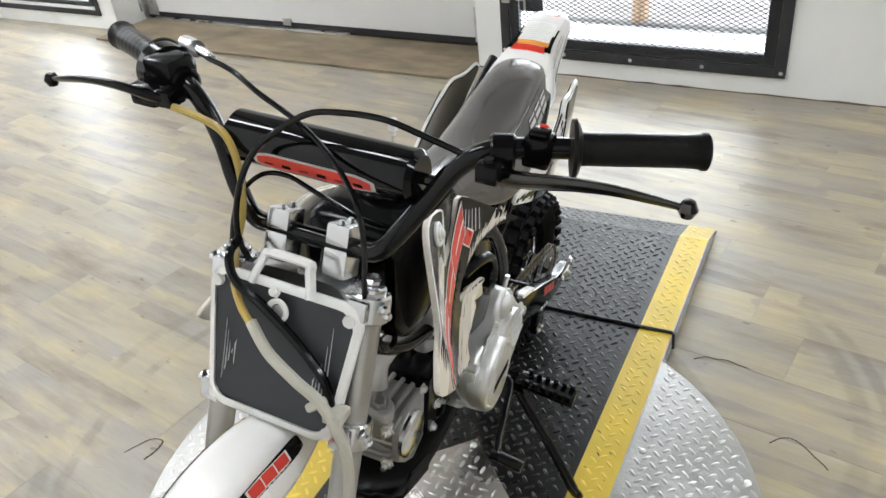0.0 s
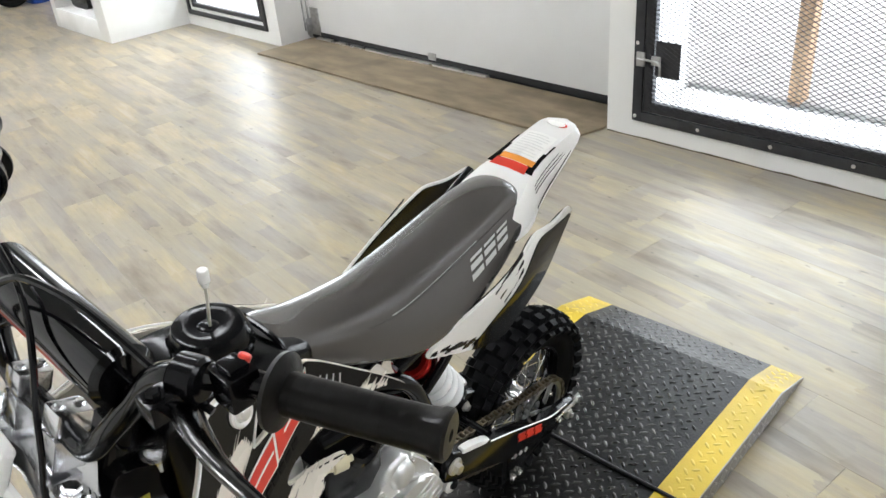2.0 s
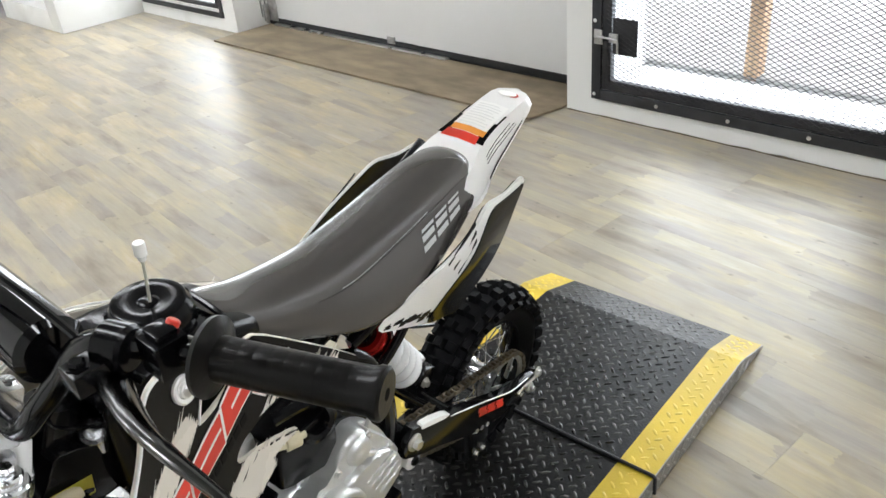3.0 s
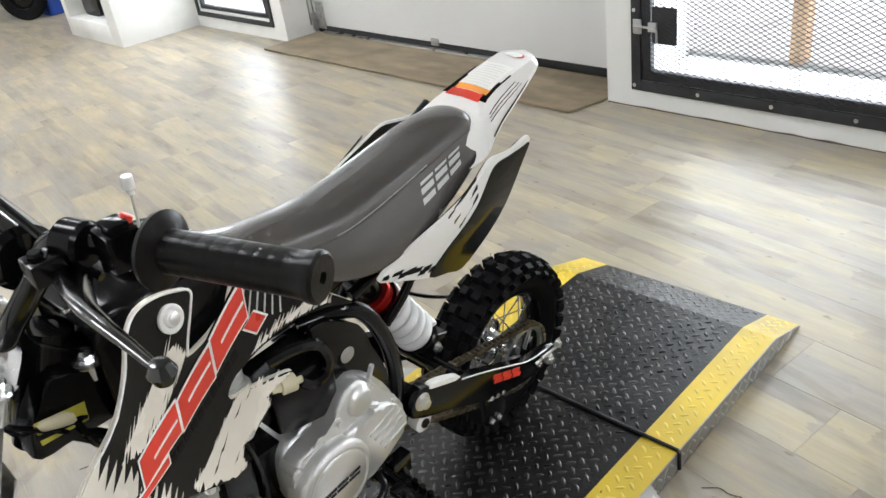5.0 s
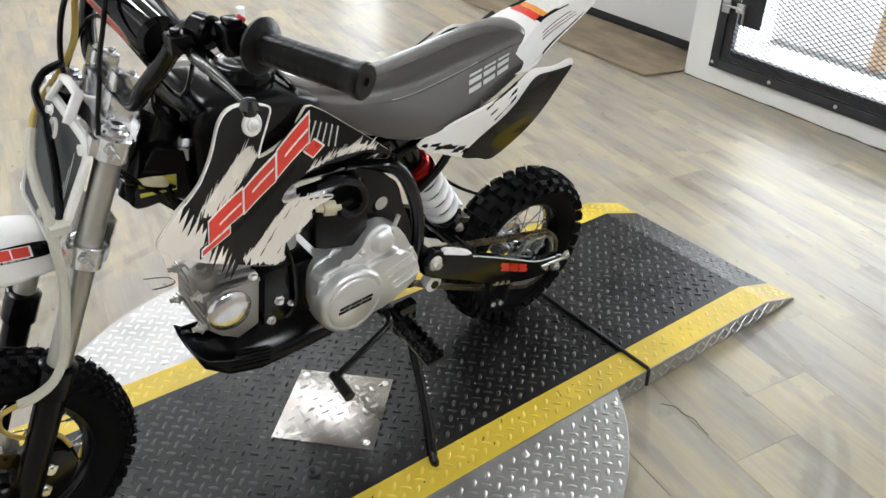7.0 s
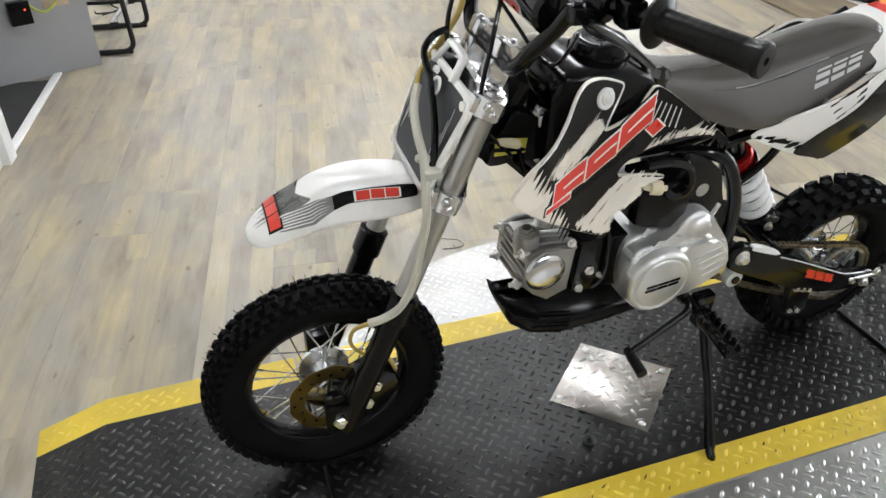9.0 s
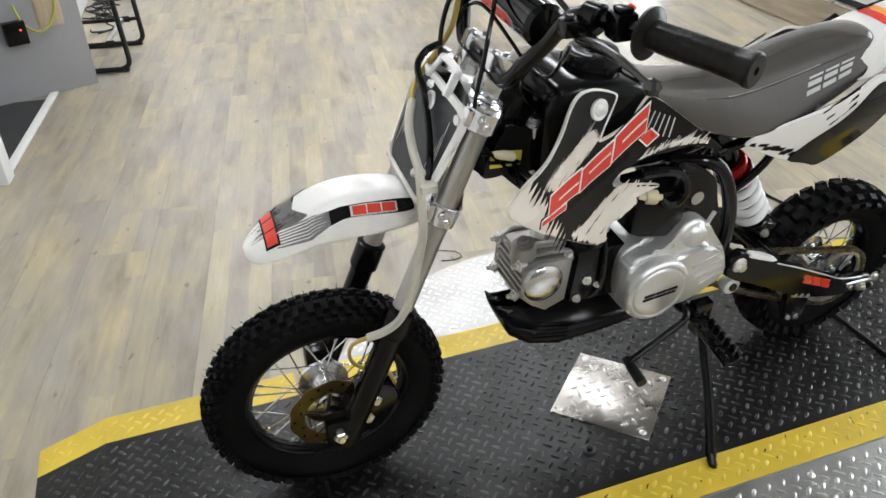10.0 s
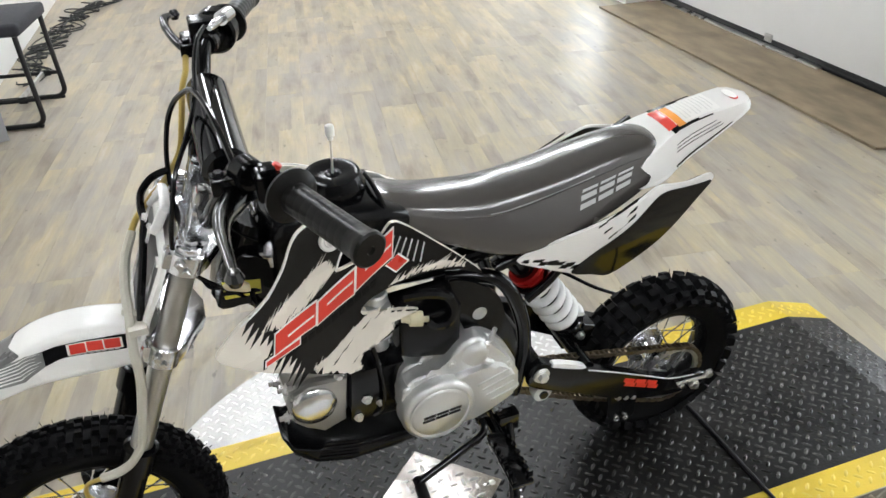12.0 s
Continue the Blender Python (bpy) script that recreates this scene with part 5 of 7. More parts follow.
lathe(b, [(0, 0), (0.004, 0), (0.0045, 0.005), (0.0066, 0.007), (0.0066, 0.020), (0.0055, 0.022), (0, 0.022)], Matrix.Translation((0.684, 0.010, 0.860)), 18)
part("breather_valve", b, M_WHITEPLA, cap, "white breather valve")

SHB, SHC = 0.224, -0.225                            # slope of the shroud at its bolt


def shroud_y(x, z):
    """The shroud flares out to the front and, a little, to the rear."""
    d = min(x, 0.835) - 0.65
    return 0.1005 + 0.0283 * d - 0.2251 * (z - 0.65) + 1.462 * d * d + 0.30 * max(0, x - 0.835)


def sheet(b, pts, t0, t1, yf=shroud_y, s=1, step=0.0):
    """Plate over an outline of (x, z) that follows the surface yf, between two offsets; cut into a grid where the surface is curved."""
    w = bmesh.new()
    w.faces.new([w.verts.new((x, 0, z)) for x, z in pts])
    if step:
        for ax, vals in ((0, [p[0] for p in pts]), (2, [p[1] for p in pts])):
            k = math.floor(min(vals) / step) + 1
            while k * step < max(vals):
                co, no = [0, 0, 0], [0, 0, 0]
                co[ax], no[ax] = k * step, 1
                bmesh.ops.bisect_plane(w, geom=w.verts[:] + w.edges[:] + w.faces[:], plane_co=co, plane_no=no, dist=1e-5)
                k += 1
    w.verts.index_update()
    f = [b.verts.new((v.co.x, s * (yf(v.co.x, v.co.z) + t1), v.co.z)) for v in w.verts]
    g = [b.verts.new((v.co.x, s * (yf(v.co.x, v.co.z) + t0), v.co.z)) for v in w.verts]
    for q in w.faces:
        ix = [v.index for v in q.verts]
        b.faces.new([f[k] for k in ix])
        b.faces.new([g[k] for k in ix[::-1]])
    for e in w.edges:
        if len(e.link_faces) == 1:
            p, q = e.verts[0].index, e.verts[1].index
            b.faces.new((f[p], f[q], g[q], g[p]))
    w.free()
    bmesh.ops.recalc_face_normals(b, faces=b.faces[:])


SHROUD = [(0.861, 0.694), (0.819, 0.711), (0.792, 0.736), (0.772, 0.767), (0.752, 0.780), (0.725, 0.779), (0.698, 0.770), (0.683, 0.761), (0.690, 0.744), (0.706, 0.718), (0.715, 0.700), (0.680, 0.704), (0.650, 0.718), (0.636, 0.736), (0.615, 0.747), (0.560, 0.707), (0.518, 0.674), (0.500, 0.655), (0.540, 0.663), (0.577, 0.662), (0.612, 0.655), (0.645, 0.647), (0.675, 0.635), (0.684, 0.620), (0.640, 0.611), (0.596, 0.602), (0.638, 0.593), (0.637, 0.579), (0.668, 0.562), (0.697, 0.556), (0.698, 0.530), (0.714, 0.529), (0.763, 0.555), (0.824, 0.598), (0.880, 0.640), (0.900, 0.664), (0.884, 0.680)]
LOGO_V = Vector((0.462, 0.887))


def torn(pts, amp, seed, n=13):
    """Ragged outline: thin spikes of uneven length up and back along the print's slope."""
    rg = random.Random(seed)
    out = []
    m = len(pts)
    for k in range(m):
        a, c = Vector(pts[k]), Vector(pts[(k + 1) % m])
        for q in range(n):
            p = a.lerp(c, (q + rg.uniform(-0.3, 0.3) * (q > 0)) / n)
            w = rg.random() ** 2.2 * amp if q % 2 else -rg.uniform(0, 0.12) * amp
            out.append((p.x - 0.66 * w, p.y + 0.75 * w))
    return out


def logo_poly(u0, u1, v0, v1, slant=0.5):
    """Slanted block in the graphic's own axes: u forward and down from its rear end, v up."""
    out = []
    for u, v in ((u0, v0), (u1, v0), (u1, v1), (u0, v1)):
        d = 0.90 * (u + slant * v)
        out.append((0.630 + d + LOGO_V.x * v, 0.714 - 0.723 * d + 1.8 * d * d + LOGO_V.y * v))
    return out



def inset(pts, d, rear):
    """Outline drawn in by d, hardly at all behind x = rear."""
    out = []
    m = len(pts)
    for k in range(m):
        a, c, e = Vector(pts[k - 1]), Vector(pts[k]), Vector(pts[(k + 1) % m])
        t = (e - a).normalized()
        k_ = d if c.x > rear else 0.0002
        out.append((c.x - t.y * k_, c.y + t.x * k_))
    return out


def spiked(a, c, n, seed):
    """Line from a to c with spikes forward and down."""
    rg = random.Random(seed)
    out = []
    for k in range(1, n):
        p = Vector(a).lerp(Vector(c), k / n)
        w = rg.uniform(0.010, 0.034) if k % 2 else -rg.uniform(0, 0.006)
        out.append((p.x + 0.72 * w, p.y - 0.69 * w))
    return out


# ink: the shroud's outline drawn in, with the front tip left bare behind a torn edge
_in = inset(smooth_outline([p for p in SHROUD if p not in ((0.900, 0.664), (0.884, 0.680))], 3), 0.0014, 0.66)
_keep = [p for p in _in if p[0] - 0.55 * (p[1] - 0.64) < 0.824]
_cut = max(range(len(_keep)), key=lambda k: (Vector(_keep[k]) - Vector(_keep[k - 1])).length)
_ring = _keep[_cut:] + _keep[:_cut]
BLACKPRINT = _ring + spiked(_ring[-1], _ring[0], 26, 5)


for s in (1, -1):
    b = bm_new()
    sheet(b, smooth_outline(SHROUD, 3), -0.008, 0.0, s=s, step=0.016)
    r = [e for e in b.edges if e.is_manifold and e.calc_face_angle(0) > 1.0]
    bmesh.ops.bevel(b, geom=r, offset=0.0016, segments=2, affect="EDGES")
    bmesh.ops.triangulate(b, faces=[f for f in b.faces if len(f.verts) > 4])
    sh = part("tank_shroud", b, M_PRINTW, bike, "cream white tank shroud with black torn print")
    b = bm_new()
    sheet(b, BLACKPRINT, 0.0, 0.0004, s=s, step=0.016)
    part("black_print", b, M_SHROUD, sh, "gloss black torn print")
    for nm, pts, amp, seed in (("white_splash", [(0.836, 0.672), (0.806, 0.686), (0.776, 0.700), (0.748, 0.716), (0.727, 0.722), (0.716, 0.703), (0.740, 0.685), (0.772, 0.668), (0.806, 0.660)], 0.022, 4), ("white_splash", [(0.699, 0.532), (0.698, 0.556), (0.669, 0.563), (0.640, 0.579), (0.641, 0.591), (0.600, 0.602), (0.640, 0.609), (0.672, 0.619), (0.700, 0.604), (0.722, 0.590), (0.748, 0.578), (0.772, 0.572), (0.768, 0.561), (0.715, 0.532)], 0.012, 8), ("white_tail", [(0.524, 0.667), (0.548, 0.667), (0.578, 0.665), (0.612, 0.658), (0.640, 0.652), (0.610, 0.662), (0.585, 0.669), (0.562, 0.677), (0.545, 0.678)], 0.020, 21)):
        b = bm_new()
        sheet(b, torn(pts, amp, seed), 0.0, 0.0008, s=s, step=0.016)
        part(nm, b, M_PRINTW, sh, "torn cream white print", smooth=False)
    b = bm_new()
    for x, z, w in ((0.742, 0.560, 0.020), (0.726, 0.572, 0.022), (0.690, 0.596, 0.018), (0.668, 0.606, 0.012), (0.712, 0.548, 0.014), (0.764, 0.680, 0.010), (0.792, 0.668, 0.012)):
        sheet(b, torn([(x, z), (x - w * 0.5, z + w * 0.35), (x - w, z + w * 0.75), (x - w * 0.35, z + w * 0.12)], w * 0.25, int(x * 999), 3), 0.0, 0.0010, s=s)
    tagged(part("black_tear", b, M_SHROUD, sh, smooth=False), kind="stuff")
    # red lettering reduced to plain slanted blocks with pale border
    for nm, grow, material, t in (("graphic_border", 0.005, M_BLACKPLA, 0.0006), ("graphic_outline", 0.0025, M_LABEL, 0.0012), ("red_graphic", 0.0, M_RED, 0.0019)):
        b = bm_new()
        for u0, u1, v0, v1 in ((-0.004, 0.062, -0.014, 0.015), (0.067, 0.134, -0.016, 0.013), (0.139, 0.212, -0.014, 0.016)):
            sheet(b, logo_poly(u0 - grow, u1 + grow, v0 - grow, v1 + grow, -0.75), 0.0, t, s=s, step=0.016)
        sheet(b, logo_poly(0.004 - grow, 0.024 + grow, -0.036 - grow, -0.018, 0.3), 0.0, t, s=s)
        sheet(b, logo_poly(0.168 - grow, 0.226 + grow, -0.024 - grow, -0.017 + grow, -0.75), 0.0, t, s=s)
        part(nm, b, material, sh, "red slanted print blocks" if material is M_RED else "", smooth=False)
    for k in range(3):      # slits that break the blocks
        b = bm_new()
        sheet(b, logo_poly(-0.002 + 0.072 * k, 0.046 + 0.072 * k, -0.0005, 0.0022, -0.75), 0.0, 0.0024, s=s, step=0.016)
        part("graphic_slit", b, M_LABEL, sh, smooth=False)
    b = bm_new()
    for k in range(12):     # unreadable small print
        sheet(b, logo_poly(0.03 + 0.0145 * k, 0.041 + 0.0145 * k, -0.030, -0.0225, -0.5), 0.0, 0.0012, s=s)
    part("small_print", b, M_BLACKPLA, sh, smooth=False)
    b = bm_new()
    for k in range(6):
        x, z = 0.622 - 0.0085 * k, 0.729 - 0.0035 * k
        sheet(b, [(x, z), (x - 0.0016, z - 0.001), (x + 0.017 - 0.002 * k, z - 0.036 + 0.001 * k), (x + 0.0190 - 0.002 * k, z - 0.035 + 0.001 * k)], 0.0, 0.0008, s=s)
    part("pale_line", b, M_LIGHTGREY, sh, smooth=False)
    b = bm_new()
    p = Vector((0.718, s * shroud_y(0.718, 0.749), 0.749))
    lathe(b, [(0.005, 0), (0.0165, 0), (0.0165, 0.004), (0.0145, 0.0055), (0.010, 0.0035), (0.009, 0.007), (0.004, 0.009), (0, 0.008)], axis_m(p, (-SHB, s, -SHC)), 26)
    cup = part("shroud_washer", b, M_WHITEPLA, sh, "white cup washer")
    b = bm_new()
    q = p + Vector((-SHB, s, -SHC)).normalized() * 0.006
    lathe(b, [(0.0068, 0), (0.0068, 0.003), (0.005, 0.0045), (0, 0.005)], axis_m(q, (-SHB, s, -SHC)), 16)
    part("shroud_bolt", b, M_SCREW, sh, "zinc bolt head")
    b = bm_new()
    rim_pts = [(0.819, 0.711), (0.792, 0.736), (0.772, 0.767), (0.752, 0.780), (0.725, 0.779), (0.698, 0.770), (0.683, 0.761), (0.690, 0.744), (0.706, 0.718), (0.715, 0.700)]
    tube(b, spline([(x, s * (shroud_y(x, z) + 0.0005), z) for x, z in rim_pts], 4), 0.0016, 6)
    tube(b, spline([(x, s * (shroud_y(x, z) + 0.0005), z) for x, z in ((0.819, 0.711), (0.842, 0.701), (0.862, 0.693))], 4), 0.0014, 6)
    part("shroud_lip", b, M_LABEL, sh, "pale edge of the shroud")

# seat
SEATS = [(0.622, 0.044, 0.047, 0.715, 0.750, 0.762), (0.605, 0.047, 0.050, 0.705, 0.745, 0.759), (0.56, 0.050, 0.056, 0.682, 0.728, 0.748), (0.50, 0.055, 0.068, 0.655, 0.716, 0.742), (0.45, 0.057, 0.080, 0.638, 0.713, 0.741), (0.40, 0.057, 0.088, 0.634, 0.717, 0.745), (0.34, 0.056, 0.089, 0.643, 0.727, 0.752), (0.28, 0.055, 0.084, 0.660, 0.739, 0.762), (0.22, 0.052, 0.074, 0.680, 0.750, 0.771), (0.175, 0.048, 0.064, 0.700, 0.754, 0.773), (0.152, 0.042, 0.056, 0.715, 0.750, 0.769), (0.140, 0.034, 0.047, 0.735, 0.745, 0.758)]


def seat_loop(x, tw, w, z0, zs, z1):
    h, c = z1 - z0, 0.014 - 0.014 * max(0, x - 0.45) / 0.17
    foot = (w, z0 + h * 0.15)
    side = [(foot[0] + (tw - foot[0]) * f + 0.004 * math.sin(math.pi * f), foot[1] + (zs - 0.002 - foot[1]) * f) for f in (0.42, 0.80)]
    half_ = [(w * 0.96, z0), foot] + side + [(tw + 0.001, zs - 0.002), (tw - 0.002, zs + 0.002)] + [((tw - 0.002) * math.cos(radians(a)), zs + 0.002 + (z1 - zs - 0.002) * math.sin(radians(a))) for a in (22, 42, 58, 74, 90)]
    return [(x, y + c, z) for y, z in half_] + [(x, c - y, z) for y, z in half_[-2::-1]]


loops = [seat_loop(*q) for q in SEATS]
dense = []
for a in range(len(loops) - 1):
    for k in range(4):
        t = k / 4
        p = [loops[max(a - 1, 0)], loops[a], loops[a + 1], loops[min(a + 2, len(loops) - 1)]]
        dense.append([0.5 * (2 * Vector(p[1][i]) + (Vector(p[2][i]) - Vector(p[0][i])) * t + (2 * Vector(p[0][i]) - 5 * Vector(p[1][i]) + 4 * Vector(p[2][i]) - Vector(p[3][i])) * t * t + (3 * Vector(p[1][i]) - Vector(p[0][i]) - 3 * Vector(p[2][i]) + Vector(p[3][i])) * t ** 3) for i in range(len(loops[0]))])
dense.append([Vector(p) for p in loops[-1]])
b = bm_new()
loft(b, dense)
seat = part("seat", b, M_SEAT, bike, "glossy dark grey vinyl seat", angle=62)


md_ = seat.modifiers.new("round", "SUBSURF")
md_.levels = md_.render_levels = 2


def seat_side(x, f, s=1, out=0.0):
    """Place on the seat's side at x, f 0..1 from its foot to the seam."""
    i = max(0, min(len(dense) - 2, next((k for k in range(len(dense) - 1) if dense[k + 1][0].x <= x), len(dense) - 2)))
    t = (dense[i][0].x - x) / max(1e-6, dense[i][0].x - dense[i + 1][0].x)
    row = [dense[i][j if s > 0 else -1 - j].lerp(dense[i + 1][j if s > 0 else -1 - j], t) for j in range(5)]
    g = f * 4
    j = min(int(g), 3)
    p = row[j].lerp(row[j + 1], g - j)
    return Vector((p.x, p.y + s * out, p.z + out * 0.5))


for s in (1, -1):
    b = bm_new()
    tube(b, [seat_side(0.50 - 0.355 * k / 30, 1.0, s, -0.0004) for k in range(31)], 0.0014, 6)
    part("piping", b, M_SEAT, seat, "stitched seam piping")
    b = bm_new()
    for k in range(60):
        p = seat_side(0.46 - 0.18 * k / 60, 1.0, s, 0.001) + Vector((0, -s * 0.003, 0.002))
        q = seat_side(0.46 - 0.18 * (k + 0.55) / 60, 1.0, s, 0.001) + Vector((0, -s * 0.003, 0.002))
        tube(b, [p, q], 0.0007, 4)
    tagged(part("stitching", b, M_LIGHTGREY, seat, "pale stitching", smooth=False), kind="stuff")
    # plain pale blocks in place of the maker's print
    b = bm_new()

    def seat_block(x0, x1, f0, f1, sl=0.0):
        n = 3
        loft(b, [[seat_side(x0 + (x1 - x0) * i / n - sl * 0.0, f0 + (f1 - f0) * j / 2, s, 0.0012) + Vector((-sl * j / 2, 0, 0)) for j in range(3)] for i in range(n + 1)], caps=False, ring=False)
    for k in range(3):
        x = 0.315 - 0.033 * k
        for j in range(3):
            seat_block(x - 0.004 * j, x - 0.028 - 0.004 * j, 0.54 + 0.115 * j, 0.615 + 0.115 * j, 0.002)
    part("seat_print", b, M_LIGHTGREY, seat, "light grey print blocks", smooth=False)
b = bm_new()
tube(b, spline([(0.622, -0.062, 0.715), (0.625, -0.058, 0.745), (0.626, -0.045, 0.764), (0.626, 0, 0.770), (0.626, 0.045, 0.764), (0.625, 0.058, 0.745), (0.622, 0.062, 0.715)], 5), 0.004, 8)
part("seat_front_edge", b, M_BLACKPLA, seat)

# rear side panels and fender
WHITE_P = [(0.425, 0.632), (0.380, 0.606), (0.320, 0.578), (0.249, 0.555), (0.205, 0.578), (0.160, 0.612), (0.110, 0.660), (0.068, 0.698), (0.069, 0.710), (0.080, 0.714), (0.120, 0.710), (0.150, 0.714), (0.185, 0.718), (0.230, 0.700), (0.300, 0.678), (0.370, 0.655)]
BLACK_P = [(0.325, 0.583), (0.285, 0.568), (0.250, 0.5565), (0.206, 0.579), (0.161, 0.613), (0.111, 0.661), (0.076, 0.694), (0.074, 0.702), (0.090, 0.701), (0.130, 0.703), (0.165, 0.706), (0.190, 0.698), (0.235, 0.665), (0.280, 0.632), (0.305, 0.608)]


def panel_y(x, z):
    return 0.096 + 0.024 * math.exp(-((x - 0.24) / 0.12) ** 2 - ((z - 0.66) / 0.075) ** 2)


for s in (1, -1):
    if s < 0:                                       # the right panel is splayed a little further
        def panel_y(x, z):
            return 0.108 + 0.020 * math.exp(-((x - 0.22) / 0.14) ** 2 - ((z - 0.66) / 0.09) ** 2)
    b = bm_new()
    sheet(b, smooth_outline(WHITE_P, 3), -0.006, 0.0, panel_y, s, 0.016)
    r = [e for e in b.edges if e.is_manifold and e.calc_face_angle(0) > 1.0]
    bmesh.ops.bevel(b, geom=r, offset=0.002, segments=2, affect="EDGES")
    bmesh.ops.triangulate(b, faces=[f for f in b.faces if len(f.verts) > 4])
    pn = part("side_panel", b, M_WHITEPLA, bike, "white rear side panel")
    b = bm_new()
    sheet(b, smooth_outline(BLACK_P, 3), 0.0, 0.0022, panel_y, s, 0.016)
    bmesh.ops.triangulate(b, faces=[f for f in b.faces if len(f.verts) > 4])
    part("black_field", b, M_GLOSSBLK, pn, "glossy black number field")
    b = bm_new()
    sheet(b, smooth_outline([(0.24 + (x - 0.24) * 0.95, 0.655 + (z - 0.655) * 0.93) for x, z in WHITE_P], 3), -0.0085, -0.0055, panel_y, s, 0.016)
    part("inner_liner", b, M_BLACKPLA, pn, "black inner face")
    b = bm_new()
    for k in range(3):
        x, z = 0.293 - 0.010 * k, 0.676 - 0.0125 * k
        sheet(b, [(x, z - 0.003), (x - 0.001, z), (x - 0.070 + 0.012 * k, z + 0.034), (x - 0.068 + 0.012 * k, z + 0.029)], 0.0, 0.0016, panel_y, s)
    part("black_line", b, M_GLOSSBLK, pn, smooth=False)
    b = bm_new()
    rng_ = random.Random(3)
    for k in range(16):
        x, z = 0.42 - 0.0085 * k + rng_.uniform(-.004, .004), 0.628 - 0.0031 * k + rng_.uniform(-.004, .004)
        w = rng_.uniform(0.005, 0.015)
        sheet(b, [(x, z), (x - w, z - w * 0.25), (x - w * 1.6, z + w * 0.35), (x - w * 0.5, z + w * 0.45)], 0.0, 0.0010, panel_y, s)
    tagged(part("torn_print", b, M_BLACKPLA, pn, smooth=False), kind="stuff")

FEN = [(0.215, 0.060, 0.735, 0.03), (0.190, 0.060, 0.744, 0.04), (0.165, 0.056, 0.756, 0.052), (0.142, 0.049, 0.768, 0.060), (0.118, 0.041, 0.777, 0.058), (0.09, 0.038, 0.784, 0.050), (0.06, 0.037, 0.790, 0.042), (0.02, 0.036, 0.796, 0.028), (-0.008, 0.0355, 0.799, 0.016), (-0.024, 0.031, 0.799, 0.010), (-0.034, 0.021, 0.798, 0.006), (-0.039, 0.006, 0.797, 0.002)]
FC = 0.012                                          # the tail sits a little to the left
b = bm_new()
rows_ = []
for x, w, z, d in FEN:
    h_ = [(w + 0.20 * d + 0.004, z - d), (w + 0.20 * d, z - d + 0.003), (w + 0.12 * d, z - d * 0.5), (w, z - 0.004), (w * 0.92, z + 0.001), (w * 0.5, z + 0.003)]
    rows_.append([(x, FC - y, q) for y, q in h_] + [(x, FC, z + 0.004)] + [(x, FC + y, q) for y, q in h_[::-1]])
loft(b, rows_, caps=False, ring=False)
rf = solid(part("rear_fender", b, M_WHITEPLA, bike, "white tapering rear fender"), 0.003)


def fen_top(x, q, up):
    i = max(k for k in range(len(FEN) - 1) if FEN[k][0] >= x)
    t = (FEN[i][0] - x) / (FEN[i][0] - FEN[i + 1][0])
    w = FEN[i][1] + (FEN[i + 1][1] - FEN[i][1]) * t
    z = FEN[i][2] + (FEN[i + 1][2] - FEN[i][2]) * t
    return (x, FC + q * w, z + 0.0042 - 0.003 * abs(q) + up)


def fen_quad(b, x0, x1, q0, q1, up, n=6):
    loft(b, [[fen_top(x0 + (x1 - x0) * i / n, q0 + (q1 - q0) * j / 4, up) for j in range(5)] for i in range(n + 1)], caps=False, ring=False)


for nm, args, material, label in (("warning_label", (0.098, 0.030, -0.78, 0.74), M_LABEL, "white warning label"), ("orange_band", (0.112, 0.099, -0.74, 0.82), M_ORANGE, "orange label band"), ("red_band", (0.130, 0.113, -0.78, 0.70), M_RED, "red label band")):
    b = bm_new()
    fen_quad(b, *args, 0.0007)
    part(nm, b, material, rf, label, smooth=False)
b = bm_new()
for k in range(9):
    fen_quad(b, 0.093 - 0.0068 * k, 0.091 - 0.0068 * k, -0.66, 0.60 - 0.2 * (k % 3 == 2), 0.0012, 1)
part("label_print", b, mat("faint_print", (0.74, 0.73, 0.70), 0.5), rf, "faint unreadable print bars", smooth=False)
b = bm_new()
disc(b, fen_top(-0.006, 0.0, 0.0002), (0, 0, 1), 0.017, 0.0008, 0.0002, 28)
for v in b.verts:
    v.co.x = -0.006 + (v.co.x + 0.006) * 0.55
part("oval_badge", b, M_LABEL, rf, "pale oval badge", smooth=False)
b = bm_new()
disc(b, fen_top(-0.006, 0.30, 0.001), (0, 0, 1), 0.010, 0.0008, 0.0002, 20)
for v in b.verts:
    v.co.x = -0.006 + (v.co.x + 0.006) * 0.75
part("badge_mark", b, M_RED, rf, "red badge mark", smooth=False)
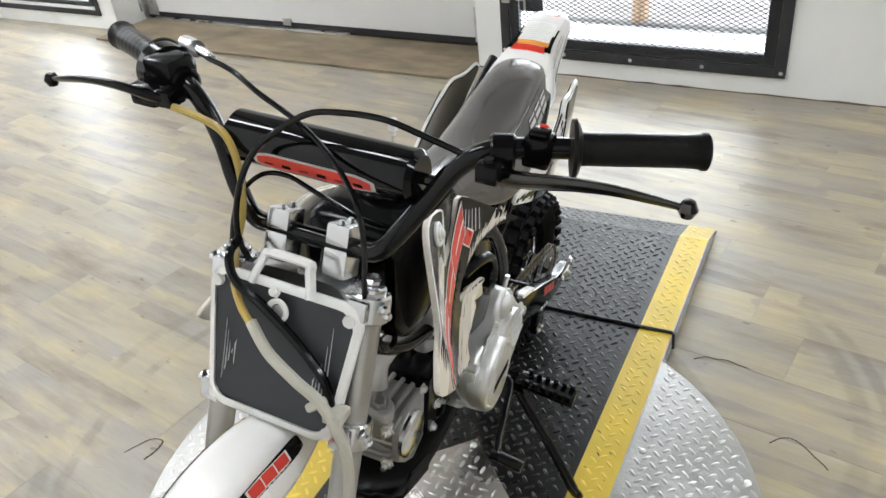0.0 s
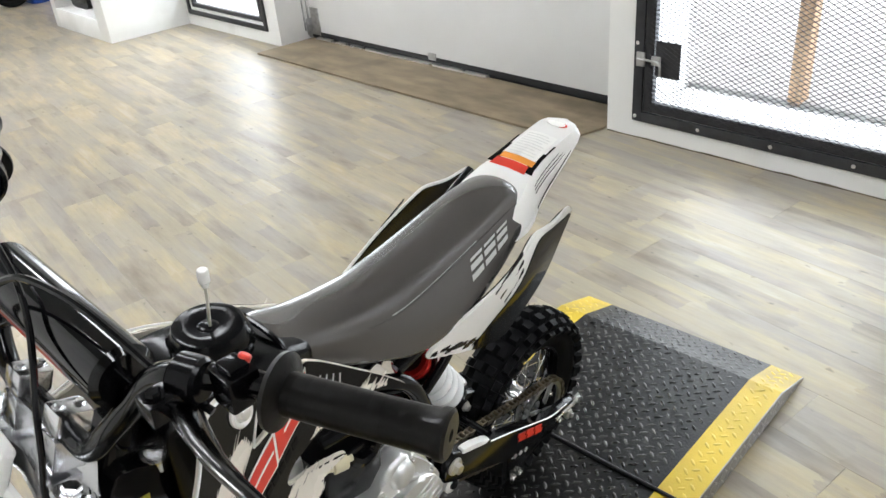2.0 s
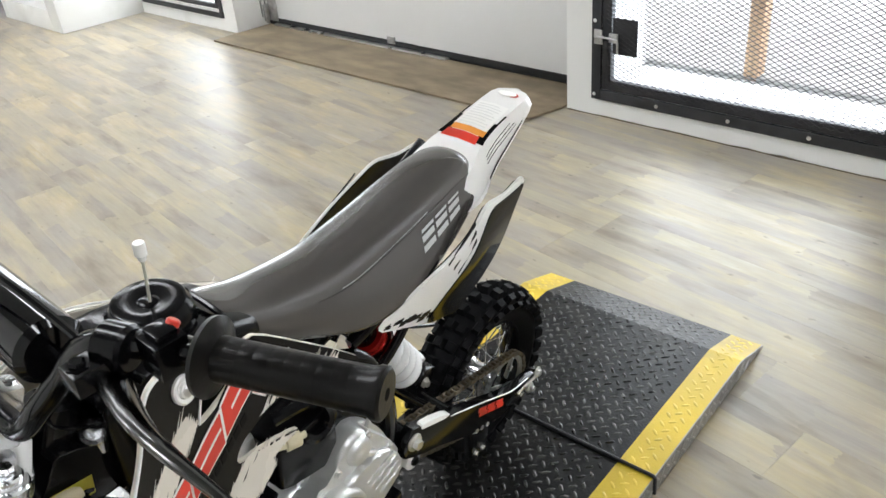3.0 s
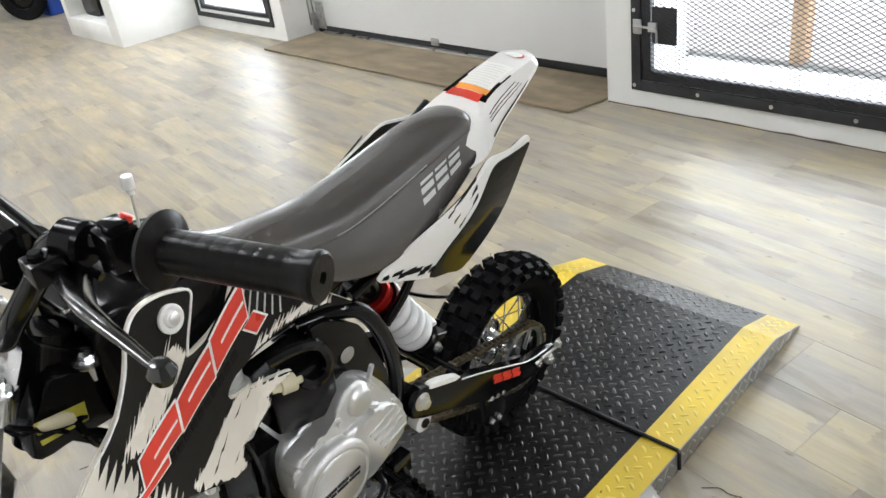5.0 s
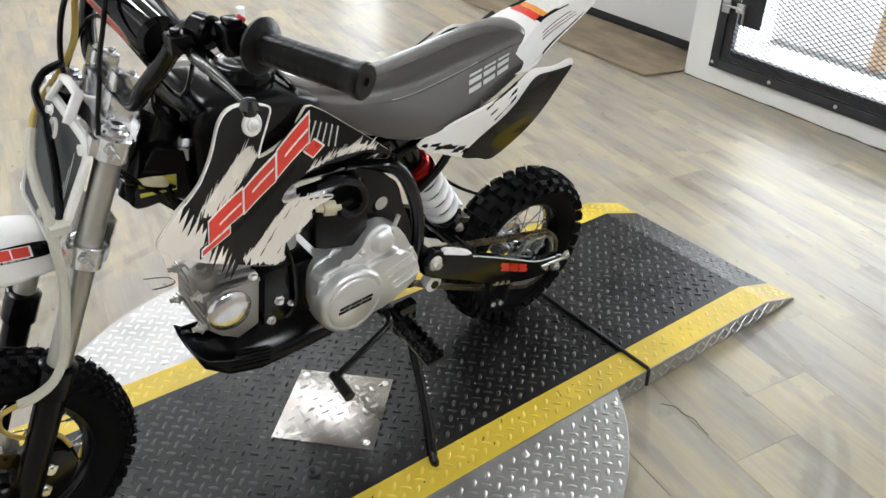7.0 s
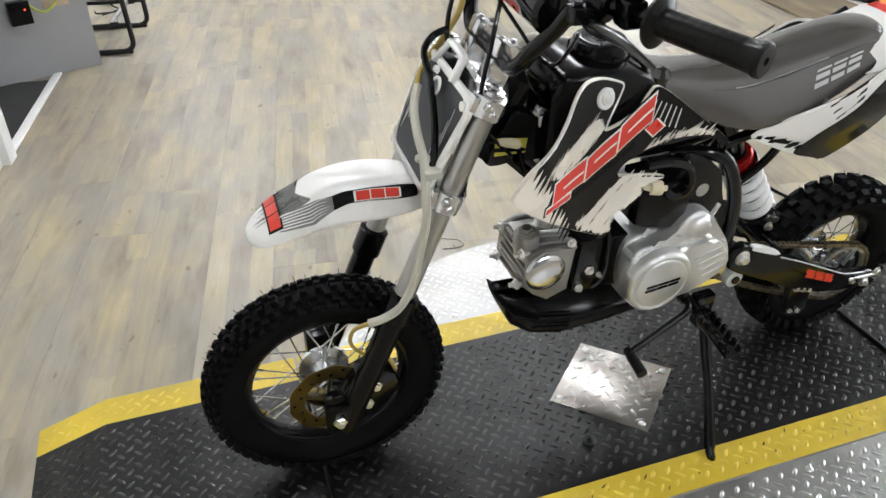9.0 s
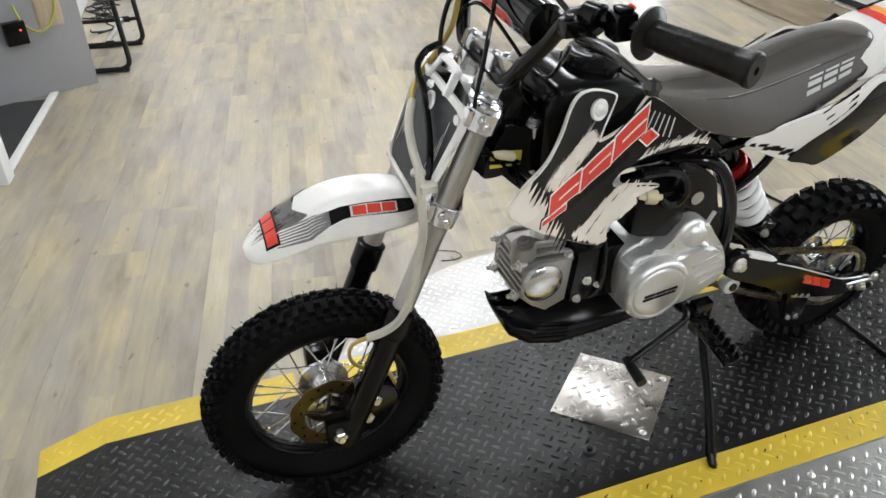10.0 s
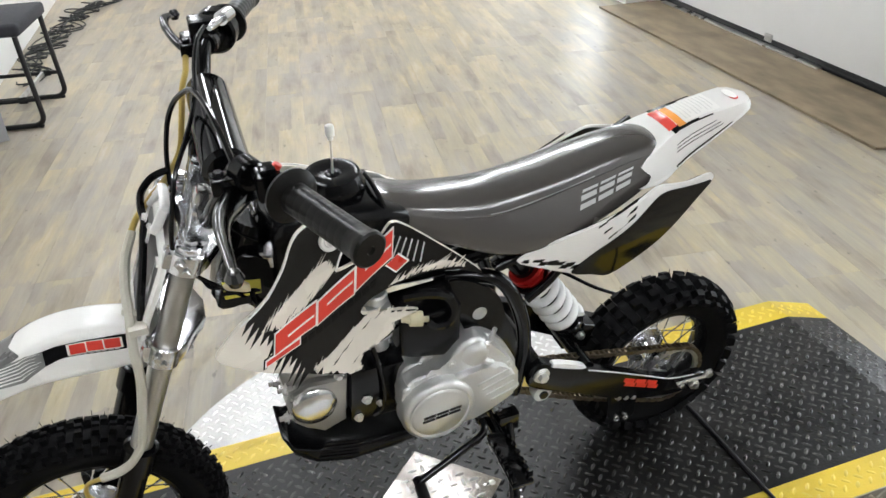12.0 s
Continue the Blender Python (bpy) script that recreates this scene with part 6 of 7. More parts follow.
for s in (1, -1):
    b = bm_new()
    for k, (f0, f1, x1) in enumerate(((0.30, 0.25, 0.045), (0.40, 0.42, 0.035), (0.50, 0.58, 0.03), (0.90, 0.86, 0.012))):

        def flank(x, f):
            i = max(n for n in range(len(FEN) - 1) if FEN[n][0] >= x)
            t = (FEN[i][0] - x) / (FEN[i][0] - FEN[i + 1][0])
            w, z, d = (FEN[i][n] + (FEN[i + 1][n] - FEN[i][n]) * t for n in (1, 2, 3))
            return Vector((x, FC + s * (w + 0.24 * d * f + 0.0012), z - d * f))
        wd = 0.028 if k < 3 else 0.07
        loft(b, [[flank(0.122 + (x1 - 0.122) * n / 8, f0 + (f1 - f0) * n / 8), flank(0.122 + (x1 - 0.122) * n / 8, f0 + (f1 - f0) * n / 8 + wd)] for n in range(9)], caps=False, ring=False)
    tagged(part("side_line", b, M_BLACKPLA, rf, smooth=False), kind="stuff")
    b = bm_new()
    for x0, x1, q0, q1 in ((0.126, 0.10, 0.62, 0.99), (0.10, 0.075, 0.80, 0.99), (0.085, 0.050, 0.90, 0.99)):
        fen_quad(b, x0, x1, s * q0, s * q1, 0.0005)
    tagged(part("black_tear", b, M_BLACKPLA, rf, smooth=False), kind="stuff")

# ---- frame
b = bm_new()
tube(b, spline([(0.815, 0, 0.745), (0.76, 0, 0.66), (0.66, 0, 0.60), (0.52, 0, 0.585), (0.42, 0, 0.60)], 5), 0.020, 14)
tube(b, [(0.859, 0, 0.628), (0.808, 0, 0.755)], 0.027, 18)
for s in (1, -1):
    tube(b, spline([(0.52, s * 0.03, 0.58), (0.44, s * 0.06, 0.575), (0.40, s * 0.072, 0.50), (0.385, s * 0.072, 0.40), (0.40, s * 0.070, 0.30)], 5), 0.013, 12)
    tube(b, spline([(0.44, s * 0.055, 0.595), (0.34, s * 0.062, 0.63), (0.24, s * 0.062, 0.69), (0.14, s * 0.05, 0.755)], 5), 0.010, 10)
    tube(b, spline([(0.375, s * 0.050, 0.500), (0.325, s * 0.056, 0.55), (0.27, s * 0.060, 0.655)], 5), 0.008, 10)
    tube(b, spline([(0.84, s * 0.02, 0.64), (0.76, s * 0.045, 0.57), (0.66, s * 0.05, 0.53), (0.56, s * 0.055, 0.535)], 5), 0.010, 10)
part("frame", b, M_BLACKMET, bike, "gloss black tubular steel frame")
for s in (1, -1):
    b = bm_new()
    outer = smooth_outline([(0.535, 0.598), (0.505, 0.600), (0.446, 0.556), (0.428, 0.505), (0.404, 0.440), (0.395, 0.345), (0.425, 0.340), (0.445, 0.430), (0.488, 0.466), (0.516, 0.530)], 3)
    prism(b, outer, s * 0.066, s * 0.073, 0.0015)
    gp = part("gusset_plate", b, M_BLACKMET, bike, "black frame gusset plate")
    b = bm_new()
    lathe(b, [(0, 0), (0.012, 0), (0.013, 0.001), (0.010, 0.0015), (0, 0.0008)], axis_m((0.476, s * 0.0735, 0.522), (0, s, 0)), 20)
    part("gusset_hole", b, M_GALV, gp, "grey round hole plug")
# boxed headstock gusset with its sticker, wiring and bolt
b = bm_new()
prism(b, smooth_outline([(0.880, 0.640), (0.846, 0.636), (0.790, 0.633), (0.755, 0.640), (0.752, 0.690), (0.790, 0.700), (0.828, 0.722), (0.850, 0.712)], 3), -0.041, 0.041, 0.005)
headstock = part("headstock_gusset", b, M_BLACKMET, bike, "gloss black boxed headstock gusset")
b = bm_new()
prism(b, [(0.868, 0.684), (0.814, 0.675), (0.816, 0.650), (0.868, 0.653)], 0.0412, 0.0420)
part("sticker", b, M_YTAG, headstock, "yellow sticker", smooth=False)
b = bm_new()
prism(b, [(0.870, 0.668), (0.824, 0.662), (0.816, 0.657), (0.817, 0.653), (0.870, 0.661)], 0.0421, 0.0428)
part("sticker_print", b, M_BLACKPLA, headstock, "dark print band", smooth=False)
b = bm_new()
loft(b, [[(x, 0.050 + r * 0.8 * math.cos(a), z + r * math.sin(a)) for a in [2 * math.pi * k / 12 for k in range(12)]] for x, z, r in ((0.868, 0.683, 0.003), (0.862, 0.682, 0.0065), (0.845, 0.677, 0.0085), (0.836, 0.674, 0.0085), (0.831, 0.672, 0.006))])
part("wire_connector", b, M_CREAM, bike, "cream wiring connector")
cable("connector_wire", [(0.868, 0.050, 0.683), (0.885, 0.050, 0.688), (0.893, 0.040, 0.700)], 0.0028, M_BLACKMET, "black wire")
b = bm_new()
ax = axis_m((0.793, 0.034, 0.716), (0.05, 0.25, 1))
disc(b, (0.792, 0.032, 0.690), (0, 0.1, 1), 0.010, 0.027)
lathe(b, [(0, 0), (0.0165, 0), (0.0165, 0.002), (0.012, 0.003), (0.012, 0.0045), (0, 0.0045)], ax, 28)
lathe(b, [(0, 0.004), (0.0088, 0.004), (0.0088, 0.0105), (0.0075, 0.0115), (0, 0.0115)], ax, 6)
part("stem_bolt", b, M_CHROME, bike, "bright bolt with washer")
cable("drain_hose", [(0.829, 0.045, 0.660), (0.827, 0.055, 0.642), (0.820, 0.057, 0.624), (0.804, 0.058, 0.611), (0.788, 0.057, 0.613), (0.775, 0.050, 0.628)], 0.0042, M_BLACKMET, "black looped hose")

# ---- engine
EN = Matrix.Translation((0.012, 0.006, 0.012))


def epart(name, bm, material, parent, label="", smooth=True, angle=38):
    """A part of the engine block."""
    bm.transform(EN)
    return part(name, bm, material, parent, label, smooth, angle)


b = bm_new()
CASE = smooth_outline([(0.614, 0.400), (0.606, 0.436), (0.585, 0.448), (0.555, 0.448), (0.520, 0.462), (0.475, 0.484), (0.430, 0.450), (0.398, 0.390), (0.396, 0.350), (0.430, 0.325), (0.490, 0.300), (0.545, 0.285), (0.588, 0.298), (0.610, 0.345)], 3)
prism(b, CASE, -0.075, 0.082, 0.010, seg=3)
epart("engine_case", b, M_CASTALU, bike, "cast aluminium engine case")
# outer cover: a drum in front, a ridged lobe behind it
CVX, CVZ = 0.573, 0.388
b = bm_new()
COV = smooth_outline([(0.634, 0.392), (0.630, 0.430), (0.612, 0.453), (0.578, 0.461), (0.548, 0.480), (0.526, 0.503), (0.497, 0.509), (0.470, 0.485), (0.427, 0.424), (0.415, 0.376), (0.440, 0.352), (0.478, 0.333), (0.530, 0.322), (0.580, 0.318), (0.616, 0.342)], 3)
prism(b, COV, 0.082, 0.118, 0.009, seg=3)
LOBE = smooth_outline([(0.545, 0.436), (0.508, 0.448), (0.470, 0.448), (0.439, 0.428), (0.427, 0.400), (0.422, 0.378), (0.450, 0.359), (0.490, 0.340), (0.540, 0.335)], 4)
prism(b, LOBE, 0.112, 0.130, 0.008, seg=3)
lathe(b, [(0, 0.026), (0.047, 0.026), (0.050, 0.0245), (0.0515, 0.0225), (0.0535, 0.0225), (0.056, 0.0245), (0.060, 0.0235), (0.0635, 0.019), (0.065, 0.012), (0.066, -0.01)], axis_m((CVX, 0.116, CVZ), (0, 1, 0)), 56)
lathe(b, [(0, 0.024), (0.014, 0.024), (0.021, 0.020), (0.025, 0.012), (0.026, -0.01)], axis_m((0.502, 0.104, 0.478), (0, 1, 0)), 28)
cover = part("clutch_cover", b, M_CASTALU, bike, "round satin aluminium engine cover", angle=50)
for k in range(4):
    m = Matrix.Translation((0.473 - 0.0075 * k, 0.1295, 0.424 - 0.0155 * k)) @ Matrix.Rotation(radians(17), 4, "Y")
    b = bm_new()
    box(b, -0.030 + 0.002 * k, 0.030 - 0.001 * k, 0, 0.0035, -0.0026, 0.0026, 0.0016, m)
    part("cast_ridge", b, M_CASTALU, cover)
b = bm_new()
for k in range(3):
    for j in range(2):
        m = Matrix.Translation((CVX + 0.023 - 0.023 * k - 0.002 * j, 0.1420, CVZ - 0.008 + 0.0016 * k + 0.0080 * j)) @ Matrix.Rotation(radians(4), 4, "Y")
        box(b, -0.0120, 0.0095, 0, 0.0008, -0.0032, 0.0024, 0, m)
part("cover_print", b, M_BLACKPLA, cover, "dark print bars", smooth=False)
b = bm_new()
box(b, -0.020, 0.020, 0, 0.0008, -0.010, 0.010, 0, Matrix.Translation((0.590, 0.1178, 0.4460)) @ Matrix.Rotation(radians(8), 4, "Y"))
part("case_label", b, M_LIGHTGREY, cover, "pale rating label", smooth=False)
for x, z in ((0.545, 0.471), (0.482, 0.490), (0.440, 0.432), (0.424, 0.372), (0.622, 0.436), (0.618, 0.352)):
    b = bm_new()
    disc(b, (x, 0.084, z), (0, 1, 0), 0.0085, 0.036, 0.003, 14)
    part("screw_boss", b, M_CASTALU, cover)
for x, z in ((0.545, 0.471), (0.482, 0.490), (0.440, 0.432)):
    b = bm_new()
    bolt(b, (x, 0.119, z), (0, 1, 0), 0.0052, 0.005)
    part("cover_screw", b, M_SCREW, cover, "zinc screw")
b = bm_new()
tube(b, [(0.470, 0.104, 0.484), (0.463, 0.108, 0.512)], 0.004, 8)
part("drain_pin", b, M_SCREW, cover, "small zinc pin")
b = bm_new()
tube(b, spline([(0.500, 0.112, 0.468), (0.490, 0.120, 0.462), (0.476, 0.120, 0.452), (0.468, 0.112, 0.444)], 4), 0.0055, 8)
part("cable_clip", b, M_CASTALU, cover, "cast cable clip")
# cylinder, head
CY = Matrix.Translation((0.650, 0.004, 0.407)) @ Matrix.Rotation(radians(-4), 4, "Y")
b = bm_new()
box(b, -0.040, 0.055, -0.052, 0.066, -0.062, 0.052, 0.004, CY)
part("cylinder", b, M_BLACKMET, bike, "black painted cylinder")
b = bm_new()
box(b, 0.055, 0.146, -0.045, 0.050, -0.048, 0.036, 0.008, CY)
prism(b, [(0.062, -0.055), (0.100, -0.072), (0.130, -0.052), (0.150, -0.035), (0.150, 0.024), (0.126, 0.040), (0.062, 0.040)], 0.048, 0.062, 0.004, CY)
prism(b, [(0.062, -0.055), (0.100, -0.072), (0.130, -0.052), (0.150, -0.035), (0.150, 0.024), (0.126, 0.040), (0.062, 0.040)], -0.060, -0.044, 0.004, CY)
head = part("cylinder_head", b, M_HEAD, bike, "cast aluminium cylinder head")
for k in range(4):
    b = bm_new()
    tube(b, spline([CY @ Vector((0.060, 0.056 - 0.016 * k, 0.036 + 0.004 * k)), CY @ Vector((0.110, 0.055 - 0.016 * k, 0.038 + 0.004 * k)), CY @ Vector((0.140, 0.050 - 0.016 * k, 0.030 + 0.004 * k)), CY @ Vector((0.150, 0.046 - 0.016 * k, 0.014))], 4), 0.0042, 8)
    part("fin", b, M_HEAD, head)
for k in range(6):
    b = bm_new()
    z = -0.043 + 0.0138 * k
    box(b, 0.140, 0.153, -0.046, 0.048, z, z + 0.0045, 0.0015, CY)
    part("fin", b, M_HEAD, head)
b = bm_new()
lathe(b, [(0.032, 0), (0.0375, 0.0), (0.0375, 0.006), (0.034, 0.010), (0.022, 0.0130), (0, 0.0140)], CY @ axis_m((0.117, 0.061, -0.002), (0, 1, 0)), 40)
part("head_cap", b, M_CHROME, head, "polished round head cap")
b = bm_new()
lathe(b, [(0, 0.034), (0.012, 0.034), (0.019, 0.030), (0.022, 0.022), (0.0225, 0.0), (0.0225, -0.02)], axis_m((0.786, 0.026, 0.450), (0.15, 0.15, 1)), 28)
valve_cap = part("valve_cap", b, M_HEAD, head, "cast round valve cap")
b = bm_new()
bolt(b, Vector((0.786, 0.026, 0.450)) + Vector((0.15, 0.15, 1)).normalized() * 0.034, (0.15, 0.15, 1), 0.010, 0.008)
part("cap_hexagon", b, M_HEAD, valve_cap)
for y, z in ((0.045, 0.030), (0.045, -0.035), (-0.040, 0.030), (-0.040, -0.035)):
    b = bm_new()
    tube(b, [CY @ Vector((0.142, y, z)), CY @ Vector((0.172, y, z))], 0.0042, 8)
    bolt(b, CY @ Vector((0.157, y, z)), (1, 0, 0.1), 0.0075, 0.007)
    part("head_stud", b, M_SCREW, head, "zinc stud and nut")
for x, y, z, r in ((0.075, 0.062, 0.052, 0.006), (0.142, 0.062, 0.012, 0.006), (0.028, 0.067, -0.014, 0.0065), (0.006, 0.067, -0.028, 0.0038), (0.042, 0.067, -0.052, 0.0060)):
    b = bm_new()
    bolt(b, CY @ Vector((x, y, z)), (0, 1, 0), r, 0.007)
    part("head_bolt", b, M_SCREW, head, "zinc bolt")
b = bm_new()
tube(b, spline([CY @ Vector((0.10, 0.0, 0.05)), (0.73, 0.0, 0.500), (0.69, 0.015, 0.525), (0.655, 0.03, 0.53), (0.62, 0.035, 0.53)], 5), [0.016] * 21, 12)
part("intake_pipe", b, M_CASTALU, bike, "cast intake manifold")
b = bm_new()
box(b, 0.620, 0.665, 0.005, 0.060, 0.505, 0.575, 0.010)
disc(b, (0.642, 0.033, 0.570), (0, 0, 1), 0.020, 0.020, 0.003)
disc(b, (0.642, 0.033, 0.470), (0, 0, 1), 0.018, 0.036, 0.004)
part("carburettor", b, M_CASTALU, bike, "cast carburettor")
b = bm_new()
prism(b, [(0.624, 0.572), (0.624, 0.499), (0.606, 0.489), (0.534, 0.470), (0.522, 0.484), (0.520, 0.575)], 0.020, 0.100, 0.006, seg=3)
part("air_box", b, M_BLACKPLA, bike, "black plastic air box")
b = bm_new()
tube(b, [(0.619, 0.089, 0.571), (0.607, 0.092, 0.569), (0.606, 0.092, 0.569), (0.586, 0.096, 0.566), (0.585, 0.096, 0.566), (0.576, 0.098, 0.565)], [0.009, 0.009, 0.0125, 0.0125, 0.006, 0.006], 14)
part("fuel_filter", b, M_CREAM, bike, "cream nylon fuel filter")
cable("breather_pipe", [(0.578, 0.100, 0.562), (0.566, 0.104, 0.552), (0.545, 0.106, 0.554), (0.535, 0.105, 0.574), (0.545, 0.101, 0.602), (0.575, 0.096, 0.614), (0.612, 0.085, 0.610)], 0.0085, M_BLACKMET, "black rubber hose")
cable("ignition_lead", [(0.665, 0.062, 0.52), (0.655, 0.075, 0.47), (0.650, 0.078, 0.41), (0.655, 0.074, 0.365), (0.668, 0.07, 0.35)], 0.004, M_BLACKMET, "black ignition lead")
# exhaust hidden behind the engine
b = bm_new()
tube(b, spline([CY @ Vector((0.10, -0.01, -0.05)), (0.735, -0.05, 0.32), (0.66, -0.10, 0.31), (0.52, -0.115, 0.33), (0.40, -0.115, 0.42), (0.30, -0.11, 0.50)], 5), 0.014, 12)
part("exhaust_pipe", b, M_BLACKMET, bike, "black exhaust pipe")
# skid plate
b = bm_new()
SK = [(0.824, 0.312), (0.808, 0.274), (0.772, 0.248), (0.715, 0.234), (0.62, 0.234), (0.50, 0.242), (0.44, 0.262)]
rows_ = []
for k, (x, z) in enumerate(SK):
    w = (0.036, 0.047, 0.055, 0.060, 0.060, 0.056, 0.045)[k]
    u = (0.012, 0.030, 0.045, 0.05, 0.045, 0.03, 0.015)[k]
    rows_.append([(x, -w - 0.006, z + u), (x, -w, z + 0.008), (x, -w + 0.010, z), (x, 0, z - 0.002), (x, w - 0.010, z), (x, w, z + 0.008), (x, w + 0.006, z + u)])
loft(b, rows_, caps=False, ring=False)
sk = solid(part("skid_plate", b, M_BLACKPLA, bike, "black plastic skid plate"), 0.003)
for k in range(5):
    b = bm_new()
    z = 0.258 + 0.009 * k
    tube(b, [(0.770 - 0.003 * k, 0.0575 + 0.0009 * k, z + 0.012), (0.700, 0.0655 + 0.0003 * k, z + 0.001)], 0.0036, 6)
    part("louvre", b, M_BLACKPLA, sk)

# ---- rear suspension and drive
b = bm_new()
for s in (1, -1):
    prism(b, smooth_outline([(0.384, 0.335), (0.368, 0.384), (0.337, 0.374), (0.200, 0.303), (0.060, 0.231), (-0.020, 0.216), (-0.034, 0.203), (-0.026, 0.186), (0.060, 0.184), (0.180, 0.222), (0.290, 0.285)], 3), s * 0.083, s * 0.103, 0.004)
tube(b, [(0.362, -0.10, 0.350), (0.362, 0.10, 0.350)], 0.020, 14)
tube(b, [(0.255, -0.09, 0.325), (0.255, 0.09, 0.325)], 0.014, 12)
prism(b, [(0.27, 0.315), (0.225, 0.365), (0.200, 0.355), (0.215, 0.305)], -0.022, 0.022, 0.004)
swing = part("swingarm", b, M_BLACKMET, bike, "gloss black swingarm")
b = bm_new()
for k in range(3):
    for j in range(2):
        x, z = 0.176 - 0.0285 * k - 0.003 * j, 0.268 - 0.0135 * k - 0.0125 * j
        prism(b, [(x, z), (x - 0.025, z - 0.012), (x - 0.028, z - 0.003), (x - 0.003, z + 0.009)], 0.103, 0.1038)
tagged(part("red_print", b, M_RED, swing, "red print blocks", smooth=False), kind="stuff")
b = bm_new()
prism(b, smooth_outline([(0.343, 0.374), (0.332, 0.379), (0.276, 0.351), (0.270, 0.345), (0.279, 0.344), (0.335, 0.369)], 3), 0.092, 0.1055, 0.002)
part("chain_slider", b, M_WHITEPLA, swing, "white nylon chain slider")
# highlight on the swingarm's top edge, modelled as a thin bright line
b = bm_new()
tube(b, spline([(0.262, 0.1035, 0.333), (0.200, 0.1035, 0.3035), (0.120, 0.1035, 0.262), (0.060, 0.1035, 0.232), (0.0, 0.1035, 0.220)], 4), 0.0014, 6)
part("bright_edge", b, M_GALV, swing, "modelled highlight along the top edge")
b = bm_new()
disc(b, (0.363, 0.103, 0.360), (0, 1, 0), 0.016, 0.004, 0.001)
bolt(b, (0.363, 0.106, 0.360), (0, 1, 0), 0.010, 0.010)
part("pivot_bolt", b, M_SCREW, swing, "zinc pivot bolt")
b = bm_new()
lathe(b, [(0.006, 0.012), (0.016, 0.012), (0.019, 0.010), (0.019, -0.010), (0.016, -0.012), (0.006, -0.012)], axis_m((0.344, 0.076, 0.286), (0, 1, 0)), 26, closed=True)
roller = part("chain_roller", b, M_WHITEPLA, bike, "white chain tensioner roller")
b = bm_new()
disc(b, (0.344, 0.086, 0.286), (0, 1, 0), 0.009, 0.006, 0.001)
part("roller_bolt", b, M_BLACKMET, roller)
b = bm_new()
disc(b, (0, 0.104, RAZ), (0, 1, 0), 0.012, 0.010, 0.002, 6)
disc(b, (0, 0.114, RAZ), (0, 1, 0), 0.006, 0.006, 0.001)
tube(b, [(-0.045, 0.107, 0.206), (0.045, 0.107, 0.214)], 0.0035, 8)
bolt(b, (-0.035, 0.104, 0.212), (0, 1, 0), 0.008, 0.008)
bolt(b, (0.03, 0.104, 0.203), (0, 1, 0), 0.006, 0.008)
part("chain_adjuster", b, M_SCREW, swing, "zinc axle nut and chain adjuster")
b = bm_new()
prism(b, [(0.195, 0.235), (0.130, 0.215), (0.128, 0.150), (0.145, 0.138), (0.185, 0.150)], 0.082, 0.098, 0.003)
guide = part("chain_guide", b, M_BLACKMET, bike, "black chain guide")
for x, z in ((0.178, 0.222), (0.160, 0.216), (0.142, 0.210), (0.172, 0.155), (0.150, 0.150)):
    b = bm_new()
    bolt(b, (x, 0.098, z), (0, 1, 0), 0.0055, 0.006)
    part("guide_bolt", b, M_SCREW, guide, "zinc bolt")
# sprocket
b = bm_new()
n = 74
R1 = [0.0745 if k % 2 else 0.0690 for k in range(n)]
SP = lambda r, k, y: (RAX + r * math.cos(2 * math.pi * k / n), y, RAZ + r * math.sin(2 * math.pi * k / n))
lps = [[SP(R1[k], k, 0.060) for k in range(n)], [SP(R1[k], k, 0.066) for k in range(n)], [SP(0.060, k, 0.066) for k in range(n)], [SP(0.060, k, 0.060) for k in range(n)]]
loft(b, lps + [lps[0]], caps=False)
for k in range(4):
    a = 2 * math.pi * k / 4 + 0.5
    tube(b, [(RAX + 0.018 * math.cos(a), 0.063, RAZ + 0.018 * math.sin(a)), (RAX + 0.063 * math.cos(a), 0.063, RAZ + 0.063 * math.sin(a))], 0.010, 8, flat=0.3)
HUBM = (Matrix.Translation((RAX, 0, RAZ)) @ Matrix(((1, 0, 0, 0), (0, 0, 1, 0), (0, -1, 0, 0), (0, 0, 0, 1))) @ Matrix.Scale(-1, 4, (0, 0, 1)))
sprocket = part("rear_sprocket", b, M_GALV, bike, "steel rear sprocket")
b = bm_new()
lathe(b, [(0.012, 0.050), (0.034, 0.050), (0.034, 0.068), (0.012, 0.068)], HUBM, 24)
part("sprocket_hub", b, M_GALV, sprocket)
for k in range(4):
    b = bm_new()
    a = 2 * math.pi * k / 4 + 0.5
    bolt(b, (RAX + 0.040 * math.cos(a), 0.066, RAZ + 0.040 * math.sin(a)), (0, 1, 0), 0.006, 0.006)
    part("sprocket_bolt", b, M_SCREW, sprocket)
# chain
PATHC = []
r0, r1 = 0.026, 0.0725
c0, c1 = Vector((0.432, 0.350)), Vector((RAX, RAZ))
dirv = (c0 - c1).normalized()
nrm = Vector((-dirv.y, dirv.x))
for k in range(41):
    PATHC.append((c1 + nrm * r1).lerp(c0 + nrm * r0, k / 40))
for k in range(1, 8):
    a = math.pi * k / 8
    PATHC.append(c0 + (nrm * math.cos(a) + dirv * math.sin(a)) * r0)
for k in range(41):
    PATHC.append((c0 - nrm * r0).lerp(c1 - nrm * r1, k / 40) + Vector((0, -0.012 * math.sin(math.pi * k / 40))))
for k in range(1, 20):
    a = math.pi * k / 20
    PATHC.append(c1 + (-nrm * math.cos(a) - dirv * math.sin(a)) * r1)
L_ = [0.0]
closedp = PATHC + [PATHC[0]]
for p, q in zip(closedp, closedp[1:]):
    L_.append(L_[-1] + (q - p).length)
links = int(L_[-1] / 0.0127)


